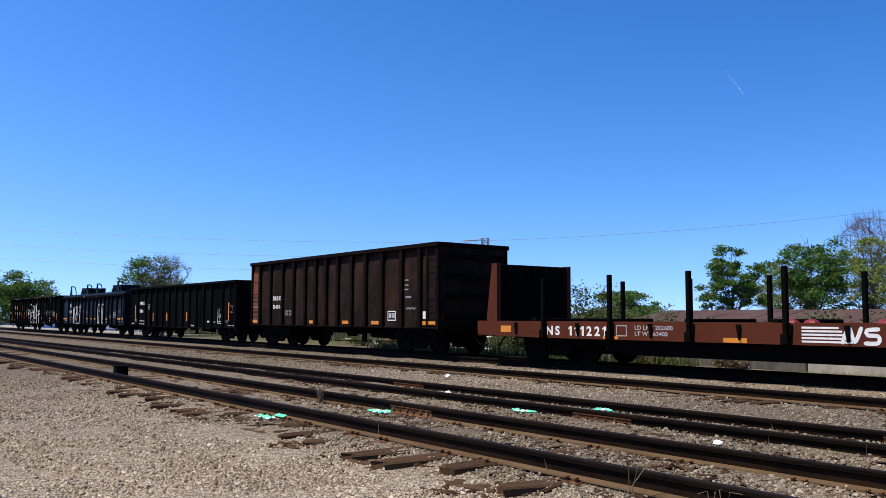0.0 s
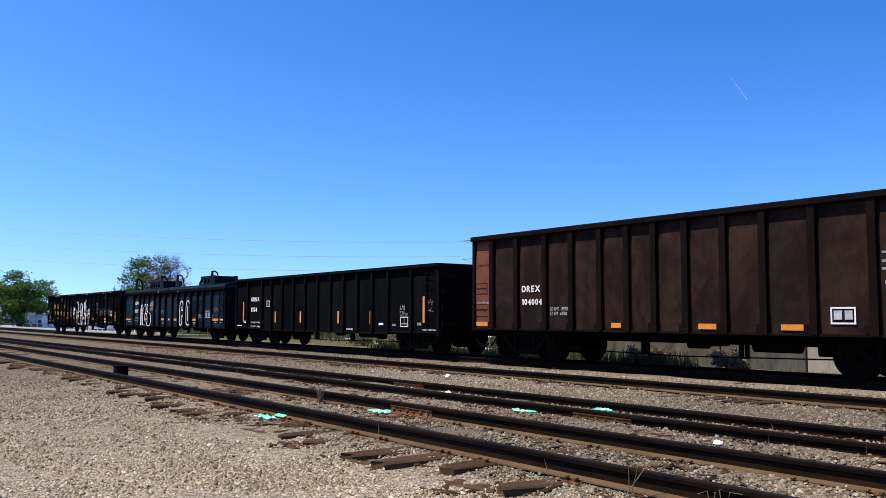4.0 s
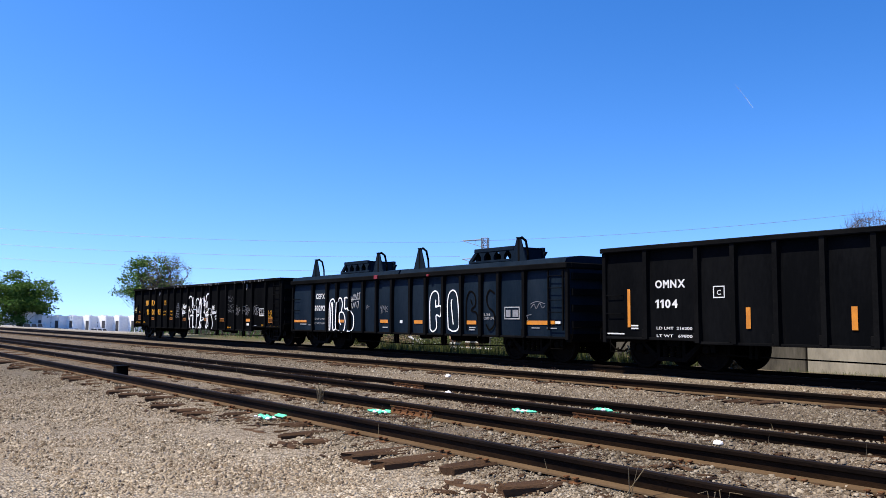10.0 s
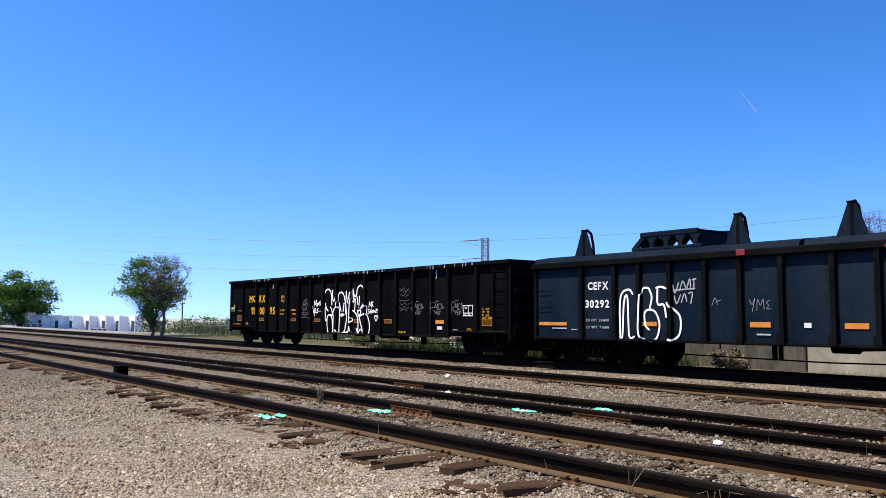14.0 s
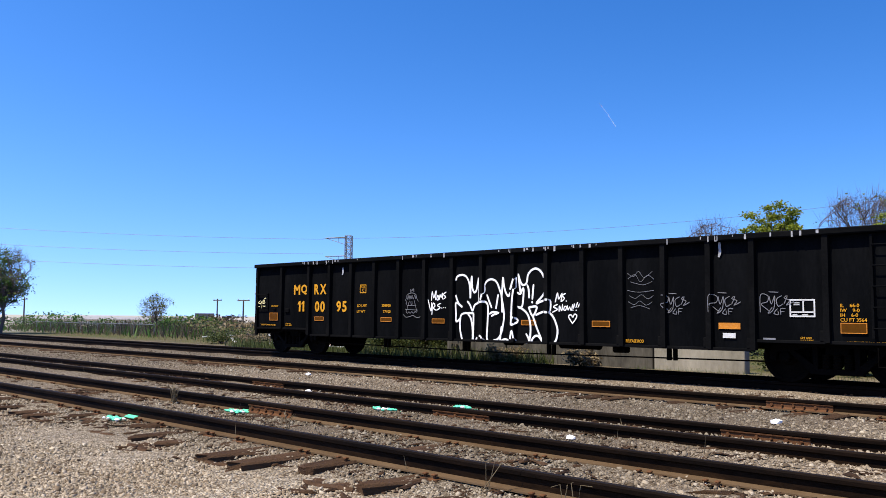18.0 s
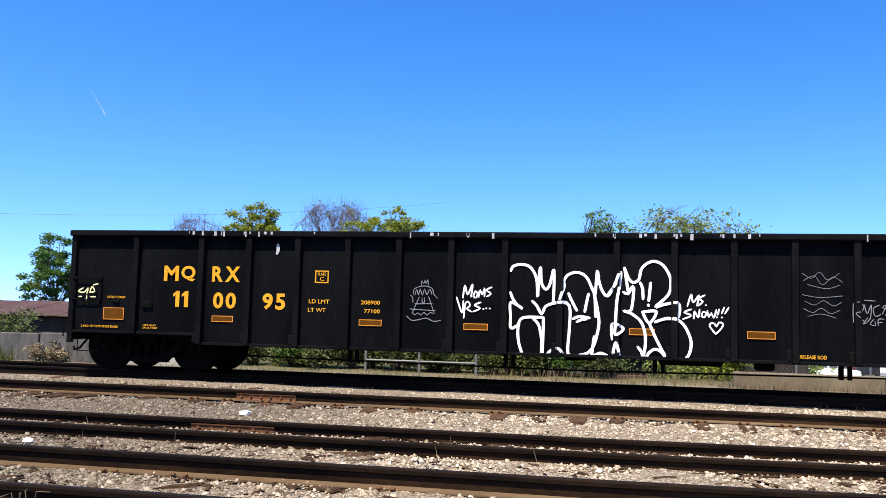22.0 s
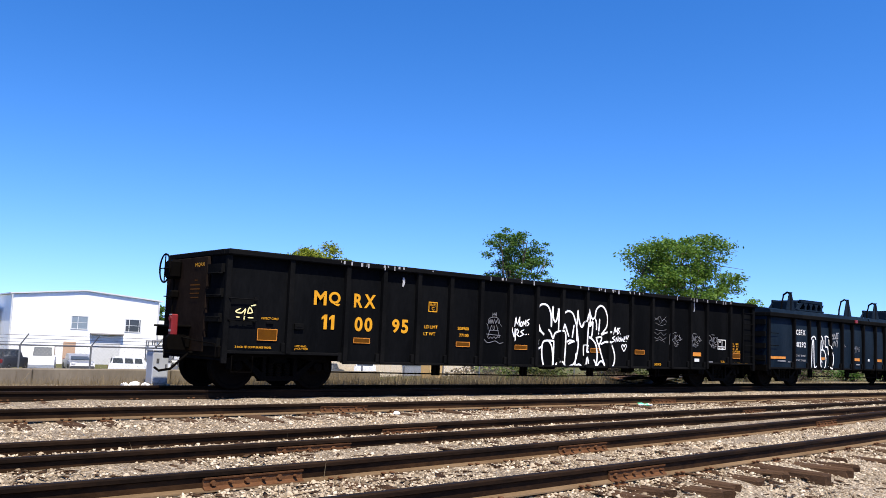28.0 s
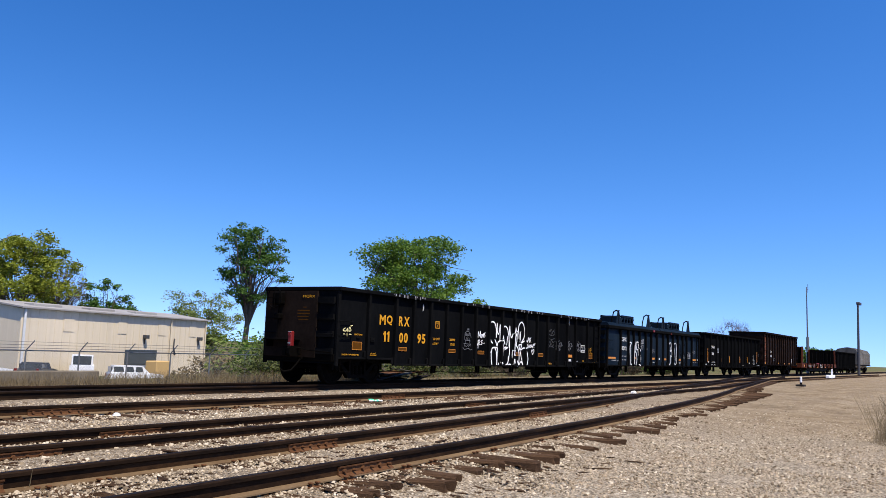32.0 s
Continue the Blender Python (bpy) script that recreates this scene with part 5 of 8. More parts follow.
part("painted_out_letter", strokes([[(3.26, 0.78), (3.26, 1.5), (3.40, 1.80), (3.62, 1.72), (3.66, 1.45), (3.48, 1.30), (3.72, 1.20), (3.78, 0.80)], [(3.46, 1.58), (3.52, 1.46)], [(4.46, 1.74), (4.26, 1.82), (4.14, 1.62), (4.22, 1.38), (4.44, 1.22), (4.46, 0.92), (4.26, 0.78), (4.12, 0.92)]], 0.05, R2D), M_UNDER, coil, "dark painted-out letters on the navy panels")
part("scrawled_tag", strokes([[(-2.0, 1.34), (-1.92, 1.50), (-1.86, 1.36)], [(-1.90, 1.42), (-1.78, 1.46)], [(-1.14, 1.46), (-1.08, 1.36), (-1.02, 1.48), (-1.08, 1.22)], [(-0.98, 1.24), (-0.96, 1.46), (-0.90, 1.34), (-0.84, 1.46), (-0.82, 1.26)], [(-0.70, 1.44), (-0.78, 1.40), (-0.72, 1.34), (-0.78, 1.28), (-0.68, 1.28)], [(5.86, 1.44), (6.1, 1.50), (6.4, 1.44)], [(5.88, 1.34), (6.0, 1.44), (6.08, 1.32), (6.2, 1.46), (6.3, 1.34), (6.4, 1.4)], [(5.72, 1.16), (5.78, 1.06), (5.74, 1.02)], [(5.72, 1.16), (5.90, 1.18)]], 0.014, R2D), M_SCRAWL, coil)
ladder(coil, 6.55, 7.05, -1.50, 0.80, 2.25, 5, M_BLACKRIB)
for z in (1.35, 1.75):
    rung(coil, -7.1, -6.62, -1.49, z)

# third car: plain black
R3 = [-5.95, -4.62, -3.76, -2.84, -1.90, -0.97, -0.03, 0.90, 1.80, 2.71, 3.63, 4.55, 5.83]
plain_car = gondola("plain black gondola with white letters and upright amber strips", 39.88, 7.2, 0.60, 2.66, R3, 5.6, M_BLACK, M_BLACKRIB, end_belly=0.06)
R3D = face_of(R3)
for text, x0, x1, z0, z1, m in (("OMNX", -5.72, -4.94, 1.73, 1.90, M_WHITE), ("1104", -5.72, -5.14, 1.31, 1.49, M_WHITE), ("LD LMT  216200", -5.70, -4.78, 0.86, 0.92, M_WHITE), ("LT WT   69800", -5.70, -4.78, 0.70, 0.76, M_WHITE), ("RELEASE ROD", 1.95, 2.38, 0.68, 0.74, M_WHITE),
                                ("IL  52-6\nIW  9-5\nIH  5-5\nCU FT 3257", 5.18, 5.60, 1.16, 1.46, M_FADEDWHITE), ("2 INCH HF COMP SHOES", 6.35, 7.1, 0.72, 0.76, M_WHITE), ("LIFT AND\nJACK HERE", 6.1, 6.32, 0.86, 0.95, M_WHITE)):
    words(plain_car, text, x0, x1, z0, z1, m)
for x0, x1, z0, z1 in ((-6.50, -6.42, 0.90, 1.73), (-3.52, -3.42, 0.90, 1.31), (-1.43, -1.32, 0.90, 1.31), (1.34, 1.45, 0.90, 1.31), (3.43, 3.54, 0.9, 1.31), (6.38, 6.48, 0.95, 1.72)):
    tape(plain_car, x0, x1, z0, z1)
part("stencil_frame", frame_of(-4.26, -3.99, 1.50, 1.74, 0.022, YP), M_WHITE, plain_car)
words(plain_car, "C", -4.17, -4.08, 1.56, 1.66, M_WHITE)
part("consolidated_stencil", frame_of(5.20, 5.62, 0.82, 1.12, 0.024, YP), M_WHITE, plain_car)
part("stencil_lines", bars([(5.22, 5.60, 0.90, 0.915), (5.40, 5.415, 0.915, 1.1), (-7.1, -6.6, 0.74, 0.77), (-6.4, -6.2, 0.92, 0.95), (-6.4, -6.2, 0.86, 0.89)], YP), M_WHITE, plain_car)
tape(plain_car, 3.98, 4.24, 0.86, 0.93, M_WHITE, name="white_label")
tape(plain_car, 4.75, 4.95, 0.84, 0.90, M_SCRAWL, name="steel_plate")
part("scrawled_tag", strokes([[(6.66, 1.62), (6.72, 1.48), (6.8, 1.62), (6.86, 1.46), (6.92, 1.6)], [(6.70, 1.40), (6.78, 1.30), (6.88, 1.42)], [(6.66, 1.3), (6.95, 1.28)]], 0.012, lambda x: Y_PANEL - 0.05), M_SCRAWL, plain_car)
ladder(plain_car, 6.62, 7.08, -1.50, 0.80, 2.50, 6, M_BLACKRIB)
for z in (1.2, 1.6):
    rung(plain_car, -7.1, -6.62, -1.49, z)

# fourth car: tall brown woodchip car
R4 = [-5.60, -4.63, -3.58, -2.67, -1.76, -0.95, -0.19, 0.63, 1.55, 2.43, 3.43, 4.53, 5.49]
# rib_w: posts widened so their dark colour covers the shadow gaps too.
tall = gondola("tall rust-brown open-top car with one faded orange panel", 55.08, 6.42, 0.80, 3.27, R4, 4.75, M_BROWN, M_BROWNRIB, rib_w=0.15, chord=0.13, panel_paint={0: M_ORANGE_PANEL})
for text, x0, x1, z0, z1, m in (("DREX", -4.46, -3.78, 1.74, 1.90, M_WHITE), ("104004", -4.46, -3.72, 1.42, 1.57, M_WHITE), ("LD LMT  199300\nLT WT   63700", -3.42, -2.80, 1.16, 1.36, M_FADEDWHITE), ("2 INCH HF COMP SHOES", 4.72, 5.24, 1.34, 1.40, M_FADEDWHITE), ("2 INCH HF COMP SHOES", -6.28, -5.78, 1.46, 1.52, M_FADEDWHITE)):
    words(tall, text, x0, x1, z0, z1, m)
for x0, x1 in ((-6.30, -5.72), (-1.46, -1.02), (0.90, 1.33), (2.75, 3.2), (5.58, 6.30)):
    tape(tall, x0, x1, 0.88, 0.99)
part("consolidated_stencil", frame_of(3.72, 4.18, 1.0, 1.30, 0.03, YP), M_WHITE, tall)
part("stencil_lines", bars([(3.78, 3.93, 1.08, 1.24), (3.98, 4.12, 1.08, 1.24)], YP), M_FADEDWHITE, tall)
tape(tall, 5.62, 5.78, 1.06, 1.28, M_WHITE, name="white_label")
part("stencil_lines", bars([(4.66, 4.86, 2.2, 2.24), (4.66, 4.86, 2.05, 2.09), (4.66, 4.86, 1.92, 1.96), (4.70, 5.0, 1.68, 1.74)], YP), M_SCRAWL, tall)
ladder(tall, 5.86, 6.34, -1.50, 0.86, 3.12, 6, M_BROWN)
for z in (1.28, 1.46, 1.86, 2.0):
    rung(tall, -6.38, -5.84, -1.50, z)
part("worn_strip", strokes([[(-6.2, 2.9), (-5.9, 2.88), (-5.65, 2.9)], [(-6.2, 2.5), (-5.7, 2.5)]], 0.02, lambda x: Y_PANEL - 0.034), M_BROWN, tall)

# fifth car: oxide-red bulkhead flat with stakes
def bulkhead_flat(centre):
    car = thing("bulkhead_flat_car", "oxide-red bulkhead flat car with upright steel stakes and white letters", "freight car", pose(centre, TRACK_Y, 0), group="passing freight cars")
    car.scale = (1.0, CAR_WIDTH, 1.0)
    TRAIN.append((car, centre))
    half = 9.95
    part("deck", Geo().box(-half, half, -1.42, 1.42, 0.92, 1.0), M_REDFLAT, car)
    for s in (-1, 1):
        part("side_beam", Geo().prism([(-half, 0.66), (-7.6, 0.62), (7.6, 0.62), (half, 0.66), (half, 1.02), (-half, 1.02)], *sorted((s * 1.40, s * 1.55))), M_REDFLAT, car)
        part("lower_beam", Geo().prism([(-6.5, 0.62), (-5.0, 0.28), (5.0, 0.28), (6.5, 0.62)], *sorted((s * 1.1, s * 1.2))), M_UNDER, car)
        for i in range(8):
            x = -7.35 + i * 2.15
            part("stake", Geo().soft(x - 0.045, x + 0.045, *sorted((s * 1.545, s * 1.66)), 0.62, 2.06, 0.012).soft(x - 0.075, x + 0.075, *sorted((s * 1.54, s * 1.70)), 0.62, 0.82, 0.012), M_UNDER, car)
        for i in range(16):
            x = -8.4 + i * 1.08
            part("stake_pocket", Geo().prism([(x - 0.05, 0.98), (x + 0.05, 0.98), (x + 0.03, 0.70), (x + 0.005, 0.68)], *sorted((s * 1.55, s * 1.60))), M_UNDER, car)
    for s in (-1, 1):
        x0, x1 = sorted((s * (half - 0.75), s * (half - 0.60)))
        b = part("bulkhead", Geo().soft(x0, x1, -1.36, 1.36, 1.0, 2.50, 0.02), M_UNDER, car, "dark timber-faced end bulkhead")
        for q in (-1, 1):
            part("bulkhead_post", Geo().prism([(s * (half - 0.34), 1.0), (s * (half - 0.76), 1.0), (s * (half - 0.76), 2.52), (s * (half - 0.56), 2.52)], *sorted((q * 1.37, q * 1.52))), M_REDFLAT, b)
        for j in range(5):
            y = -1.0 + j * 0.5
            part("bulkhead_batten", Geo().soft(*sorted((s * (half - 0.80), s * (half - 0.75))), y - 0.05, y + 0.05, 1.0, 2.45, 0.008), M_UNDER, b)
        part("end_sill", Geo().soft(*sorted((s * (half - 0.1), s * (half + 0.03))), -1.5, 1.5, 0.62, 1.0, 0.015), M_REDFLAT, car)
        part("sill_step", Geo().tube([(s * (half - 0.62), -1.5, 0.66), (s * (half - 0.62), -1.5, 0.36), (s * (half - 0.2), -1.5, 0.36), (s * (half - 0.2), -1.5, 0.66)], 0.012, 6), M_UNDER, car)
    y = -1.553
    stencil(car, "NS 111221", -7.30, -5.35, 0.69, 0.91, M_WHITE, y, 0.34)
    part("lettering", lettering("LD LMT 202600\nLT WT 63400", -4.52, -3.5, 0.72, 0.94, y, M_FADEDWHITE), None, car)
    part("stencil_frame", frame_of(-5.05, -4.75, 0.70, 0.94, 0.02, y), M_FADEDWHITE, car)
    for x0, x1, z0, z1 in ((-9.0, -8.6, 0.74, 0.90), (-5.45, -5.0, 0.63, 0.70), (-2.28, -1.75, 0.63, 0.72), (2.6, 3.1, 0.63, 0.72), (6.2, 6.7, 0.63, 0.72)):
        tape(car, x0, x1, z0, z1, M_AMBER, y)
    for i in range(5):
        part("emblem_stripe", bars([(-0.62, 0.32 - 0.06 * i, 0.67 + i * 0.062, 0.705 + i * 0.062)], y), M_WHITE, car)
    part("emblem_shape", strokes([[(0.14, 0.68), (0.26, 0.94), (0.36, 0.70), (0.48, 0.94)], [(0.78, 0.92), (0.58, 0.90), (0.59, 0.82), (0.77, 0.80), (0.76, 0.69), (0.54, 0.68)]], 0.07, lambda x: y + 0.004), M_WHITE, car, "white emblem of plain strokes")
    for x, z in ((-1.0, 1.04), (-0.6, 1.05), (0.75, 1.03), (3.2, 1.05)):
        part("strap_coil", Geo().lathe([(1.0, 0.02), (1.0, 0.16), (1.06, 0.12), (1.09, 0.03)], 9, (x, -1.2, 0), "z"), M_RED, car, "faded orange strap coil")
    for x in (-8.0, -6.2, -3.3, -1.3, 0.9, 3.0, 5.1):
        part("cross_bunk", Geo().soft(x - 0.09, x + 0.09, -1.3, 1.3, 1.0, 1.09, 0.02), M_UNDER, car)
    car_underneath(car, half, 7.5)
    return car


bulkhead_flat(73.35)

# cars far ahead
R6 = [-5.6 + 1.02 * i for i in range(12)]
gondola("distant dark gondola ahead of the flat car", 92.0, 7.2, 0.62, 2.45, R6, 5.6, M_BLACK, M_BLACKRIB)


def hopper_car(centre):
    car = thing("covered_hopper_car", "distant grey covered hopper car", "freight car", pose(centre, TRACK_Y, 0), group="passing freight cars")
    car.scale = (1.0, CAR_WIDTH, 1.0)
    TRAIN.append((car, centre))
    sec = [(-1.45, 1.1), (-1.52, 1.6), (-1.5, 2.6), (-1.2, 3.0), (-0.5, 3.15), (0.5, 3.15), (1.2, 3.0), (1.5, 2.6), (1.52, 1.6), (1.45, 1.1)]
    part("hopper_body", Geo().prism_x(sec, -6.2, 6.2), M_CONC, car)
    part("side_sill", Geo().soft(-7.0, 7.0, -1.5, 1.5, 0.95, 1.1, 0.02), M_UNDER, car)
    for i in range(3):
        x = -4.0 + i * 4.0
        part("hopper_chute", Geo().add([(x - 1.8, -1.2, 1.0), (x + 1.8, -1.2, 1.0), (x + 1.8, 1.2, 1.0), (x - 1.8, 1.2, 1.0), (x - 0.4, -0.4, 0.3), (x + 0.4, -0.4, 0.3), (x + 0.4, 0.4, 0.3), (x - 0.4, 0.4, 0.3)], [(0, 1, 5, 4), (1, 2, 6, 5), (2, 3, 7, 6), (3, 0, 4, 7), (4, 5, 6, 7)]), M_CONC2, car)
    for i in range(13):
        x = -6.0 + i
        part("side_post", Geo().soft(x - 0.04, x + 0.04, -1.57, -1.5, 1.1, 2.6, 0.01), M_CONC2, car)
    part("roof_walk", Geo().soft(-6.2, 6.2, -0.3, 0.3, 3.2, 3.24, 0.01), M_STEEL, car)
    car_underneath(car, 7.1, 5.5)
    return car


hopper_car(107.6)

# ---- plants ----
def leaf_mesh(points, size, rng, material, name="crown", up=0.3):
    """Small bent leaves, each of two triangles, turned every way."""
    n = len(points)
    a, b = rng.normal(size=(n, 3)), rng.normal(size=(n, 3))
    a[:, 2] *= 0.5
    b[:, 2] *= 0.5 + up * 0.3
    a /= np.linalg.norm(a, axis=1)[:, None]
    b -= (a * b).sum(1)[:, None] * a
    b /= np.linalg.norm(b, axis=1)[:, None]
    s = (size * rng.uniform(0.6, 1.35, n))[:, None]
    c = np.cross(a, b) * s * 0.25
    p = np.asarray(points)
    v = np.stack([p - a * s, p - b * s * 0.55 + c, p + a * s, p + b * s * 0.55 + c], 1).reshape(-1, 3)
    f = (np.array([(0, 1, 2), (0, 2, 3)])[None] + (np.arange(n) * 4)[:, None, None]).reshape(-1, 3)
    me = bpy.data.meshes.new(name)
    me.vertices.add(len(v))
    me.vertices.foreach_set("co", v.ravel())
    me.loops.add(f.size)
    me.loops.foreach_set("vertex_index", f.ravel())
    me.polygons.add(len(f))
    me.polygons.foreach_set("loop_start", np.arange(len(f)) * 3)
    me.update(calc_edges=True)
    me.materials.append(material)
    return me


def tree(label, x, y, base, height, radius, foliage, leaves=2600, size=0.22, clear=0.28, twigs=0, seed=1, bark=None, lean=0.0, clump=0.25, name="tree", category="tree", squash=1.0, inside=0.35):
    """Trunk, forking limbs and twigs, and leaves gathered in uneven clumps at the limbs' ends."""
    rng = np.random.default_rng(seed)
    if leaves > 700:
        leaves, size = int(leaves * 2.1), size * 0.67
    bark = bark or M_BARK
    top = thing(name, label, category, pose(x, y, base))
    h0 = height * clear
    r0 = max(0.03, height * 0.020)
    trunk, fine, twig = Geo(), [], Geo()
    fork = Vector((lean * h0 * 0.3, 0, h0))
    trunk.tube([(0, 0, -0.1), (0, 0, 0.05 * height * clear + 0.02), fork * 0.6 + Vector((rng.uniform(-1, 1) * r0, rng.uniform(-1, 1) * r0, 0)), fork, fork + Vector((0, 0, height * 0.25))], r0 * 1.25, 9, r0 * 0.55)
    part("trunk", trunk, bark, top)
    cz, rz = (h0 + height) / 2, (height - h0) / 2
    ends = []
    heart = Vector((lean * height * 0.1, 0, cz))

    def hold(q):
        d = q - heart
        k = math.sqrt((d.x * d.x + d.y * d.y) / radius ** 2 + (d.z / rz) ** 2)
        return heart + d * (min(k, 0.97) / max(k, 1e-6)) if k > 0.97 else q
    count = 9 if radius > 2.5 else 7
    for i in range(count):
        w = 2 * math.pi * (i + rng.uniform(-0.3, 0.3)) / count
        e = rng.uniform(-0.35, 0.95)
        rr = radius * rng.uniform(0.55, 0.95) * math.sqrt(max(0.05, 1 - (e * 0.9) ** 2))
        tip = Vector((math.cos(w) * rr + lean * height * 0.1, math.sin(w) * rr, cz + rz * e * squash))
        mid = fork.lerp(tip, 0.5) + Vector((rng.normal() * radius * 0.08, rng.normal() * radius * 0.08, height * 0.05))
        limb = Geo().tube([fork - Vector((0, 0, h0 * 0.15)), fork.lerp(mid, 0.55), mid, tip], r0 * 0.5, 6, r0 * 0.10)
        part("limb", limb, bark, top)
        for j in range(5 + twigs):
            s = fork.lerp(mid, rng.uniform(0.3, 1)) if j % 2 else mid.lerp(tip, rng.uniform(0.1, 1))
            d = Vector(rng.normal(size=3)) * radius * 0.30 + Vector((0, 0, height * 0.05)) + (tip - fork).normalized() * radius * 0.22
            e2 = hold(s + d)
            twig.tube([s, s.lerp(e2, 0.5) + Vector(rng.normal(size=3)) * radius * 0.03, e2], r0 * 0.16, 5, r0 * 0.05)
            ends.append(e2)
            for q in range(twigs):
                a = s.lerp(e2, rng.uniform(0.3, 1))
                b = hold(a + d * 0.45 + Vector(rng.normal(size=3)) * radius * 0.14)
                twig.tube([a, b], r0 * 0.07, 4, r0 * 0.025)
                c = a.lerp(b, 0.6)
                twig.tube([c, hold(c + d * 0.2 + Vector(rng.normal(size=3)) * radius * 0.10)], r0 * 0.04, 3, r0 * 0.02)
                fine += [hold(b), c]
    part("twig_spray", twig, bark, top)
    if fine and leaves < 700:
        f = np.array([tuple(q) for q in fine])
        n = 2600
        a = f[rng.integers(0, len(f), n)] + rng.normal(size=(n, 3)) * radius * 0.05
        d = (a - (heart.x, heart.y, h0)) * 0.10 + rng.normal(size=(n, 3)) * radius * 0.09
        w = np.stack([rng.normal(size=n), rng.normal(size=n), 0.3 * rng.normal(size=n)], -1) * r0 * 0.035
        v = np.stack([a - w, a + w, a + d], 1).reshape(-1, 3)
        me = bpy.data.meshes.new("fine_twig_haze")
        me.from_pydata(v.tolist(), [], [(i, i + 1, i + 2) for i in range(0, 3 * n, 3)])
        me.materials.append(bark)
        part("fine_twig_spray", me, None, top)
    if leaves > 700:
        core = np.array((lean * height * 0.1, 0, cz))
        n = int(24 + radius * 7)
        way = rng.normal(size=(n, 3)) + (0, 0, 0.3 if clear > 0.2 else -0.25)
        way /= np.linalg.norm(way, axis=1)[:, None]
        lobe = np.array([0.98 + 0.42 * noise.noise(Vector(w) * 1.9 + Vector((seed * 3.1, 0, 0))) for w in way])[:, None]
        reach = np.clip(rng.uniform(0.42, 0.98, n)[:, None] * lobe, 0.2, 0.97)
        mids = core + way * reach * (radius, radius, rz)
        mids = np.concatenate([mids, np.array([tuple(e) for e in ends[::2]])])
        n = len(mids)
        wide = radius * clump * rng.uniform(0.40, 0.95, n)
        wood = Geo()
        for k in range(n):
            m = Vector(mids[k])
            bend = fork.lerp(m, 0.55) + Vector(rng.normal(size=3)) * radius * 0.06
            wood.tube([fork * (0.75 + 0.3 * rng.random()) + Vector((0, 0, height * 0.14 * rng.random())), bend, m], r0 * 0.13, 5, r0 * 0.03)
        part("branch_spray", wood, bark, top)
        pick = rng.choice(n, leaves, p=wide ** 2 / (wide ** 2).sum())
        d = rng.normal(size=(leaves, 3)) + (0, 0, 0.25)
        d /= np.linalg.norm(d, axis=1)[:, None]
        puff = (0.55 + 0.75 * rng.random((n, 14)))[pick, rng.integers(0, 14, leaves)]
        pts = mids[pick] + d * (wide[pick] * puff * rng.random(leaves) ** 0.45)[:, None] * (1.25, 1.25, 0.68)
        fill = rng.random(leaves) < inside * 0.22
        pts[fill] = core + (pts[fill] - core) * rng.uniform(0.35, 0.95, (fill.sum(), 1))
        pts = pts[(pts[:, 2] > h0 * 0.5) & (pts[:, 2] < height * 1.04)]
        part("crown", leaf_mesh(pts, size * 0.85, rng, foliage), None, top)
    elif leaves:
        cs = np.array([tuple(e) for e in ends])
        pts = cs[rng.integers(0, len(cs), leaves)] + rng.normal(size=(leaves, 3)) * radius * 0.06
        part("crown", leaf_mesh(pts, size, rng, foliage), None, top)
    return top


def shrub(label, x, y, base, height, radius, foliage, leaves=900, size=0.10, seed=1):
    leaves = int(leaves * 1.8)
    rng = np.random.default_rng(seed)
    top = thing("shrub", label, "shrub", pose(x, y, base))
    stems = Geo()
    ends = []
    for i in range(16):
        w, e = rng.uniform(0, 6.28), rng.uniform(0.45, 1.0)
        tip = Vector((math.cos(w) * radius * rng.uniform(0.2, 1), math.sin(w) * radius * rng.uniform(0.2, 1), height * e))
        stems.tube([(tip.x * 0.1, tip.y * 0.1, -0.05), (tip.x * 0.5, tip.y * 0.5, tip.z * 0.6), tip], 0.022, 5, 0.006)
        ends += [tip, Vector((tip.x * 0.6, tip.y * 0.6, tip.z * 0.65)), Vector((tip.x * 0.8, tip.y * 0.8, tip.z * 0.4))]
    part("stem", stems, M_TWIG, top)
    cs = np.array([tuple(e) for e in ends])
    pts = cs[rng.integers(0, len(cs), leaves)] + rng.normal(size=(leaves, 3)) * (radius * 0.15, radius * 0.15, height * 0.08)
    pts[:, 2] = np.abs(pts[:, 2])
    part("crown", leaf_mesh(pts, size, rng, foliage), None, top)
    return top


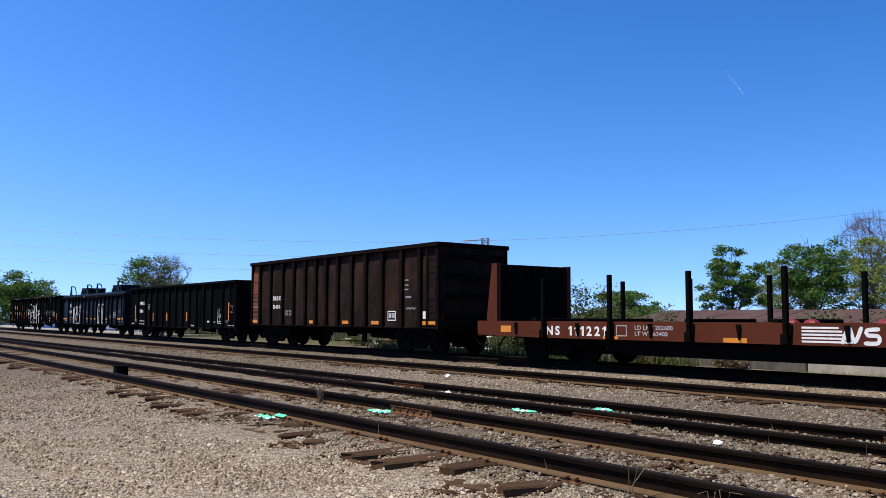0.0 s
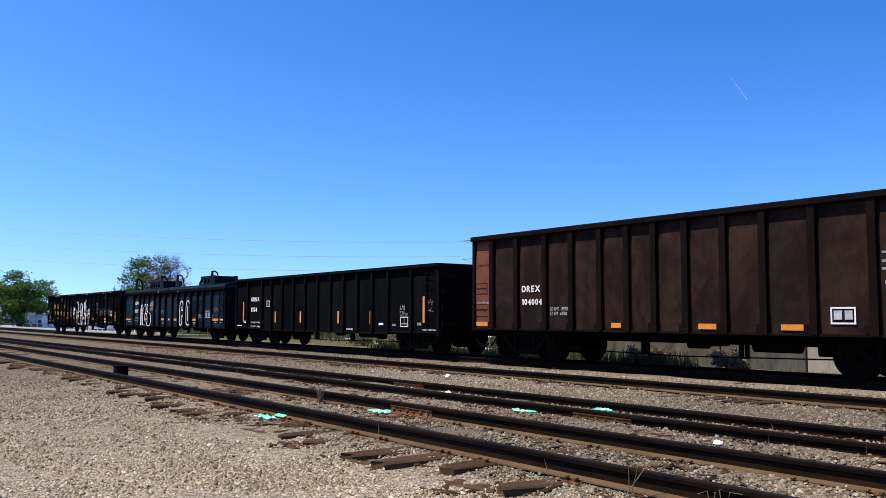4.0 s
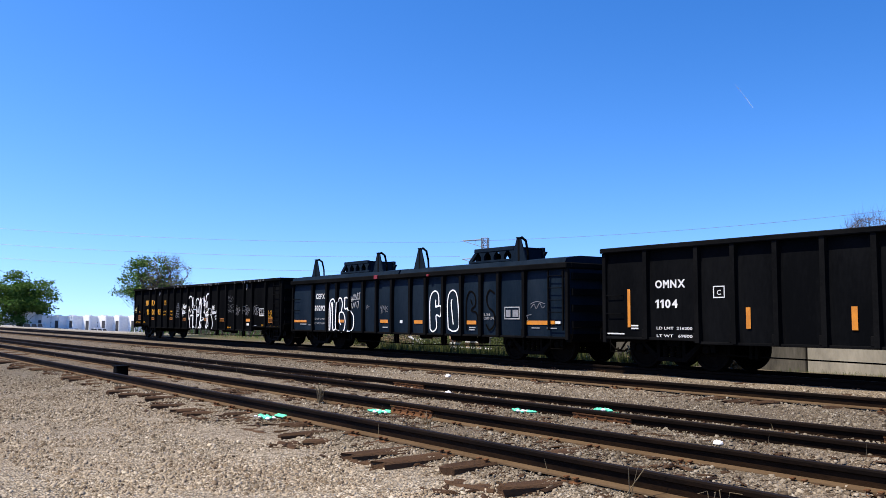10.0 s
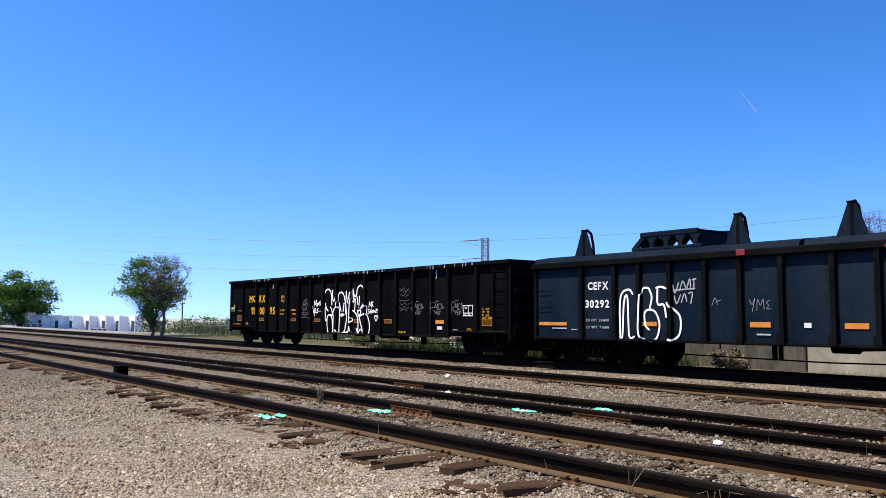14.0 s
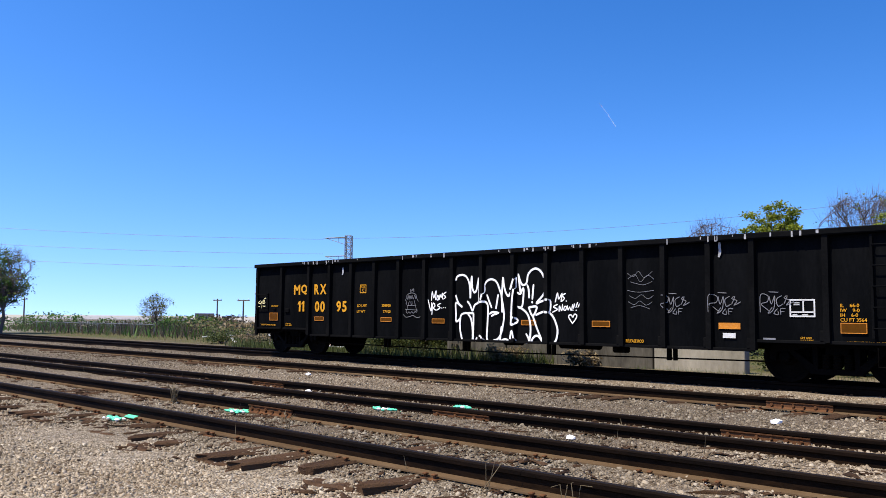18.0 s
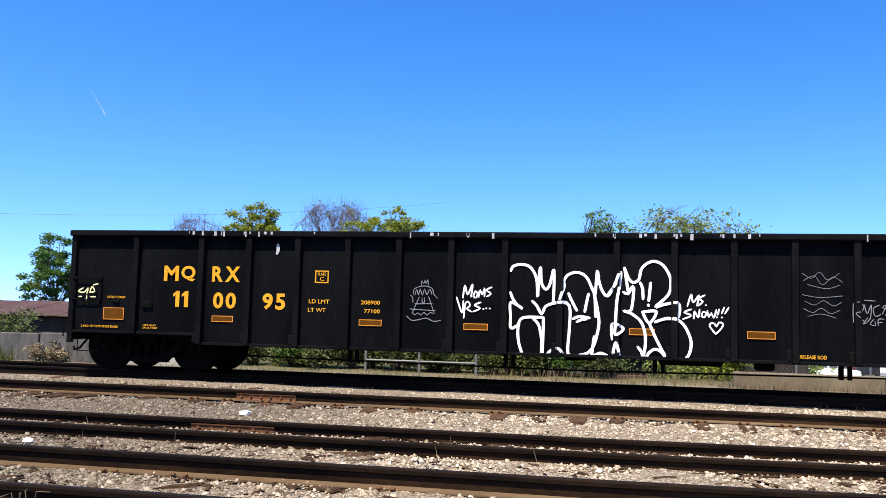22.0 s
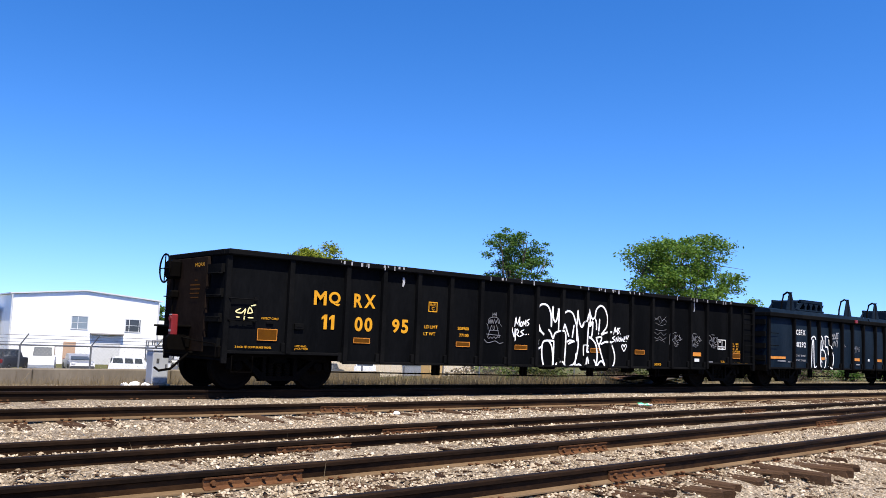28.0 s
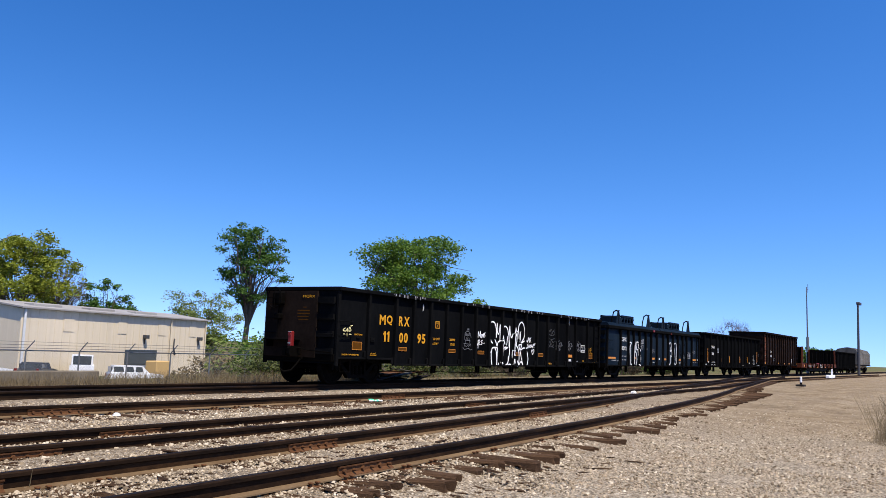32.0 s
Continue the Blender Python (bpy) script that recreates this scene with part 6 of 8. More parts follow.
def grass_patch(name, label, x0, x1, y0, y1, count, lo, hi, material, seed, thick=0.018):
    """Standing blades over a stretch of ground, as one mesh."""
    rng = np.random.default_rng(seed)
    px, py = rng.uniform(x0, x1, count), rng.uniform(y0, y1, count)
    pz = ground_z(px, py) - 0.02
    h = rng.uniform(lo, hi, count) * rng.choice([0.5, 1.0], count)
    w, lean = h * thick + 0.0012, rng.normal(size=(count, 2)) * 0.25
    an = rng.uniform(0, 3.14, count)
    dx, dy = np.cos(an) * w, np.sin(an) * w
    v = np.stack([np.stack([px - dx, py - dy, pz], -1), np.stack([px + dx, py + dy, pz], -1),
                  np.stack([px + lean[:, 0] * h * 0.57 + dx * 0.6, py + lean[:, 1] * h * 0.57 + dy * 0.6, pz + h * 0.6], -1), np.stack([px + lean[:, 0] * h, py + lean[:, 1] * h, pz + h], -1)], 1).reshape(-1, 3)
    f = (np.array([(0, 1, 2), (0, 2, 3)])[None] + (np.arange(count) * 4)[:, None, None]).reshape(-1, 3)
    me = bpy.data.meshes.new(name)
    me.vertices.add(len(v))
    me.vertices.foreach_set("co", v.ravel())
    me.loops.add(f.size)
    me.loops.foreach_set("vertex_index", f.ravel())
    me.polygons.add(len(f))
    me.polygons.foreach_set("loop_start", np.arange(len(f)) * 3)
    me.update(calc_edges=True)
    me.materials.append(material)
    return tagged(new(name, me), label, "grass", kind="stuff")


def gz(x, y):
    return float(ground_z(x, y))


# trees, left to right along the sweep of the view
tree("round dark green tree beyond the storage lot", -137.7, 25.5, gz(-137.7, 25.5), 8.3, 4.6, M_LEAFDARK, 7600, 0.34, 0.06, seed=11, inside=1.6, clump=0.36)
tree("half-leafed tree with bare grey twigs beside the yard", -57.6, 18.6, gz(-57.6, 18.6), 5.15, 2.3, M_LEAFDARK, 6400, 0.13, 0.10, twigs=3, seed=12, lean=-0.35, inside=1.0, clump=0.33)
tree("bare grey-twigged tree leaning over its neighbour", -56.6, 18.9, gz(-56.6, 18.9), 5.3, 1.7, M_LEAFPALE, 200, 0.10, 0.30, twigs=6, seed=13, bark=M_TWIG, lean=0.5)
tree("broad round green tree behind the yard", -80.5, 89.0, gz(-80.5, 89.0), 5.4, 5.3, M_LEAFDARK, 7200, 0.32, 0.02, seed=14, inside=0.5)
tree("green tree on the bank behind the shed", -43.4, 61.2, gz(-43.4, 61.2), 6.4, 2.9, M_LEAFDARK, 5200, 0.20, 0.02, seed=15)
tree("pale half-leafed tree on the bank", -45.5, 71.8, gz(-45.5, 71.8), 5.6, 2.9, M_LEAFPALE, 2600, 0.20, 0.03, twigs=3, seed=16)
tree("tall yellow-green tree on the bank", -40.7, 68.9, gz(-40.7, 68.9), 7.9, 4.0, M_LEAFDARK, 6800, 0.22, 0.04, seed=17)
tree("tall bare grey-brown tree on the bank", -43.6, 84.4, gz(-43.6, 84.4), 10.6, 3.6, M_LEAFPALE, 0, 0.2, 0.25, twigs=7, seed=18, bark=M_TWIG)
tree("pale new-leafed tree on the bank", -39.5, 76.0, gz(-39.5, 76.0), 7.4, 3.6, M_LEAFPALE, 3600, 0.22, 0.03, twigs=3, seed=19)
tree("yellow-green tree topping the freight cars", -36.4, 82.3, gz(-36.4, 82.3), 11.6, 3.3, M_LEAFYELLOW, 5200, 0.24, 0.3, seed=20)
tree("broad bare tree with fine purple-grey twigs", -30.4, 90.0, gz(-30.4, 90.0), 13.0, 4.6, M_LEAFPALE, 250, 0.16, 0.35, twigs=8, seed=21, bark=M_TWIG)
tree("yellow-green tree on the bank", -26.0, 86.0, gz(-26.0, 86.0), 11.2, 3.0, M_LEAFYELLOW, 3000, 0.24, 0.3, twigs=2, seed=22)
tree("yellow-green tree at the end of the bank", -21.0, 82.4, gz(-21.0, 82.4), 11.3, 3.6, M_LEAFYELLOW, 4800, 0.24, 0.25, twigs=2, seed=23)
tree("small green tree over the car roof line", -1.1, 70.0, gz(-1.1, 70.0), 12.0, 2.4, M_LEAF, 900, 0.22, 0.5, twigs=2, seed=24)
tree("multi-stemmed pale tree behind the open shed", 2.7, 34.5, gz(2.7, 34.5), 8.4, 3.0, M_LEAFPALE, 3000, 0.11, 0.28, twigs=5, seed=25)
tree("small bare pale tree", 11.1, 69.1, gz(11.1, 69.1), 7.8, 1.9, M_LEAFPALE, 260, 0.16, 0.35, twigs=6, seed=26, bark=M_TWIG)
tree("tall yellow-green tree behind the beige building", 46.0, 74.5, gz(46.0, 74.5), 12.8, 5.0, M_LEAFYELLOW, 8400, 0.26, 0.3, seed=27)
tree("round yellow-green tree beside the beige building", 41.2, 77.0, gz(40.4, 77.0), 7.6, 3.6, M_LEAFYELLOW, 6000, 0.24, 0.1, seed=28)
tree("dark green tree behind the storage racks", 45.8, 95.0, gz(45.8, 95.0), 8.2, 3.4, M_LEAFDARK, 4600, 0.26, 0.1, seed=40)
tree("low dark green tree behind the annex", 40.0, 101.0, gz(40.0, 101.0), 6.4, 3.6, M_LEAFDARK, 3600, 0.3, 0.05, seed=41)
tree("bare branching tree behind the beige building", 51.2, 76.5, gz(51.2, 76.5), 10.9, 2.8, M_LEAFYELLOW, 420, 0.2, 0.3, twigs=7, seed=29)
tree("dark green tree behind the beige roof", 57.2, 77.5, gz(57.2, 77.5), 9.2, 3.0, M_LEAFDARK, 4400, 0.24, 0.2, seed=30)
tree("pale yellow-green tree at the building's end", 67.2, 74.2, gz(67.2, 74.2), 8.9, 5.0, M_LEAFPALE, 5600, 0.22, 0.1, seed=31)
tree("slender green tree with an open crown", 53.2, 52.9, gz(53.5, 52.6), 13.6, 3.4, M_LEAFDARK, 4600, 0.20, 0.42, seed=32, inside=0.25)
tree("large spreading bright green tree behind the train", 66.2, 44.9, gz(66.2, 44.9), 13.6, 5.9, M_LEAF, 10400, 0.24, 0.35, seed=33)
tree("green understorey tree behind the train", 70.5, 42.0, gz(70.5, 42.0), 8.5, 3.6, M_LEAF, 4400, 0.24, 0.1, seed=34)
tree("distant bare tree beyond the train", 165.0, 41.0, gz(165, 41), 10.5, 4.4, M_LEAFPALE, 0, 0.3, 0.3, twigs=6, seed=35, bark=M_TWIG)
tree("distant green tree beyond the train", 197.0, 32.0, gz(197, 32), 7.0, 6.0, M_LEAFDARK, 3000, 0.5, 0.1, seed=36)
for i, (x, y, h, r, m, n) in enumerate([(-84.5, 30.5, 2.2, 3.0, M_LEAFDARK, 800), (-80.0, 31.0, 1.7, 2.6, M_LEAFDARK, 700), (-16.0, 18.75, 0.45, 0.6, M_DRYGRASS, 400), (-18.0, 19.6, 0.6, 0.8, M_BRUSH, 900), (-13.4, 18.75, 0.4, 0.5, M_DRYGRASS, 300), (-22.4, 20.2, 1.3, 1.0, M_SHRUB, 1500), (-21.0, 20.2, 1.6, 1.1, M_SHRUB, 1700), (-19.6, 20.4, 1.9, 1.2, M_SHRUB, 1900), (-23.6, 21.6, 1.7, 1.1, M_SHRUB, 900), (-18.0, 20.6, 1.7, 1.3, M_SHRUB, 800),
                                        (-16.4, 21.0, 1.5, 1.2, M_SHRUB, 700), (-24.0, 21.5, 1.6, 1.5, M_SHRUB, 900), (-12.0, 21.3, 1.4, 1.3, M_SHRUB, 900), (-8.0, 20.9, 0.8, 1.0, M_SHRUB, 900), (-6.2, 21.6, 0.8, 1.0, M_SHRUB, 800),
                                        (-4.4, 21.2, 0.8, 1.0, M_SHRUB, 900), (-2.5, 21.3, 1.3, 1.2, M_LEAFPALE, 900), (-0.6, 21.0, 1.1, 1.1, M_SHRUB, 800), (2.75, 23.6, 3.3, 0.8, M_SHRUB, 1900), (2.2, 22.8, 2.0, 0.8, M_LEAFYELLOW, 1200), (1.6, 22.6, 1.4, 1.0, M_LEAFPALE, 900),
                                        (38.8, 39.0, 3.2, 2.2, M_LEAFPALE, 1200), (41.5, 41.0, 4.0, 2.4, M_LEAF, 1500), (45.0, 43.0, 4.6, 2.6, M_LEAFDARK, 1600), (34.5, 37.0, 2.4, 1.8, M_DRYGRASS, 900),
                                        (-40.0, 25.0, 0.8, 1.5, M_DRYGRASS, 400), (-36.0, 23.0, 0.7, 1.5, M_SHRUB, 500), (-32.5, 22.5, 0.9, 1.6, M_DRYGRASS, 500), (-29.5, 23.5, 0.8, 1.6, M_SHRUB, 500), (-44.0, 27.0, 0.9, 1.9, M_SHRUB, 400), (-27.0, 22.5, 1.0, 1.4, M_SHRUB, 600), (-34.0, 20.6, 0.6, 1.3, M_SHRUB, 500), (-30.6, 20.4, 0.6, 1.3, M_DRYGRASS, 400), (-28.2, 20.6, 0.7, 1.2, M_SHRUB, 500),
                                        (-58.0, 33.0, 0.9, 2.4, M_SHRUB, 400), (-50.0, 30.0, 0.9, 2.2, M_DRYGRASS, 400)]):
    shrub("low tangled shrub on the far side of the tracks", x, y, gz(x, y), h * (0.85 + 0.3 * ((i * 37) % 10) / 10), r, m, int(n * 1.7) if y < 24 else n, 0.048 if y < 24 else 0.12, 60 + i)
for i, (x, y, h, r, m) in enumerate([(-11.5, 35.0, 3.2, 2.6, M_LEAFPALE), (-8.0, 34.2, 3.4, 2.4, M_LEAFDARK), (-5.0, 34.6, 3.3, 2.4, M_LEAFPALE), (-2.2, 34.4, 3.8, 2.3, M_LEAFDARK), (0.6, 34.0, 4.2, 2.2, M_LEAFPALE), (3.4, 34.6, 4.6, 2.2, M_LEAF), (6.0, 33.0, 3.6, 1.8, M_LEAFPALE)]):
    shrub("tall tangled thicket behind the timber rack", x, y, gz(x, y), h, r, m, 1500, 0.12, 420 + i)
tree("thin half-bare tree on the bank", -60.5, 31.0, gz(-60.5, 31.0), 2.7, 1.3, M_LEAFPALE, 120, 0.10, 0.3, twigs=5, seed=37)
tree("thin bare tree on the bank", -63.0, 32.0, gz(-63.0, 32), 2.3, 1.2, M_LEAFPALE, 90, 0.10, 0.3, twigs=6, seed=38, bark=M_TWIG)
tree("small bare grey sapling on the bank", -38.5, 31.0, gz(-38.5, 31), 2.3, 0.8, M_LEAFPALE, 60, 0.10, 0.3, twigs=5, seed=39, bark=M_TWIG)
rng_t = random.Random(77)
# Added row of dark scrub, standing in for the shade seen below the cars.
for i in range(24):
    x = 21.0 + i * 1.9 + rng_t.uniform(-0.4, 0.4)
    y = 20.4 + rng_t.uniform(-0.4, 0.7)
    shrub("dark scrub added on the lot's bank in place of under-car shade", x, y, gz(x, y), rng_t.uniform(0.75, 1.25), rng_t.uniform(1.1, 1.6), rng_t.choice((M_SHRUB, M_BRUSH, M_BRUSH, M_LEAFDARK)), 620, 0.06, 520 + i)
plates = thing("scrap_plates", "stack of bent rusty steel plates on the bank", "scrap heap")
for i in range(16):
    part("plate", Geo().soft(-rng_t.uniform(0.5, 1.1), rng_t.uniform(0.5, 1.1), -0.25, 0.25, -0.015, 0.015, 0.004), rng_t.choice((M_RUSTROOF, M_BAR, M_DARKWOOD, M_CONC)), plates,
         at=pose(26.0 + rng_t.uniform(-2.2, 2.2), 18.7 + rng_t.uniform(-0.15, 0.25), -0.16 + i * 0.022, rng_t.uniform(-8, 8), rng_t.uniform(-9, 9), rng_t.uniform(-14, 14)))
grass_patch("dry_grass", "tall dry tan grass along the far side", -3, 40, 18.6, 25.5, 15000, 0.10, 0.36, M_DRYGRASS, 71)
grass_patch("green_grass", "green weeds below the concrete wall", -12, 1, 18.2, 19.1, 3500, 0.04, 0.17, M_GRASS, 72)
grass_patch("weed_strip", "olive weeds growing below the stained wall", -30, -14.5, 18.2, 19.1, 6500, 0.10, 0.50, M_SHRUB, 80, 0.03)
grass_patch("bank_grass", "rough mixed grass on the bank", -70, -2, 20.0, 34, 7000, 0.12, 0.45, M_DRYGRASS, 73)
grass_patch("roadside_weeds", "tall dead brown weeds by the earth track", 17, 27, 0.7, 1.85, 6000, 0.2, 1.0, M_DRYGRASS, 74, 0.0012)
grass_patch("brush", "dull brown scrub on the waste ground", -76, -27, 23, 46, 11000, 0.35, 1.05, M_BRUSH, 76, 0.03)
grass_patch("scrub", "low dark green scrub on the waste ground", -76, -27, 22, 50, 4600, 0.25, 0.8, M_LEAFDARK, 77, 0.06)
grass_patch("verge_grass", "dry tan grass in front of the kerb wall", 2, 13, 18.3, 19.25, 6500, 0.08, 0.26, M_DRYGRASS, 78, 0.008)
grass_patch("verge_weeds", "tall grey-tan dead grass along the lot edge", 9, 26, 18.5, 19.25, 9000, 0.18, 0.42, M_DRYGRASS, 79, 0.012)
grass_patch("track_weeds", "sparse dry weeds between the ties", -30, 30, 4.2, 9.2, 420, 0.05, 0.22, M_DRYGRASS, 75)

# ---- far side: concrete parapets, sheds, fence ----
parapet = thing("concrete_wall", "stained grey concrete retaining wall in cast sections", "wall", kind="structure")
i = 0
for x in (-18.75, -16.35, -13.95, -11.55):
    part("wall_section", Geo().soft(x, x + 2.36, 19.15, 19.42, -0.3, 0.50 + 0.02 * (i % 3), 0.02), (M_CONC2 if i == 3 else M_CONC), parapet)
    i += 1
kerb = thing("concrete_kerb_wall", "low pale concrete kerb wall at the lot's edge", "wall", kind="structure")
x = 2.4
while x < 12:
    part("wall_section", Geo().soft(x, x + 2.96, 19.3, 19.55, -0.3, 0.17, 0.02), M_KERB, kerb)
    x += 2.98
pipe_rail = thing("pipe_rail", "rusty white pipe guard rail", "guard rail")
for z in (0.12, 0.45):
    part("rail_pipe", Geo().tube([(-5.85, 20.0, z), (-3.2, 20.0, z)], 0.022, 8), M_STEEL, pipe_rail)
for x in (-5.85, -4.55, -3.2):
    part("rail_post", Geo().tube([(x, 20.0, -0.25), (x, 20.0, 0.62)], 0.035, 8), M_STEEL, pipe_rail)
slab = thing("debris_pile", "broken pale boards and rubble on the bank", "debris")
rng_b = random.Random(9)
for i in range(16):
    part("board", Geo().soft(-0.7, 0.7, -0.08, 0.08, 0, 0.05, 0.008), M_LID if i % 3 else M_DARKWOOD, slab, at=pose(-33 + rng_b.uniform(-6, 6), 22.6 + rng_b.uniform(-0.8, 1.2), -0.12 + rng_b.uniform(0, 0.25), rng_b.uniform(-20, 20), rng_b.uniform(-25, 25), rng_b.uniform(0, 180)))


def low_shed(label, x0, x1, y0, y1, z_eave, z_ridge, wall, roof, open_front=False, posts=6):
    s = thing("shed", label, "shed", kind="")
    b = min(gz(x0, y0), gz(x1, y0), gz(x0, y1), gz(x1, y1)) - 0.2
    if open_front:
        part("back_wall", Geo().soft(x0, x1, y1 - 0.1, y1, b, z_ridge - 0.1, 0.01), wall, s)
        for i in range(posts + 1):
            xx = x0 + (x1 - x0) * i / posts
            part("post", Geo().soft(xx - 0.07, xx + 0.07, y0 + 0.25, y0 + 0.39, b, z_eave, 0.01), M_DARKWOOD, s)
            part("brace", Geo().soft(xx - 0.04, xx + 0.04, y0 + 0.3, y1 - 0.1, z_eave - 0.25, z_eave - 0.12, 0.01), M_DARKWOOD, s)
        part("beam", Geo().soft(x0, x1, y0 + 0.22, y0 + 0.4, z_eave - 0.12, z_eave, 0.01), M_LID, s)
    else:
        part("front_wall", Geo().soft(x0, x1, y0 + 0.3, y0 + 0.42, b, z_eave, 0.01), wall, s)
        part("back_wall", Geo().soft(x0, x1, y1 - 0.12, y1, b, z_eave, 0.01), wall, s)
        for xx in (x0, x1 - 0.12):
            part("end_wall", Geo().prism_x([(y0 + 0.44, b), (y1 - 0.14, b), (y1 - 0.14, z_eave), ((y0 + y1) / 2, z_ridge - 0.05), (y0 + 0.44, z_eave)], xx, xx + 0.1), wall, s)
    n = max(4, int((x1 - x0) / 0.9))
    ym = (y0 + y1) / 2 if not open_front else y1
    r = random.Random(int(x0 * 7))
    for i in range(n):
        a, c = x0 - 0.2 + (x1 - x0 + 0.4) * i / n, x0 - 0.2 + (x1 - x0 + 0.4) * (i + 1) / n + 0.04
        o = r.uniform(0, 0.03)
        part("roof_sheet", Geo().add([(a, y0, z_eave + 0.02 + o), (c, y0, z_eave + 0.02 + o), (c, ym, z_ridge + o), (a, ym, z_ridge + o), (a, y0, z_eave + 0.05 + o), (c, y0, z_eave + 0.05 + o), (c, ym, z_ridge + 0.03 + o), (a, ym, z_ridge + 0.03 + o)],
                                     [(0, 1, 2, 3), (4, 7, 6, 5), (0, 4, 5, 1), (1, 5, 6, 2), (2, 6, 7, 3), (3, 7, 4, 0)]), roof, s)
        if not open_front:
            part("roof_sheet", Geo().add([(a, ym, z_ridge + o), (c, ym, z_ridge + o), (c, y1 + 0.2, z_eave + o), (a, y1 + 0.2, z_eave + o), (a, ym, z_ridge + 0.03 + o), (c, ym, z_ridge + 0.03 + o), (c, y1 + 0.2, z_eave + 0.03 + o), (a, y1 + 0.2, z_eave + 0.03 + o)],
                                         [(0, 1, 2, 3), (4, 7, 6, 5), (0, 4, 5, 1), (1, 5, 6, 2), (2, 6, 7, 3), (3, 7, 4, 0)]), roof, s)
    return s


low_shed("long low shed with a rusted sheet roof", -25.0, -14.0, 27.5, 34.0, 0.85, 1.42, M_DARKWOOD, M_RUSTROOF)
low_shed("open-fronted timber rack under a rusty roof", -10.5, 3.2, 29.5, 32.5, 1.75, 2.08, M_DARKWOOD, M_RUSTROOF, True, 7)
low_shed("dark boarded shed with pale roof slats", 3.75, 5.75, 28.4, 31.0, 1.55, 1.78, M_DARKWOOD, M_DARKWOOD)
slats = thing("timber_stack", "pale weathered planks stacked on the dark shed roof", "timber")
for i in range(6):
    part("plank", Geo().soft(3.5, 5.6 + 0.05 * (i % 2), 28.4 + i * 0.24, 28.55 + i * 0.24, 1.66 + i * 0.035, 1.71 + i * 0.035, 0.008), M_LID if i % 2 else M_DARKWOOD, slats)
ruin = thing("brick_pier", "crumbling red and white painted brick piers by the track", "pier")
for x, w, h in ((-26.6, 0.36, 1.30), (-25.7, 0.30, 1.45), (-25.1, 0.22, 1.1)):
    for j in range(int((h + 0.25) / 0.12)):
        o = 0.012 * ((j * 7) % 5 - 2)
        part("brick_course", Geo().soft(x - w / 2 + o, x + w / 2 + o, 20.0, 20.3, -0.3 + j * 0.12, -0.188 + j * 0.12, 0.008), (M_RUSTROOF, M_DOOR, M_RUSTROOF, M_LID)[(j * 3 + int(x)) % 4], ruin)
part("cap_slab", Geo().soft(-26.9, -25.0, 19.9, 20.4, 1.18, 1.28, 0.02), M_RUSTROOF, ruin)
gate_pipe = thing("pipe_rail", "rusty white pipe guard rail", "guard rail")
for z in (0.0, 0.42):
    part("rail_pipe", Geo().tube([(-26.3, 19.7, z), (-23.9, 19.7, z)], 0.03, 8), M_LID, gate_pipe)
for x in (-26.2, -24.0):
    part("rail_post", Geo().tube([(x, 19.7, -0.25), (x, 19.7, 0.5)], 0.035, 8), M_STEEL, gate_pipe)
for i in range(5):
    xx = -9.6 + i * 2.4
    pal = thing("pallet_stack", "stacked pale crates under the rack roof", "crates", group="crates under the rack")
    for j in range(3):
        part("crate", Geo().soft(xx, xx + 1.3, 30.6, 31.6, gz(xx, 31) + j * 0.52, gz(xx, 31) + 0.5 + j * 0.52, 0.02), (M_RUSTROOF, M_CONC, M_DARKWOOD)[(i + j) % 3], pal)


def chain_fence(label, pts, height, spacing, barbed=True, sink=0.0):
    f = thing("chain_link_fence", label, "fence")
    wires, mesh = Geo(), Geo()
    for (xa, ya), (xb, yb) in zip(pts, pts[1:]):
        length = math.hypot(xb - xa, yb - ya)
        n = max(1, int(length / spacing))
        tops = []
        for i in range(n + 1):
            x, y = xa + (xb - xa) * i / n, ya + (yb - ya) * i / n
            z = FENCE_TOP - height
            part("fence_post", Geo().tube([(x, y, min(gz(x, y), z)), (x, y, FENCE_TOP)], 0.028, 7), M_STEEL, f)
            if barbed:
                part("barb_arm", Geo().tube([(x, y, FENCE_TOP), (x + 0.16, y - 0.18, FENCE_TOP + 0.32)], 0.018, 5), M_STEEL, f)
            tops.append((x, y))
        part("top_rail", Geo().tube([(xa, ya, FENCE_TOP), (xb, yb, FENCE_TOP)], 0.024, 6), M_STEEL, f)
        ux, uy = (xb - xa) / length, (yb - ya) / length
        step = 0.11
        for i in range(int(length / step)):
            s = i * step
            for d in (1, -1):
                e = min(max(s + d * height, 0), length)
                z1 = FENCE_TOP - height + abs(e - s)
                mesh.tube([(xa + ux * s, ya + uy * s, FENCE_TOP - height), (xa + ux * e, ya + uy * e, z1)], 0.0015, 3)
        for k in range(3 if barbed else 0):
            o = 0.08 + k * 0.1
            wires.tube([(xa + o * 0.5, ya - o * 0.56, FENCE_TOP + o), (xb + o * 0.5, yb - o * 0.56, FENCE_TOP + o)], 0.006, 4)
    tagged(part("fence_mesh", mesh, M_STEEL, f), kind="stuff")
    if barbed:
        part("barbed_wire", wires, M_STEEL, f)
    return f


FENCE_TOP = 0.50
chain_fence("grey chain-link fence with barbed arms along the lot", [(3.0, 26.2), (38.0, 26.2)], 2.0, 1.85)
chain_fence("chain-link fence below the bank", [(-66.0, 24.5), (-48.0, 24.5)], 1.0, 2.5, False)

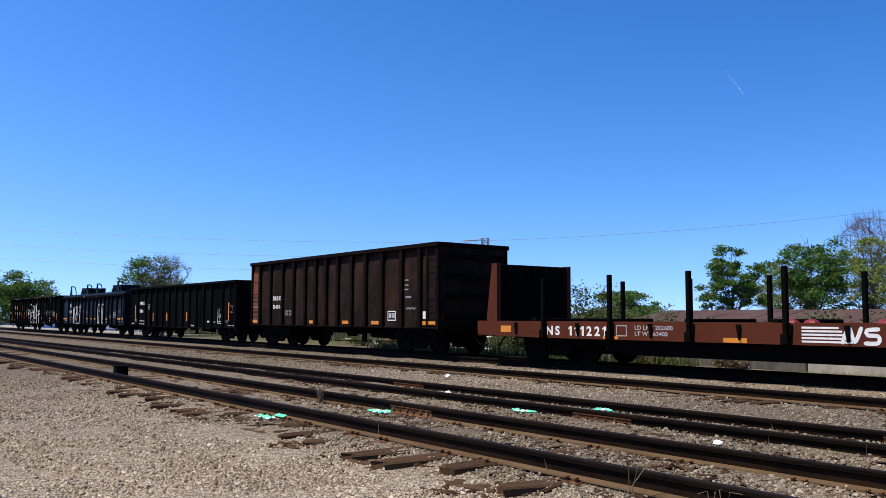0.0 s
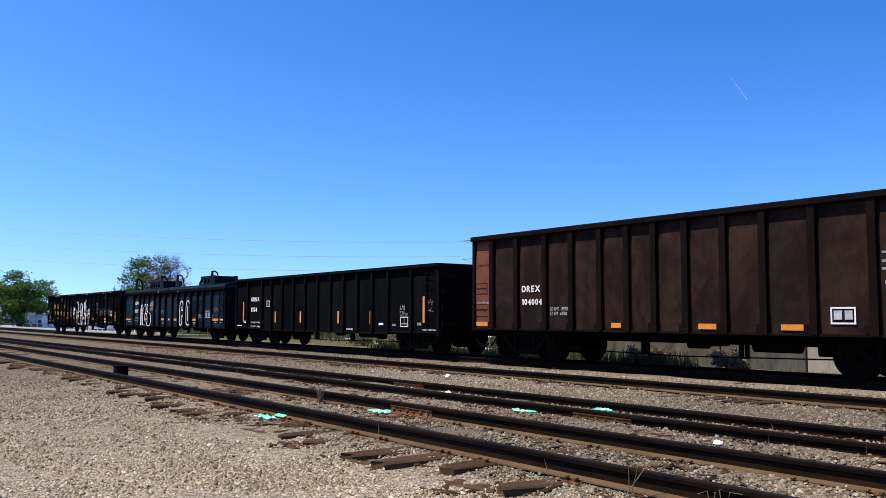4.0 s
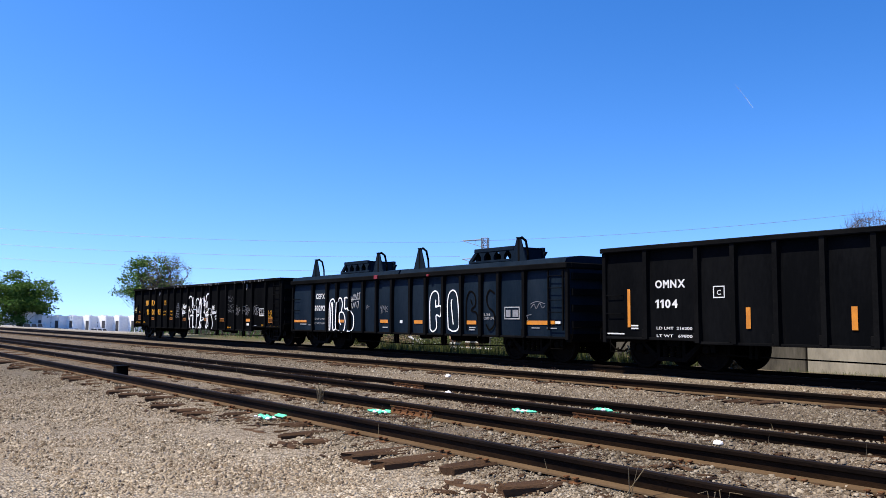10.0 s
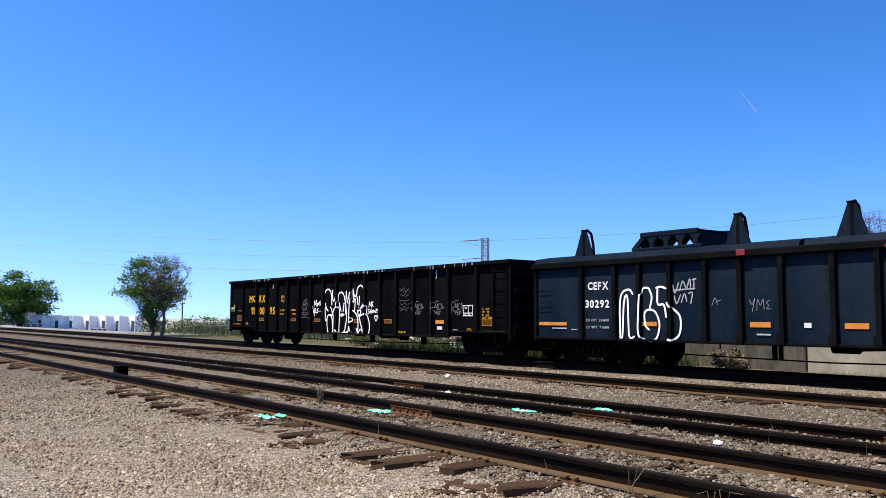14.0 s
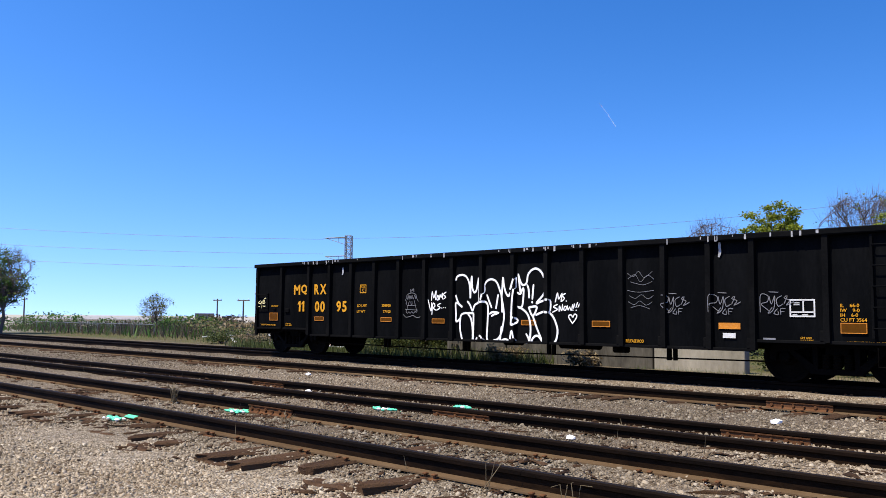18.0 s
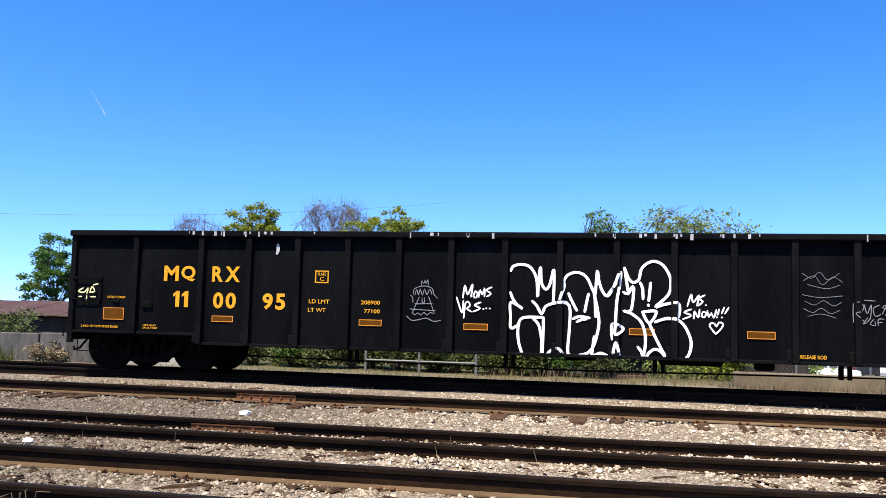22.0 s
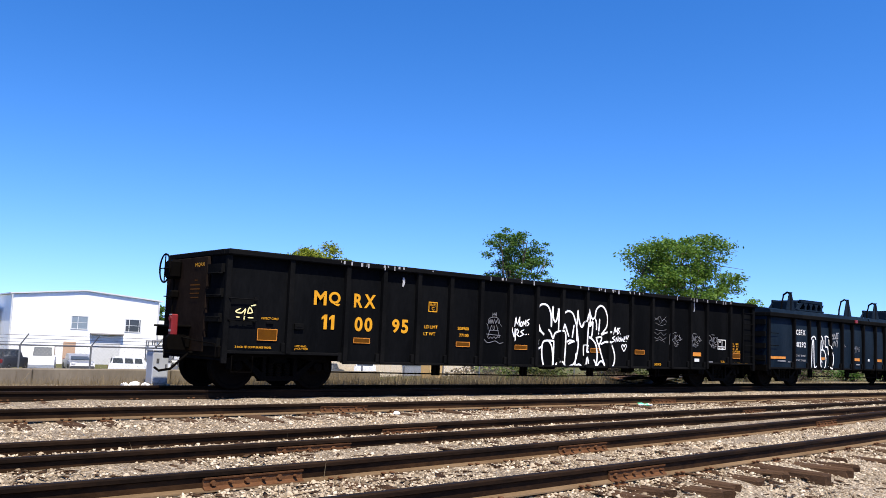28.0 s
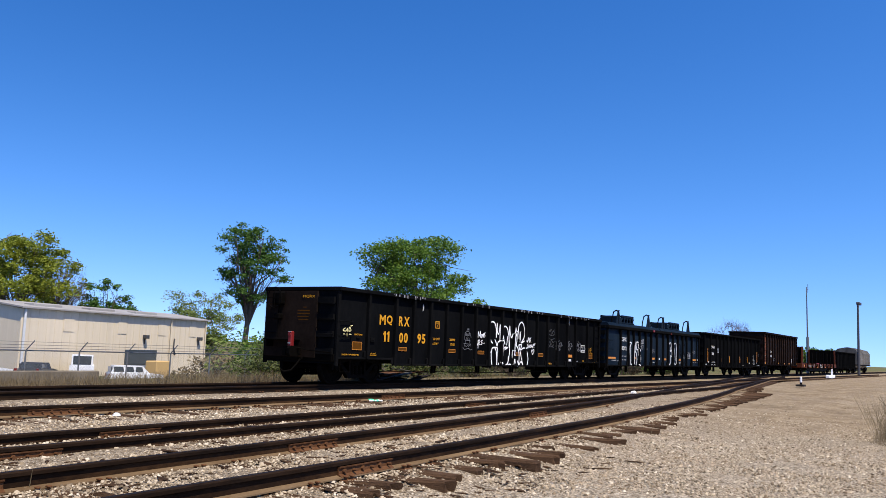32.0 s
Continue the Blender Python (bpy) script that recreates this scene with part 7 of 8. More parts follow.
# utility cabinet and white stones
cab = thing("utility_cabinet", "pale grey steel utility cabinet by the kerb wall", "cabinet", pose(7.78, 18.75, gz(7.78, 18.75)))
part("cabinet_body", Geo().soft(-0.18, 0.18, -0.17, 0.17, 0.05, 0.76, 0.012), M_CABINET, cab)
part("cabinet_lid", Geo().soft(-0.20, 0.20, -0.19, 0.19, 0.76, 0.80, 0.01), M_CABINET, cab)
part("cabinet_door", Geo().soft(-0.16, 0.16, -0.182, -0.17, 0.09, 0.72, 0.004), M_CABINET, cab)
part("door_handle", Geo().soft(0.10, 0.13, -0.20, -0.182, 0.38, 0.48, 0.005), M_VENT, cab)
part("cabinet_base", Geo().soft(-0.24, 0.24, -0.2, 0.2, -0.05, 0.05, 0.01), M_CONC2, cab)
part("label_plate", Geo().box(-0.10, -0.04, -0.188, -0.183, 0.5, 0.60), M_VENT, cab)
def stone(x, y, z, r, seed, m=M_STONEWHITE, label="white stone lying on the gravel"):
    g, rs = Geo(), random.Random(seed)
    g.lathe([(-0.4 * r, 0.4 * r), (-0.1 * r, r), (0.35 * r, 0.85 * r), (0.6 * r, 0.3 * r)], 8, (0, 0, 0), "z")
    g.v = [(a * rs.uniform(0.75, 1.3), b * rs.uniform(0.75, 1.2), c * rs.uniform(0.8, 1.2)) for a, b, c in g.v]
    ob = new("stone", g.mesh("stone", m))
    ob.matrix_basis = pose(x, y, z, 0, 0, rs.uniform(0, 360))
    return tagged(ob, label, "stone", group="white stones")


for i, (x, y, r) in enumerate([(7.25, 18.6, 0.13), (7.45, 18.5, 0.10), (7.05, 18.65, 0.09), (-11.29, 8.40, 0.05), (-9.34, 7.85, 0.055), (-4.56, 10.3, 0.07), (9.07, 11.75, 0.06), (26.6, 9.6, 0.10), (3.1, 3.6, 0.045), (2.45, 4.55, 0.05), (-5.3, 7.2, 0.05), (-15.2, 11.3, 0.07)]):
    stone(x, y, gz(x, y) + r * 0.25, r, 300 + i)

# paint marks, loose timbers, a black box and dead stalks by the near tracks
for x, k, w in ((-10.05, 0, 0.32), (-9.71, 1, 0.24), (-8.38, 2, 0.34), (-7.88, 3, 0.26), (16.1, 4, 0.22)):
    y = rail_y(k, x)
    mark = thing("paint_mark", "bright green spray-paint mark across a rail foot", "paint mark", pose(x, y, 0), group="green paint marks")
    part("rail_paint", Geo().prism_x([(-0.071, -0.150), (-0.070, -0.140), (-0.018, -0.122), (-0.014, -0.122), (-0.068, -0.146)], -w * 0.4, w * 0.4), M_GREEN, mark)
    rs = random.Random(int(x * 10))
    for i in range(26):
        sx, sy = rs.gauss(0, w * 0.35), -0.16 - abs(rs.gauss(0, 0.07))
        r = rs.uniform(0.018, 0.04)
        part("painted_stone", Geo().lathe([(-0.3 * r, 0.6 * r), (0.2 * r, r), (0.7 * r, 0.4 * r)], 6, (sx, sy, gz(x, y - 0.2) + 0.03), "z"), M_GREEN if rs.random() < 0.75 else M_STONEWHITE, mark)
for i, (x, y, w, a) in enumerate([(-5.43, 4.30, 0.55, 4), (-4.78, 4.10, 0.7, -8), (-6.74, 4.25, 0.6, 6), (-8.23, 4.15, 0.5, -4), (-3.6, 3.9, 0.6, 10), (-9.4, 4.3, 0.5, 2)]):
    lt = thing("loose_timber", "dark split end of an old tie in the gravel", "timber", pose(x, y, gz(x, y) + 0.02, 0, 4, 90 + a * 2), group="loose timbers")
    part("timber_piece", TIES[i % 5], None, lt, at=Matrix.Scale(w / 2.6, 4, (0, 1, 0)))
jb = thing("junction_box", "small black box beside the near rail", "box", pose(-18.5, 5.35, -0.16))
part("box_body", Geo().soft(-0.13, 0.13, -0.12, 0.12, 0.0, 0.22, 0.02), M_UNDER, jb)
part("box_lid", Geo().soft(-0.15, 0.15, -0.14, 0.14, 0.22, 0.25, 0.01), M_UNDER, jb)
for (x, y, h, n, sd) in ((-11.4, 6.15, 0.30, 26, 1), (-4.2, 4.72, 0.30, 3, 2), (-7.9, 5.6, 0.22, 8, 3), (-3.4, 4.6, 0.26, 4, 4), (1.2, 4.3, 0.2, 5, 5)):
    rs = random.Random(sd)
    wd = thing("dead_weed", "tuft of dry straw-coloured weed stalks", "weed", pose(x, y, -0.16), group="dead weeds")
    g = Geo()
    for i in range(n):
        a, b = rs.uniform(-0.6, 0.6) * h, rs.uniform(-0.4, 0.4) * h
        g.tube([(rs.uniform(-0.05, 0.05), rs.uniform(-0.05, 0.05), -0.02), (a * 0.5, b * 0.5, h * 0.7), (a, b, h * rs.uniform(0.6, 1.0))], 0.004, 4, 0.002)
    part("stalk", g, M_DRYGRASS, wd)

# ---- buildings across the lot ----
def gable_building(label, m, length, depth, base, eave, ridge, wall, trim, ridge_along=True):
    """Local x along the front, y going back, z up; the front faces -y."""
    b = thing("industrial_building", label, "building", m)
    part("front_wall", Geo().soft(0, length, 0, 0.25, base, eave, 0.01) if ridge_along else Geo().prism([(0, base), (length, base), (length, eave), (length * 0.47, ridge), (0, eave)], 0, 0.25), wall, b)
    part("back_wall", Geo().soft(0, length, depth - 0.25, depth, base, eave, 0.01), wall, b)
    for x in (0.0, length - 0.25):
        pr = [(0.26, base), (depth - 0.26, base), (depth - 0.26, eave), (depth / 2, ridge if ridge_along else eave), (0.26, eave)]
        part("end_wall", Geo().prism_x(pr, x, x + 0.25), wall, b)
    t = 0.12
    if ridge_along:
        for y0, y1 in ((-0.35, depth / 2), (depth + 0.35, depth / 2)):
            part("roof_slope", Geo().add([(-0.3, y0, eave), (length + 0.3, y0, eave), (length + 0.3, y1, ridge), (-0.3, y1, ridge), (-0.3, y0, eave + t), (length + 0.3, y0, eave + t), (length + 0.3, y1, ridge + t), (-0.3, y1, ridge + t)],
                                         [(0, 1, 2, 3), (4, 5, 6, 7), (0, 1, 5, 4), (1, 2, 6, 5), (2, 3, 7, 6), (3, 0, 4, 7)]), trim, b)
    else:
        for x0, x1 in ((-0.3, length * 0.47), (length + 0.3, length * 0.47)):
            part("roof_slope", Geo().add([(x0, -0.2, eave), (x1, -0.2, ridge), (x1, depth, ridge), (x0, depth, eave), (x0, -0.2, eave + t), (x1, -0.2, ridge + t), (x1, depth, ridge + t), (x0, depth, eave + t)],
                                         [(0, 1, 2, 3), (4, 5, 6, 7), (0, 1, 5, 4), (1, 2, 6, 5), (2, 3, 7, 6), (3, 0, 4, 7)]), trim, b)
    n = int(length / 0.9)
    for i in range(1, n):
        part("siding_seam", Geo().soft(length * i / n - 0.02, length * i / n + 0.02, -0.025, 0.0, base, eave, 0.004), wall, b)
    return b


def window_in(b, x0, x1, z0, z1, glass=M_BLUEGLASS):
    w = part("window", Geo().soft(x0 - 0.08, x1 + 0.08, -0.05, 0.0, z0 - 0.08, z0, 0.008).soft(x0 - 0.08, x1 + 0.08, -0.05, 0.0, z1, z1 + 0.08, 0.008).soft(x0 - 0.08, x0, -0.05, 0.0, z0, z1, 0.008).soft(x1, x1 + 0.08, -0.05, 0.0, z0, z1, 0.008), M_LID, b)
    part("pane", Geo().box(x0, x1, -0.02, -0.005, z0, z1), glass, w)
    part("glazing_bar", Geo().soft(x0, x1, -0.035, -0.02, (z0 + z1) / 2 - 0.02, (z0 + z1) / 2 + 0.02, 0.004), M_LID, w)
    return w


LOT = -2.5
white_hall = gable_building("white metal-sided hall with a low gable", pose(21.7, 86.0, 0, 0, 0, -4.5), 13.4, 24, LOT, 3.8, 4.45, M_WALLWHITE, M_LID, False)
window_in(white_hall, 5.2, 6.6, 0.85, 2.0)
window_in(white_hall, 10.2, 11.6, 0.75, 1.9, M_GLASS)
part("canopy", Geo().soft(6.9, 10.0, -0.5, 0.0, 0.35, 0.5, 0.02), M_ROOF, white_hall)
part("loading_door", Geo().soft(7.1, 9.8, -0.06, 0.0, LOT, 0.3, 0.01), M_LID, white_hall)
part("door", Geo().soft(4.6, 5.7, -0.06, 0.0, LOT, -0.4, 0.01), M_DOOR, white_hall, "tan steel door")
for x in (-0.1, 13.3):
    part("downpipe", Geo().tube([(x, -0.12, LOT), (x, -0.12, 3.75)], 0.07, 7), M_LID, white_hall)
wing = gable_building("low white wing beside the hall", pose(13.5, 92.0, 0, 0, 0, -4.5), 8.0, 12, LOT, 2.4, 2.9, M_WALLWHITE, M_LID)
window_in(wing, 2.0, 3.2, 0.2, 1.4)

annex = gable_building("low cream annex beside the white hall", pose(35.9, 87.0, 0, 0, 0, -4.5), 4.6, 9, LOT, 1.5, 1.9, M_WALLWHITE, M_LID)
beige = gable_building("long beige metal-sided workshop with a flat-pitched roof", pose(39.7, 63.6, 0, 0, 0, 14.4), 25.4, 8.2, LOT, 2.94, 3.5, M_WALLBEIGE, M_ROOF)
part("downpipe", Geo().tube([(0.25, -0.12, LOT), (0.25, -0.12, 2.9)], 0.11, 7), M_LID, beige, "white downpipe")
part("downpipe", Geo().tube([(19.2, -0.12, LOT), (19.2, -0.12, 2.9)], 0.07, 7), M_WALLBEIGE, beige)
part("downpipe", Geo().tube([(25.2, -0.12, LOT), (25.2, -0.12, 2.9)], 0.07, 7), M_WALLBEIGE, beige)
for x0 in (4.6, 11.4, 17.3, 22.4):
    part("wall_panel", Geo().soft(x0, x0 + 1.2, -0.04, 0.0, 1.25, 2.35, 0.01), M_WALLBEIGE, beige)
for x0 in (15.2, 24.0):
    lf = part("wall_lamp", Geo().soft(x0 - 0.2, x0 + 0.25, -0.45, 0.0, 0.9, 1.25, 0.03), M_VENT, beige)
    part("lamp_arm", Geo().tube([(x0, -0.1, 0.9), (x0, -0.1, 0.4)], 0.06, 6), M_VENT, lf)
part("dark_opening", Geo().soft(12.6, 17.2, -0.1, 0.0, -1.5, -0.15, 0.02), M_GLASS, beige, "dark shutter opening")
part("sliding_door", Geo().soft(12.7, 17.1, -0.07, 0.0, LOT, -1.52, 0.02), M_CARSILVER, beige)
for x0 in (2.0, 8.6, 14.8):
    part("roof_skylight", Geo().soft(x0, x0 + 3.2, 0.8, 1.8, 3.15, 3.42, 0.03), M_ROOF, beige)
for y0 in (2.6, 5.8):
    part("gable_window", Geo().box(-0.03, 0.0, y0 + 0.1, y0 + 0.85, 1.0, 2.3), M_VENT, beige)
part("vent_hood", Geo().prism_x([(4.2, 0.6), (5.2, 0.6), (5.0, 1.0), (4.4, 1.0)], -0.9, 0.0), M_ROOF, beige)
part("conduit", Geo().tube([(19.9, -0.08, 1.0), (19.8, -0.1, 0.2), (20.1, -0.08, -0.6)], 0.07, 6), M_VENT, beige)


def vehicle(label, m, paint, kind="suv", name="car"):
    """A parked car: body, glass house, four wheels, lights. Local x is forward."""
    c = thing(name, label, "car", m)
    if kind == "suv":
        low = [(-2.25, 0.35), (2.15, 0.35), (2.25, 0.55), (2.2, 0.95), (1.1, 1.08), (-2.25, 1.08), (-2.32, 0.6)]
        top = [(-2.15, 1.08), (1.0, 1.08), (0.45, 1.66), (-1.9, 1.70)]
    elif kind == "van":
        low = [(-2.4, 0.35), (2.3, 0.35), (2.4, 0.6), (2.3, 1.0), (1.6, 1.15), (-2.4, 1.15)]
        top = [(-2.38, 1.15), (1.5, 1.15), (0.9, 1.95), (-2.3, 2.0)]
    else:
        low = [(-2.25, 0.3), (2.2, 0.3), (2.28, 0.5), (2.15, 0.78), (1.0, 0.92), (-1.6, 0.95), (-2.28, 0.85)]
        top = [(-1.6, 0.93), (0.95, 0.92), (0.2, 1.38), (-1.0, 1.40)]
    part("body", Geo().prism(low, -0.9, 0.9), paint, c)
    part("cabin", Geo().prism(top, -0.78, 0.78), paint, c)
    xs = [p[0] for p in top]
    z0, z1 = min(p[1] for p in top) + 0.08, max(p[1] for p in top) - 0.1
    for s in (-1, 1):
        for a, b in ((0.06, 0.34), (0.37, 0.60), (0.63, 0.84)):
            x0, x1 = xs[0] + (xs[1] - xs[0]) * a, xs[0] + (xs[1] - xs[0]) * b
            part("side_window", Geo().prism([(x0, z0), (x1, z0), (x1 - 0.12, z1), (x0 + 0.02, z1)], *sorted((s * 0.78, s * 0.79))), M_GLASS, c)
    part("windscreen", Geo().add([(xs[1] - 0.02, -0.68, z0), (xs[1] - 0.02, 0.68, z0), (xs[2] + 0.1, 0.62, z1), (xs[2] + 0.1, -0.62, z1)], [(0, 1, 2, 3)]), M_GLASS, c)
    part("rear_window", Geo().box(xs[0] - 0.01 + (0.1 if kind == "car" else 0.0), xs[0] + 0.1, -0.66, 0.66, z0, z1), M_GLASS, c)
    for x in (-1.4, 1.4):
        for s in (-1, 1):
            w = part("wheel", Geo().lathe([(s * 0.74, 0.2), (s * 0.74, 0.34), (s * 0.93, 0.34), (s * 0.93, 0.22)], 16, (x, 0, 0.34)), M_TYRE, c)
            part("wheel_rim", Geo().lathe([(s * 0.90, 0.05), (s * 0.935, 0.21), (s * 0.90, 0.21)], 12, (x, 0, 0.34)), M_CARSILVER, w)
    for s in (-1, 1):
        part("headlight", Geo().soft(2.12, 2.24, s * 0.65 - 0.15, s * 0.65 + 0.15, 0.66, 0.82, 0.02), M_LID, c)
        part("tail_light", Geo().soft(-2.33, -2.24, s * 0.75 - 0.1, s * 0.75 + 0.1, 0.7, 0.98, 0.02), M_RED, c)
    part("bumper", Geo().soft(-2.36, -2.24, -0.85, 0.85, 0.4, 0.58, 0.03).soft(2.18, 2.32, -0.85, 0.85, 0.36, 0.56, 0.03), M_LID if paint is M_CARWHITE else M_VENT, c)
    return c


def lot_z(x, y):
    return gz(x, y)


for label, x, y, a, paint, kind in (("white pickup seen from behind at the workshop", 44.4, 62.2, 54, M_CARWHITE, "van"), ("dark saloon parked at the workshop", 39.4, 60.6, 40, M_CARDARK, "car"),
                                    ("dark car parked at the white hall", 17.9, 71.4, 50, M_CARDARK, "suv"), ("white pickup facing the tracks", 20.6, 71.8, -108, M_CARWHITE, "van"), ("silver car parked at the white hall", 23.2, 71.5, -100, M_CARSILVER, "car"),
                                    ("white estate car in the lot", 33.8, 58.5, 20, M_CARWHITE, "suv"), ("dark car in the lot", 30.6, 62.0, 10, M_CARDARK, "car"),
                                    ("white car in the storage lot", -138.0, 24.0, 80, M_CARWHITE, "car"), ("white car in the storage lot", -136.2, 27.6, 80, M_CARWHITE, "suv"), ("white car in the storage lot", -134.0, 32.0, 75, M_CARWHITE, "car"), ("dark car in the storage lot", -133.0, 29.6, 80, M_CARDARK, "car"), ("white car in the storage lot", -131.5, 35.2, 80, M_CARWHITE, "car")):
    vehicle(label, pose(x, y, lot_z(x, y), 0, 0, a), paint, kind)
rolling_car = vehicle("white estate car driving across the lot", pose(15.0, 67.2, -2.53, 0, 0, -8), M_CARWHITE, "suv")
rolling_car.scale = (0.86, 0.86, 0.86)
tarp = thing("covered_crate", "tan canvas-covered crate beside a parked car", "crate", pose(52.6, 63.0, lot_z(52.6, 63.0), 0, 0, 15))
part("canvas_cover", Geo().soft(-1.0, 1.0, -0.6, 0.6, 0.0, 1.5, 0.08), M_TAN, tarp)


def storage_unit(m):
    u = thing("storage_unit", "white steel-cased unit with round fittings on its side", "equipment unit", m, group="white units in the lot")
    part("casing", Geo().soft(0, 1.7, -0.95, 0.95, 0.3, 2.9, 0.05), M_BOXWHITE, u)
    part("skid", Geo().soft(0.05, 1.65, -0.9, 0.9, -0.4, 0.3, 0.02), M_VENT, u)
    part("fan_hood", Geo().lathe([(2.9, 0.5), (3.05, 0.5), (3.05, 0.35)], 14, (1.0, 0, 0), "z"), M_BOXWHITE, u)
    part("grille", Geo().box(1.7, 1.73, 0.2, 0.8, 0.6, 2.2), M_VENT, u)
    for z in (0.9, 1.4, 1.9):
        part("fitting", Geo().lathe([(1.68, 0.09), (1.75, 0.09)], 10, (0, -0.6, z), "x"), M_VENT, u)
        part("fitting", Geo().lathe([(-0.95, 0.09), (-1.01, 0.09)], 10, (0.25, 0, z), "y"), M_VENT, u)
    return u


first = storage_unit(pose(-137.8, 26.9, gz(-137, 27) + 0.25, 0, 0, -66))
for i in range(1, 8):
    copy_thing(first, pose(-137.8 + 0.52 * i, 26.9 + 2.05 * i, gz(-137 + 0.5 * i, 27 + 2 * i) + 0.25, 0, 0, -66 + 4 * (i % 3)))
dark_unit = thing("dark_container", "dark slatted container at the end of the white units", "container", pose(-133.2, 43.6, gz(-133, 43.6), 0, 0, 75))
part("container_body", Geo().soft(-1.0, 1.0, -1.2, 1.2, 0, 2.4, 0.03), M_VENT, dark_unit)
for i in range(8):
    part("slat", Geo().soft(-1.06, -1.0, -1.1 + i * 0.3, -0.9 + i * 0.3, 0.1, 2.3, 0.01), M_STEEL, dark_unit)

# ---- poles, tower, wires, signs ----
def lattice_tower(x, y, top):
    t = thing("lattice_tower", "grey steel lattice power tower with arms to one side", "power tower", pose(x, y, gz(x, y), 0, 0, 36))
    H0 = top - gz(x, y)

    def half(z):
        return 1.5 + (0.45 - 1.5) * min(1, z / (H0 * 0.62))
    legs = [(1, 1), (1, -1), (-1, -1), (-1, 1)]
    levels = [0, 0.16, 0.30, 0.42, 0.53, 0.62, 0.70, 0.78, 0.86, 0.93, 1.0]
    for a, b in legs:
        part("tower_leg", Geo().tube([(a * half(q * H0), b * half(q * H0), q * H0) for q in levels], 0.07, 5), M_STEEL, t)
    for q0, q1 in zip(levels, levels[1:]):
        for (a, b), (c, d) in zip(legs, legs[1:] + legs[:1]):
            h0, h1 = half(q0 * H0), half(q1 * H0)
            part("tower_brace", Geo().tube([(a * h0, b * h0, q0 * H0), (c * h1, d * h1, q1 * H0)], 0.035, 4), M_STEEL, t)
            part("tower_brace", Geo().tube([(c * h0, d * h0, q0 * H0), (a * h1, b * h1, q1 * H0)], 0.035, 4), M_STEEL, t)
            part("tower_strut", Geo().tube([(a * h1, b * h1, q1 * H0), (c * h1, d * h1, q1 * H0)], 0.035, 4), M_STEEL, t)
    for q, reach in ((0.985, 3.6), (0.80, 3.6), (0.66, 3.8)):
        g = Geo()
        for b in (-0.45, 0.45):
            g.tube([(-0.45, b, q * H0), (-reach, 0, q * H0 - 0.1)], 0.05, 4).tube([(-0.45, b, q * H0 - 1.1), (-reach, 0, q * H0 - 0.1)], 0.04, 4)
        g.tube([(-1.6, 0.3, q * H0), (-1.6, 0, q * H0 - 0.75)], 0.03, 4)
        part("tower_arm", g, M_STEEL, t)
    return t


lattice_tower(-101.0, 82.0, 13.1)


def utility_pole(x, y, h, arms, label="creosoted timber utility pole with crossarms", r=0.16):
    p = thing("utility_pole", label, "utility pole", pose(x, y, gz(x, y)), group="utility poles")
    part("pole", Geo().tube([(0, 0, -0.3), (0, 0, h)], r, 9, r * 0.7), M_POLE, p)
    for z, w in arms:
        part("crossarm", Geo().soft(-w, w, -0.06, 0.06, z - 0.06, z + 0.06, 0.01), M_POLE, p)
        for q in (-0.9, 0.9):
            part("insulator", Geo().lathe([(z + 0.06, 0.04), (z + 0.2, 0.06), (z + 0.25, 0.02)], 7, (q * w, 0, 0), "z"), M_LID, p)
    return p


utility_pole(-91.8, 60.6, 6.6, [(5.6, 1.0)])
utility_pole(-92.9, 59.0, 4.9, [(4.8, 1.3)], r=0.12)
utility_pole(-104.0, 62.0, 5.2, [(5.0, 1.0)], r=0.12)
utility_pole(-140.0, 50.0, 5.5, [(5.2, 1.2)], r=0.14)
utility_pole(-93.0, 90.0, 2.6 - gz(-93, 90), [(2.3 - gz(-93, 90), 1.0)], r=0.14)
utility_pole(-71.0, 60.0, 6.0 - gz(-71, 60), [], "plain grey pole on the bank", 0.11)
utility_pole(-72.1, 62.0, 4.7 - gz(-72, 62), [], "plain grey pole on the bank", 0.09)
lampmast = thing("lamp_mast", "tall dark mast with a cluster of yard floodlights", "lamp mast", pose(109.2, 13.0, gz(109, 13)))
part("mast", Geo().tube([(0, 0, 0), (0, 0, 8.3)], 0.16, 9, 0.10), M_VENT, lampmast)
for s in (-0.5, 0.5):
    part("floodlight", Geo().soft(s - 0.25, s + 0.25, -0.3, 0.1, 8.0, 8.3, 0.04), M_VENT, lampmast)
part("lamp_bracket", Geo().soft(-0.7, 0.7, -0.05, 0.05, 7.85, 7.95, 0.01), M_VENT, lampmast)
radio = thing("radio_mast", "thin grey radio mast with a small aerial", "radio mast", pose(108.6, 18.3, gz(108, 18)))
part("mast", Geo().tube([(0, 0, 0), (0, 0, 4.2)], 0.16, 8).tube([(0, 0, 4.2), (-0.5, 0, 10.0)], 0.09, 7, 0.05), M_STEEL, radio)
part("aerial", Geo().tube([(-0.5, 0, 9.7), (1.0, 0, 9.9)], 0.03, 5).tube([(0.4, 0, 9.4), (0.4, 0, 10.4)], 0.03, 5), M_STEEL, radio)
sig_mast = thing("railway_signal", "dark round-headed railway signal on a short mast", "signal", pose(104.0, 19.5, gz(104, 19.5)))
part("mast", Geo().tube([(0, 0, 0), (0, 0, 2.9)], 0.10, 8), M_STEEL, sig_mast)
part("signal_head", Geo().lathe([(-0.1, 0.55), (0.1, 0.55), (0.1, 0.2)], 18, (0, 0, 3.4), "x"), M_VENT, sig_mast)
hood_board = thing("billboard", "dark back of a roadside billboard on posts", "billboard", pose(-128.0, 74.0, gz(-128, 74), 0, 0, 40))
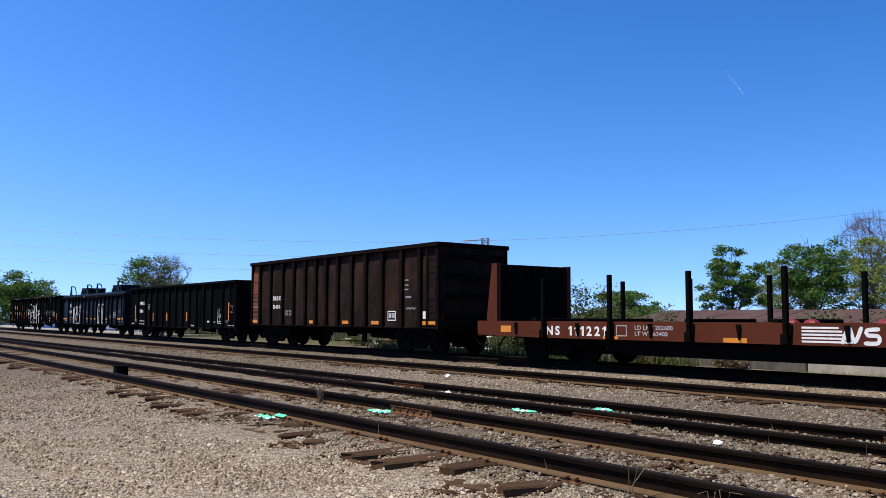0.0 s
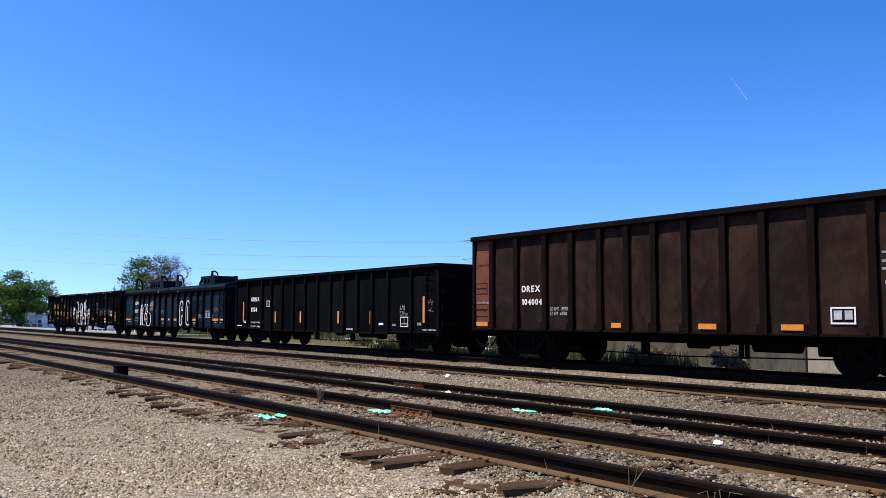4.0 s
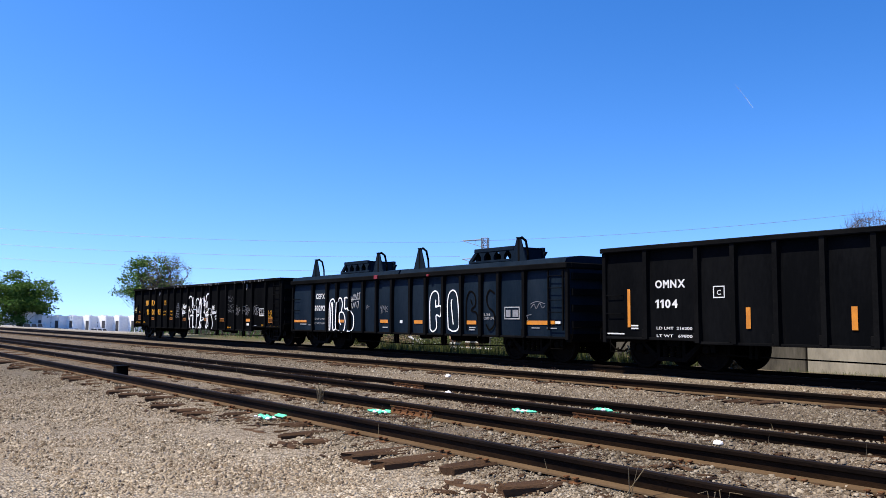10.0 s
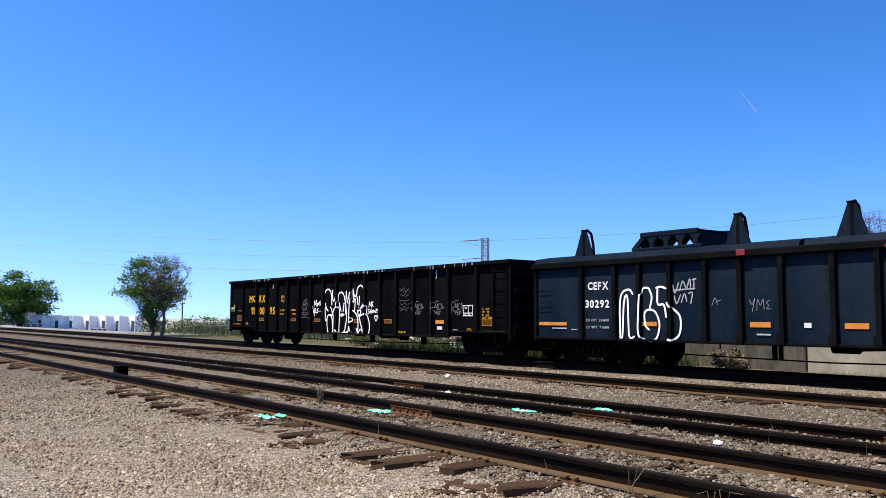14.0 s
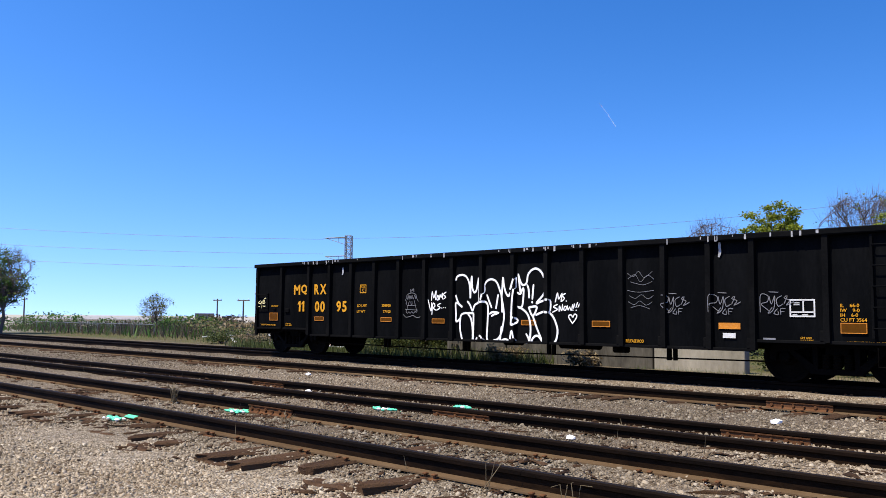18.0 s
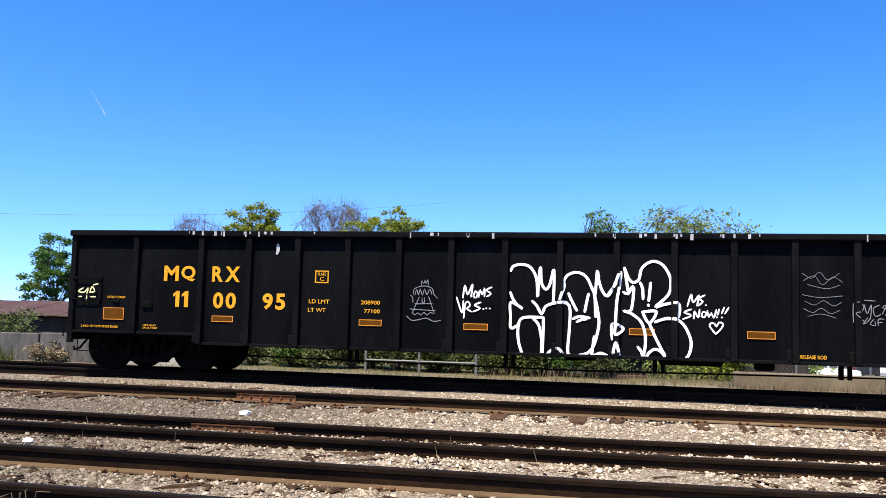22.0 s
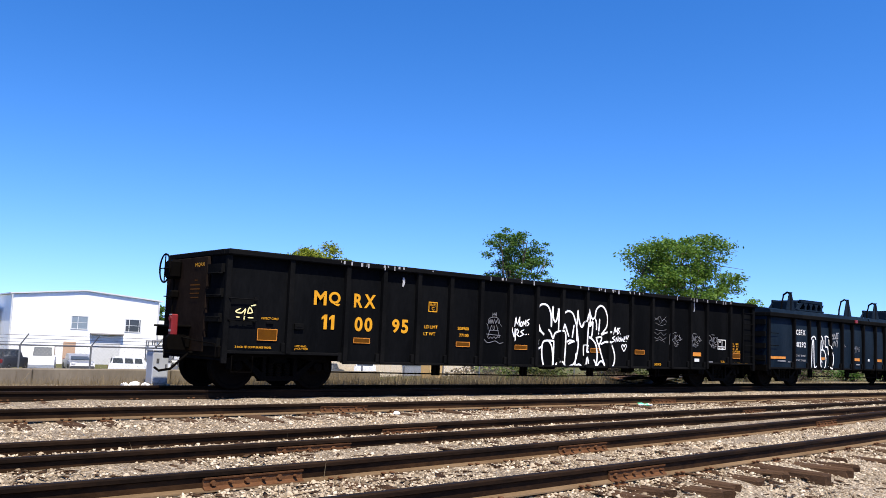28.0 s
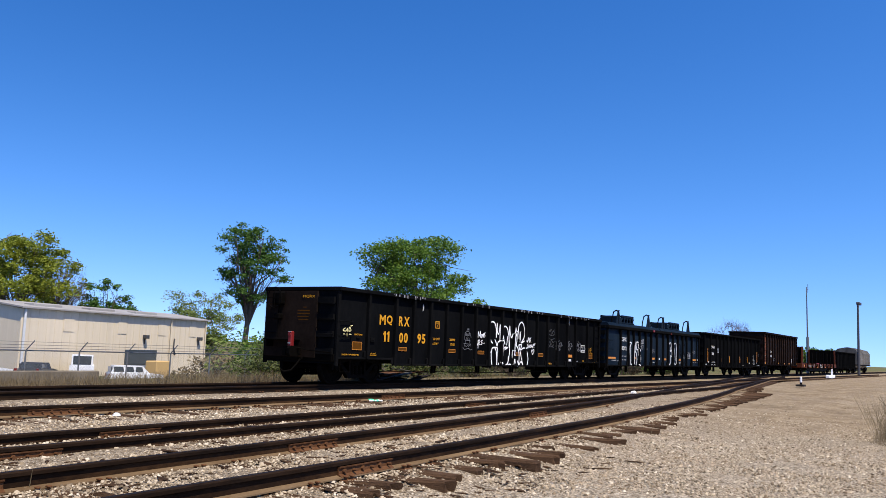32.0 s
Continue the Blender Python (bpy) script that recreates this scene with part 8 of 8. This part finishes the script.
part("board", Geo().soft(-1.6, 1.6, -0.1, 0.1, 1.6, 3.3, 0.03), M_VENT, hood_board)
for x in (-1.1, 1.1):
    part("board_post", Geo().soft(x - 0.1, x + 0.1, -0.1, 0.1, -0.2, 1.7, 0.02), M_POLE, hood_board)
far_store = gable_building("distant low grey warehouse", pose(-150.0, 52.0, 0, 0, 0, 25), 26, 14, -2.4, 0.2, 0.6, M_WALLBEIGE, M_ROOF)


def wire(label, a, b, sag):
    w = thing("power_line", label, "power line", group="overhead wires")
    pts = []
    for i in range(25):
        q = i / 24
        pts.append((a[0] + (b[0] - a[0]) * q, a[1] + (b[1] - a[1]) * q, a[2] + (b[2] - a[2]) * q - sag * 4 * q * (1 - q)))
    part("conductor", Geo().tube(pts, 0.022, 4), M_STEEL, w)
    return w


for z0, z1 in ((14.8, 12.6), (12.2, 10.4), (10.0, 8.2)):
    wire("thin dark overhead power line", (-104.2, 79.7, z1), (-168.0, 8.0, z0 + 2.2), 1.2)
wire("thin dark overhead power line", (-104.2, 79.7, 12.7), (-30.0, 150.0, 22.0), 2.0)
trail = thing("contrail", "short thin white contrail high in the blue sky", "contrail")
part("vapour", Geo().tube([(-1740, 2440, 832), (-1716, 2460, 788), (-1694, 2476, 744)], 0.08, 6, 0.36), M_BOXWHITE, trail)

# switch stand and crossing gear far to the right
stand = thing("switch_stand", "low white-topped railway switch stand on timbers", "switch stand", pose(49.0, 8.6, -0.16))
part("stand_base", Geo().soft(-0.4, 0.3, -0.2, 0.2, 0.0, 0.10, 0.02), M_DARKWOOD, stand)
part("stand_column", Geo().lathe([(0.1, 0.07), (0.2, 0.05), (0.25, 0.04)], 10, (0, 0, 0), "z"), M_UNDER, stand)
part("stand_target", Geo().soft(-0.06, 0.06, -0.05, 0.05, 0.2, 0.5, 0.02), M_BOXWHITE, stand, "white target post")
stand2 = thing("derail_marker", "white painted marker boards beside the far track", "track marker", pose(80.0, 11.6, -0.16))
part("marker_post", Geo().soft(-0.06, 0.06, -0.06, 0.06, 0.0, 0.8, 0.02), M_BOXWHITE, stand2)
part("marker_board", Geo().soft(-2.2, 0.8, -0.15, 0.15, 0.05, 0.3, 0.03), M_BOXWHITE, stand2)
for i in range(20):
    xx = 22 + i * 0.72
    lt = part("switch_tie", LONG_TIES[i % 3], None, near_track, at=pose(xx, (rail_y(0, xx) + rail_y(2, xx)) / 2 + 0.95, -0.165, 0, 0, 6))

scatter_stones("wood_debris", "dark split fragments of old ties among the stones", 5200, -18, 12, 3.9, 9.2, 0.012, 0.042, 31, focus=False, material=M_TIE, stretch=3.2, tall=0.45)

# scrub on the waste ground and stored goods behind the lot's fence
rng_s = random.Random(5)
for i in range(16):
    x, y = -112 + i * 4.4 + rng_s.uniform(-1.5, 1.5), 34 + rng_s.uniform(0, 22)
    shrub("dull wild shrub on the waste ground", x, y, gz(x, y), rng_s.uniform(0.9, 1.6), rng_s.uniform(2.0, 3.4), (M_LEAFDARK, M_BRUSH, M_BRUSH, M_LEAFDARK)[i % 4], 520, 0.15, 300 + i)


def goods_rack(label, m, seed):
    """Steel shelving loaded with grey boxes and pipes."""
    r = thing("goods_rack", label, "rack", m, group="stored goods in the lot")
    rs = random.Random(seed)
    for x in (0.0, 1.5, 3.0):
        for y in (0.0, 0.8):
            part("upright", Geo().soft(x - 0.04, x + 0.04, y - 0.04, y + 0.04, 0.0, 2.5, 0.008), M_STEEL, r)
    for z in (0.15, 0.95, 1.75):
        part("shelf", Geo().soft(-0.05, 3.05, -0.05, 0.85, z, z + 0.06, 0.008), M_STEEL, r)
        x = 0.05
        while x < 2.5:
            w, h = rs.uniform(0.3, 0.6), rs.uniform(0.25, 0.6)
            part("stored_box", Geo().soft(x, x + w, 0.1, 0.7, z + 0.062, z + 0.062 + h, 0.02), rs.choice((M_LID, M_STEEL, M_CONC, M_VENT)), r)
            x += w + rs.uniform(0.03, 0.2)
    for j in range(3):
        part("pipe", Geo().tube([(-0.1, 0.2 + 0.2 * j, 2.56), (3.2, 0.25 + 0.2 * j, 2.56)], 0.05, 8), M_STEEL, r)
    return r


for i, (x, y, a) in enumerate(((29.6, 73.6, -10), (33.2, 72.6, -12), (31.4, 76.6, -8), (34.6, 76.0, -14))):
    goods_rack("loaded grey steel storage rack behind the fence", pose(x, y, gz(x, y), 0, 0, a), 60 + i)

rng_j = random.Random(21)
for i in range(10):
    x, y = -8.9 + i * 0.86 + rng_j.uniform(-0.2, 0.2), 20.75 + rng_j.uniform(-0.15, 0.35)
    shrub("dark olive thicket behind the pipe guard rail", x, y, gz(x, y), rng_j.uniform(0.75, 1.15), rng_j.uniform(0.7, 1.0), rng_j.choice((M_SHRUB, M_SHRUB, M_LEAFDARK)), 900, 0.05, 700 + i)


# ---- the whole plan to metres ----
for ob in list(scene.collection.all_objects):
    if ob.parent is None and ob is not cam and ob is not sun:
        ob.matrix_basis = Matrix.Scale(UNIT, 4) @ ob.matrix_basis


# ---- what moves: the cars roll to the right, their wheels turn ----
def motions():
    for car, centre in TRAIN:
        walk(car, [(t, pose((centre + run(t)) * UNIT, TRACK_Y * UNIT, 0)) for t in range(0, 33)])
    step = 4 / 30
    times = [i * step for i in range(int(32 / step) + 1)]
    for w, q in WHEELSETS:
        walk(w, [(t, Matrix.Translation((q, 0, WHEEL_R)) @ Matrix.Rotation((run(t) - run(0)) / WHEEL_R, 4, "Y")) for t in times])
    lot = [(0, 15.0, 67.2, -8), (25.5, 15.0, 67.2, -8), (26.2, 17.0, 66.9, -10), (27.0, 20.8, 66.4, -14), (28.0, 25.4, 65.0, -24), (29.0, 30.0, 62.1, -32), (30.0, 34.05, 58.9, -34), (31.0, 38.6, 56.0, -31), (32.0, 43.0, 53.9, -26)]
    walk(rolling_car, [(t, pose(x * UNIT, y * UNIT, -2.53 * UNIT, 0, 0, a)) for t, x, y, a in lot])
    walk(trail, [(t, pose(1.83 * t * UNIT, 2.5 * t * UNIT, -4.5 * t * UNIT)) for t in (0, 16, 32)])


motions()
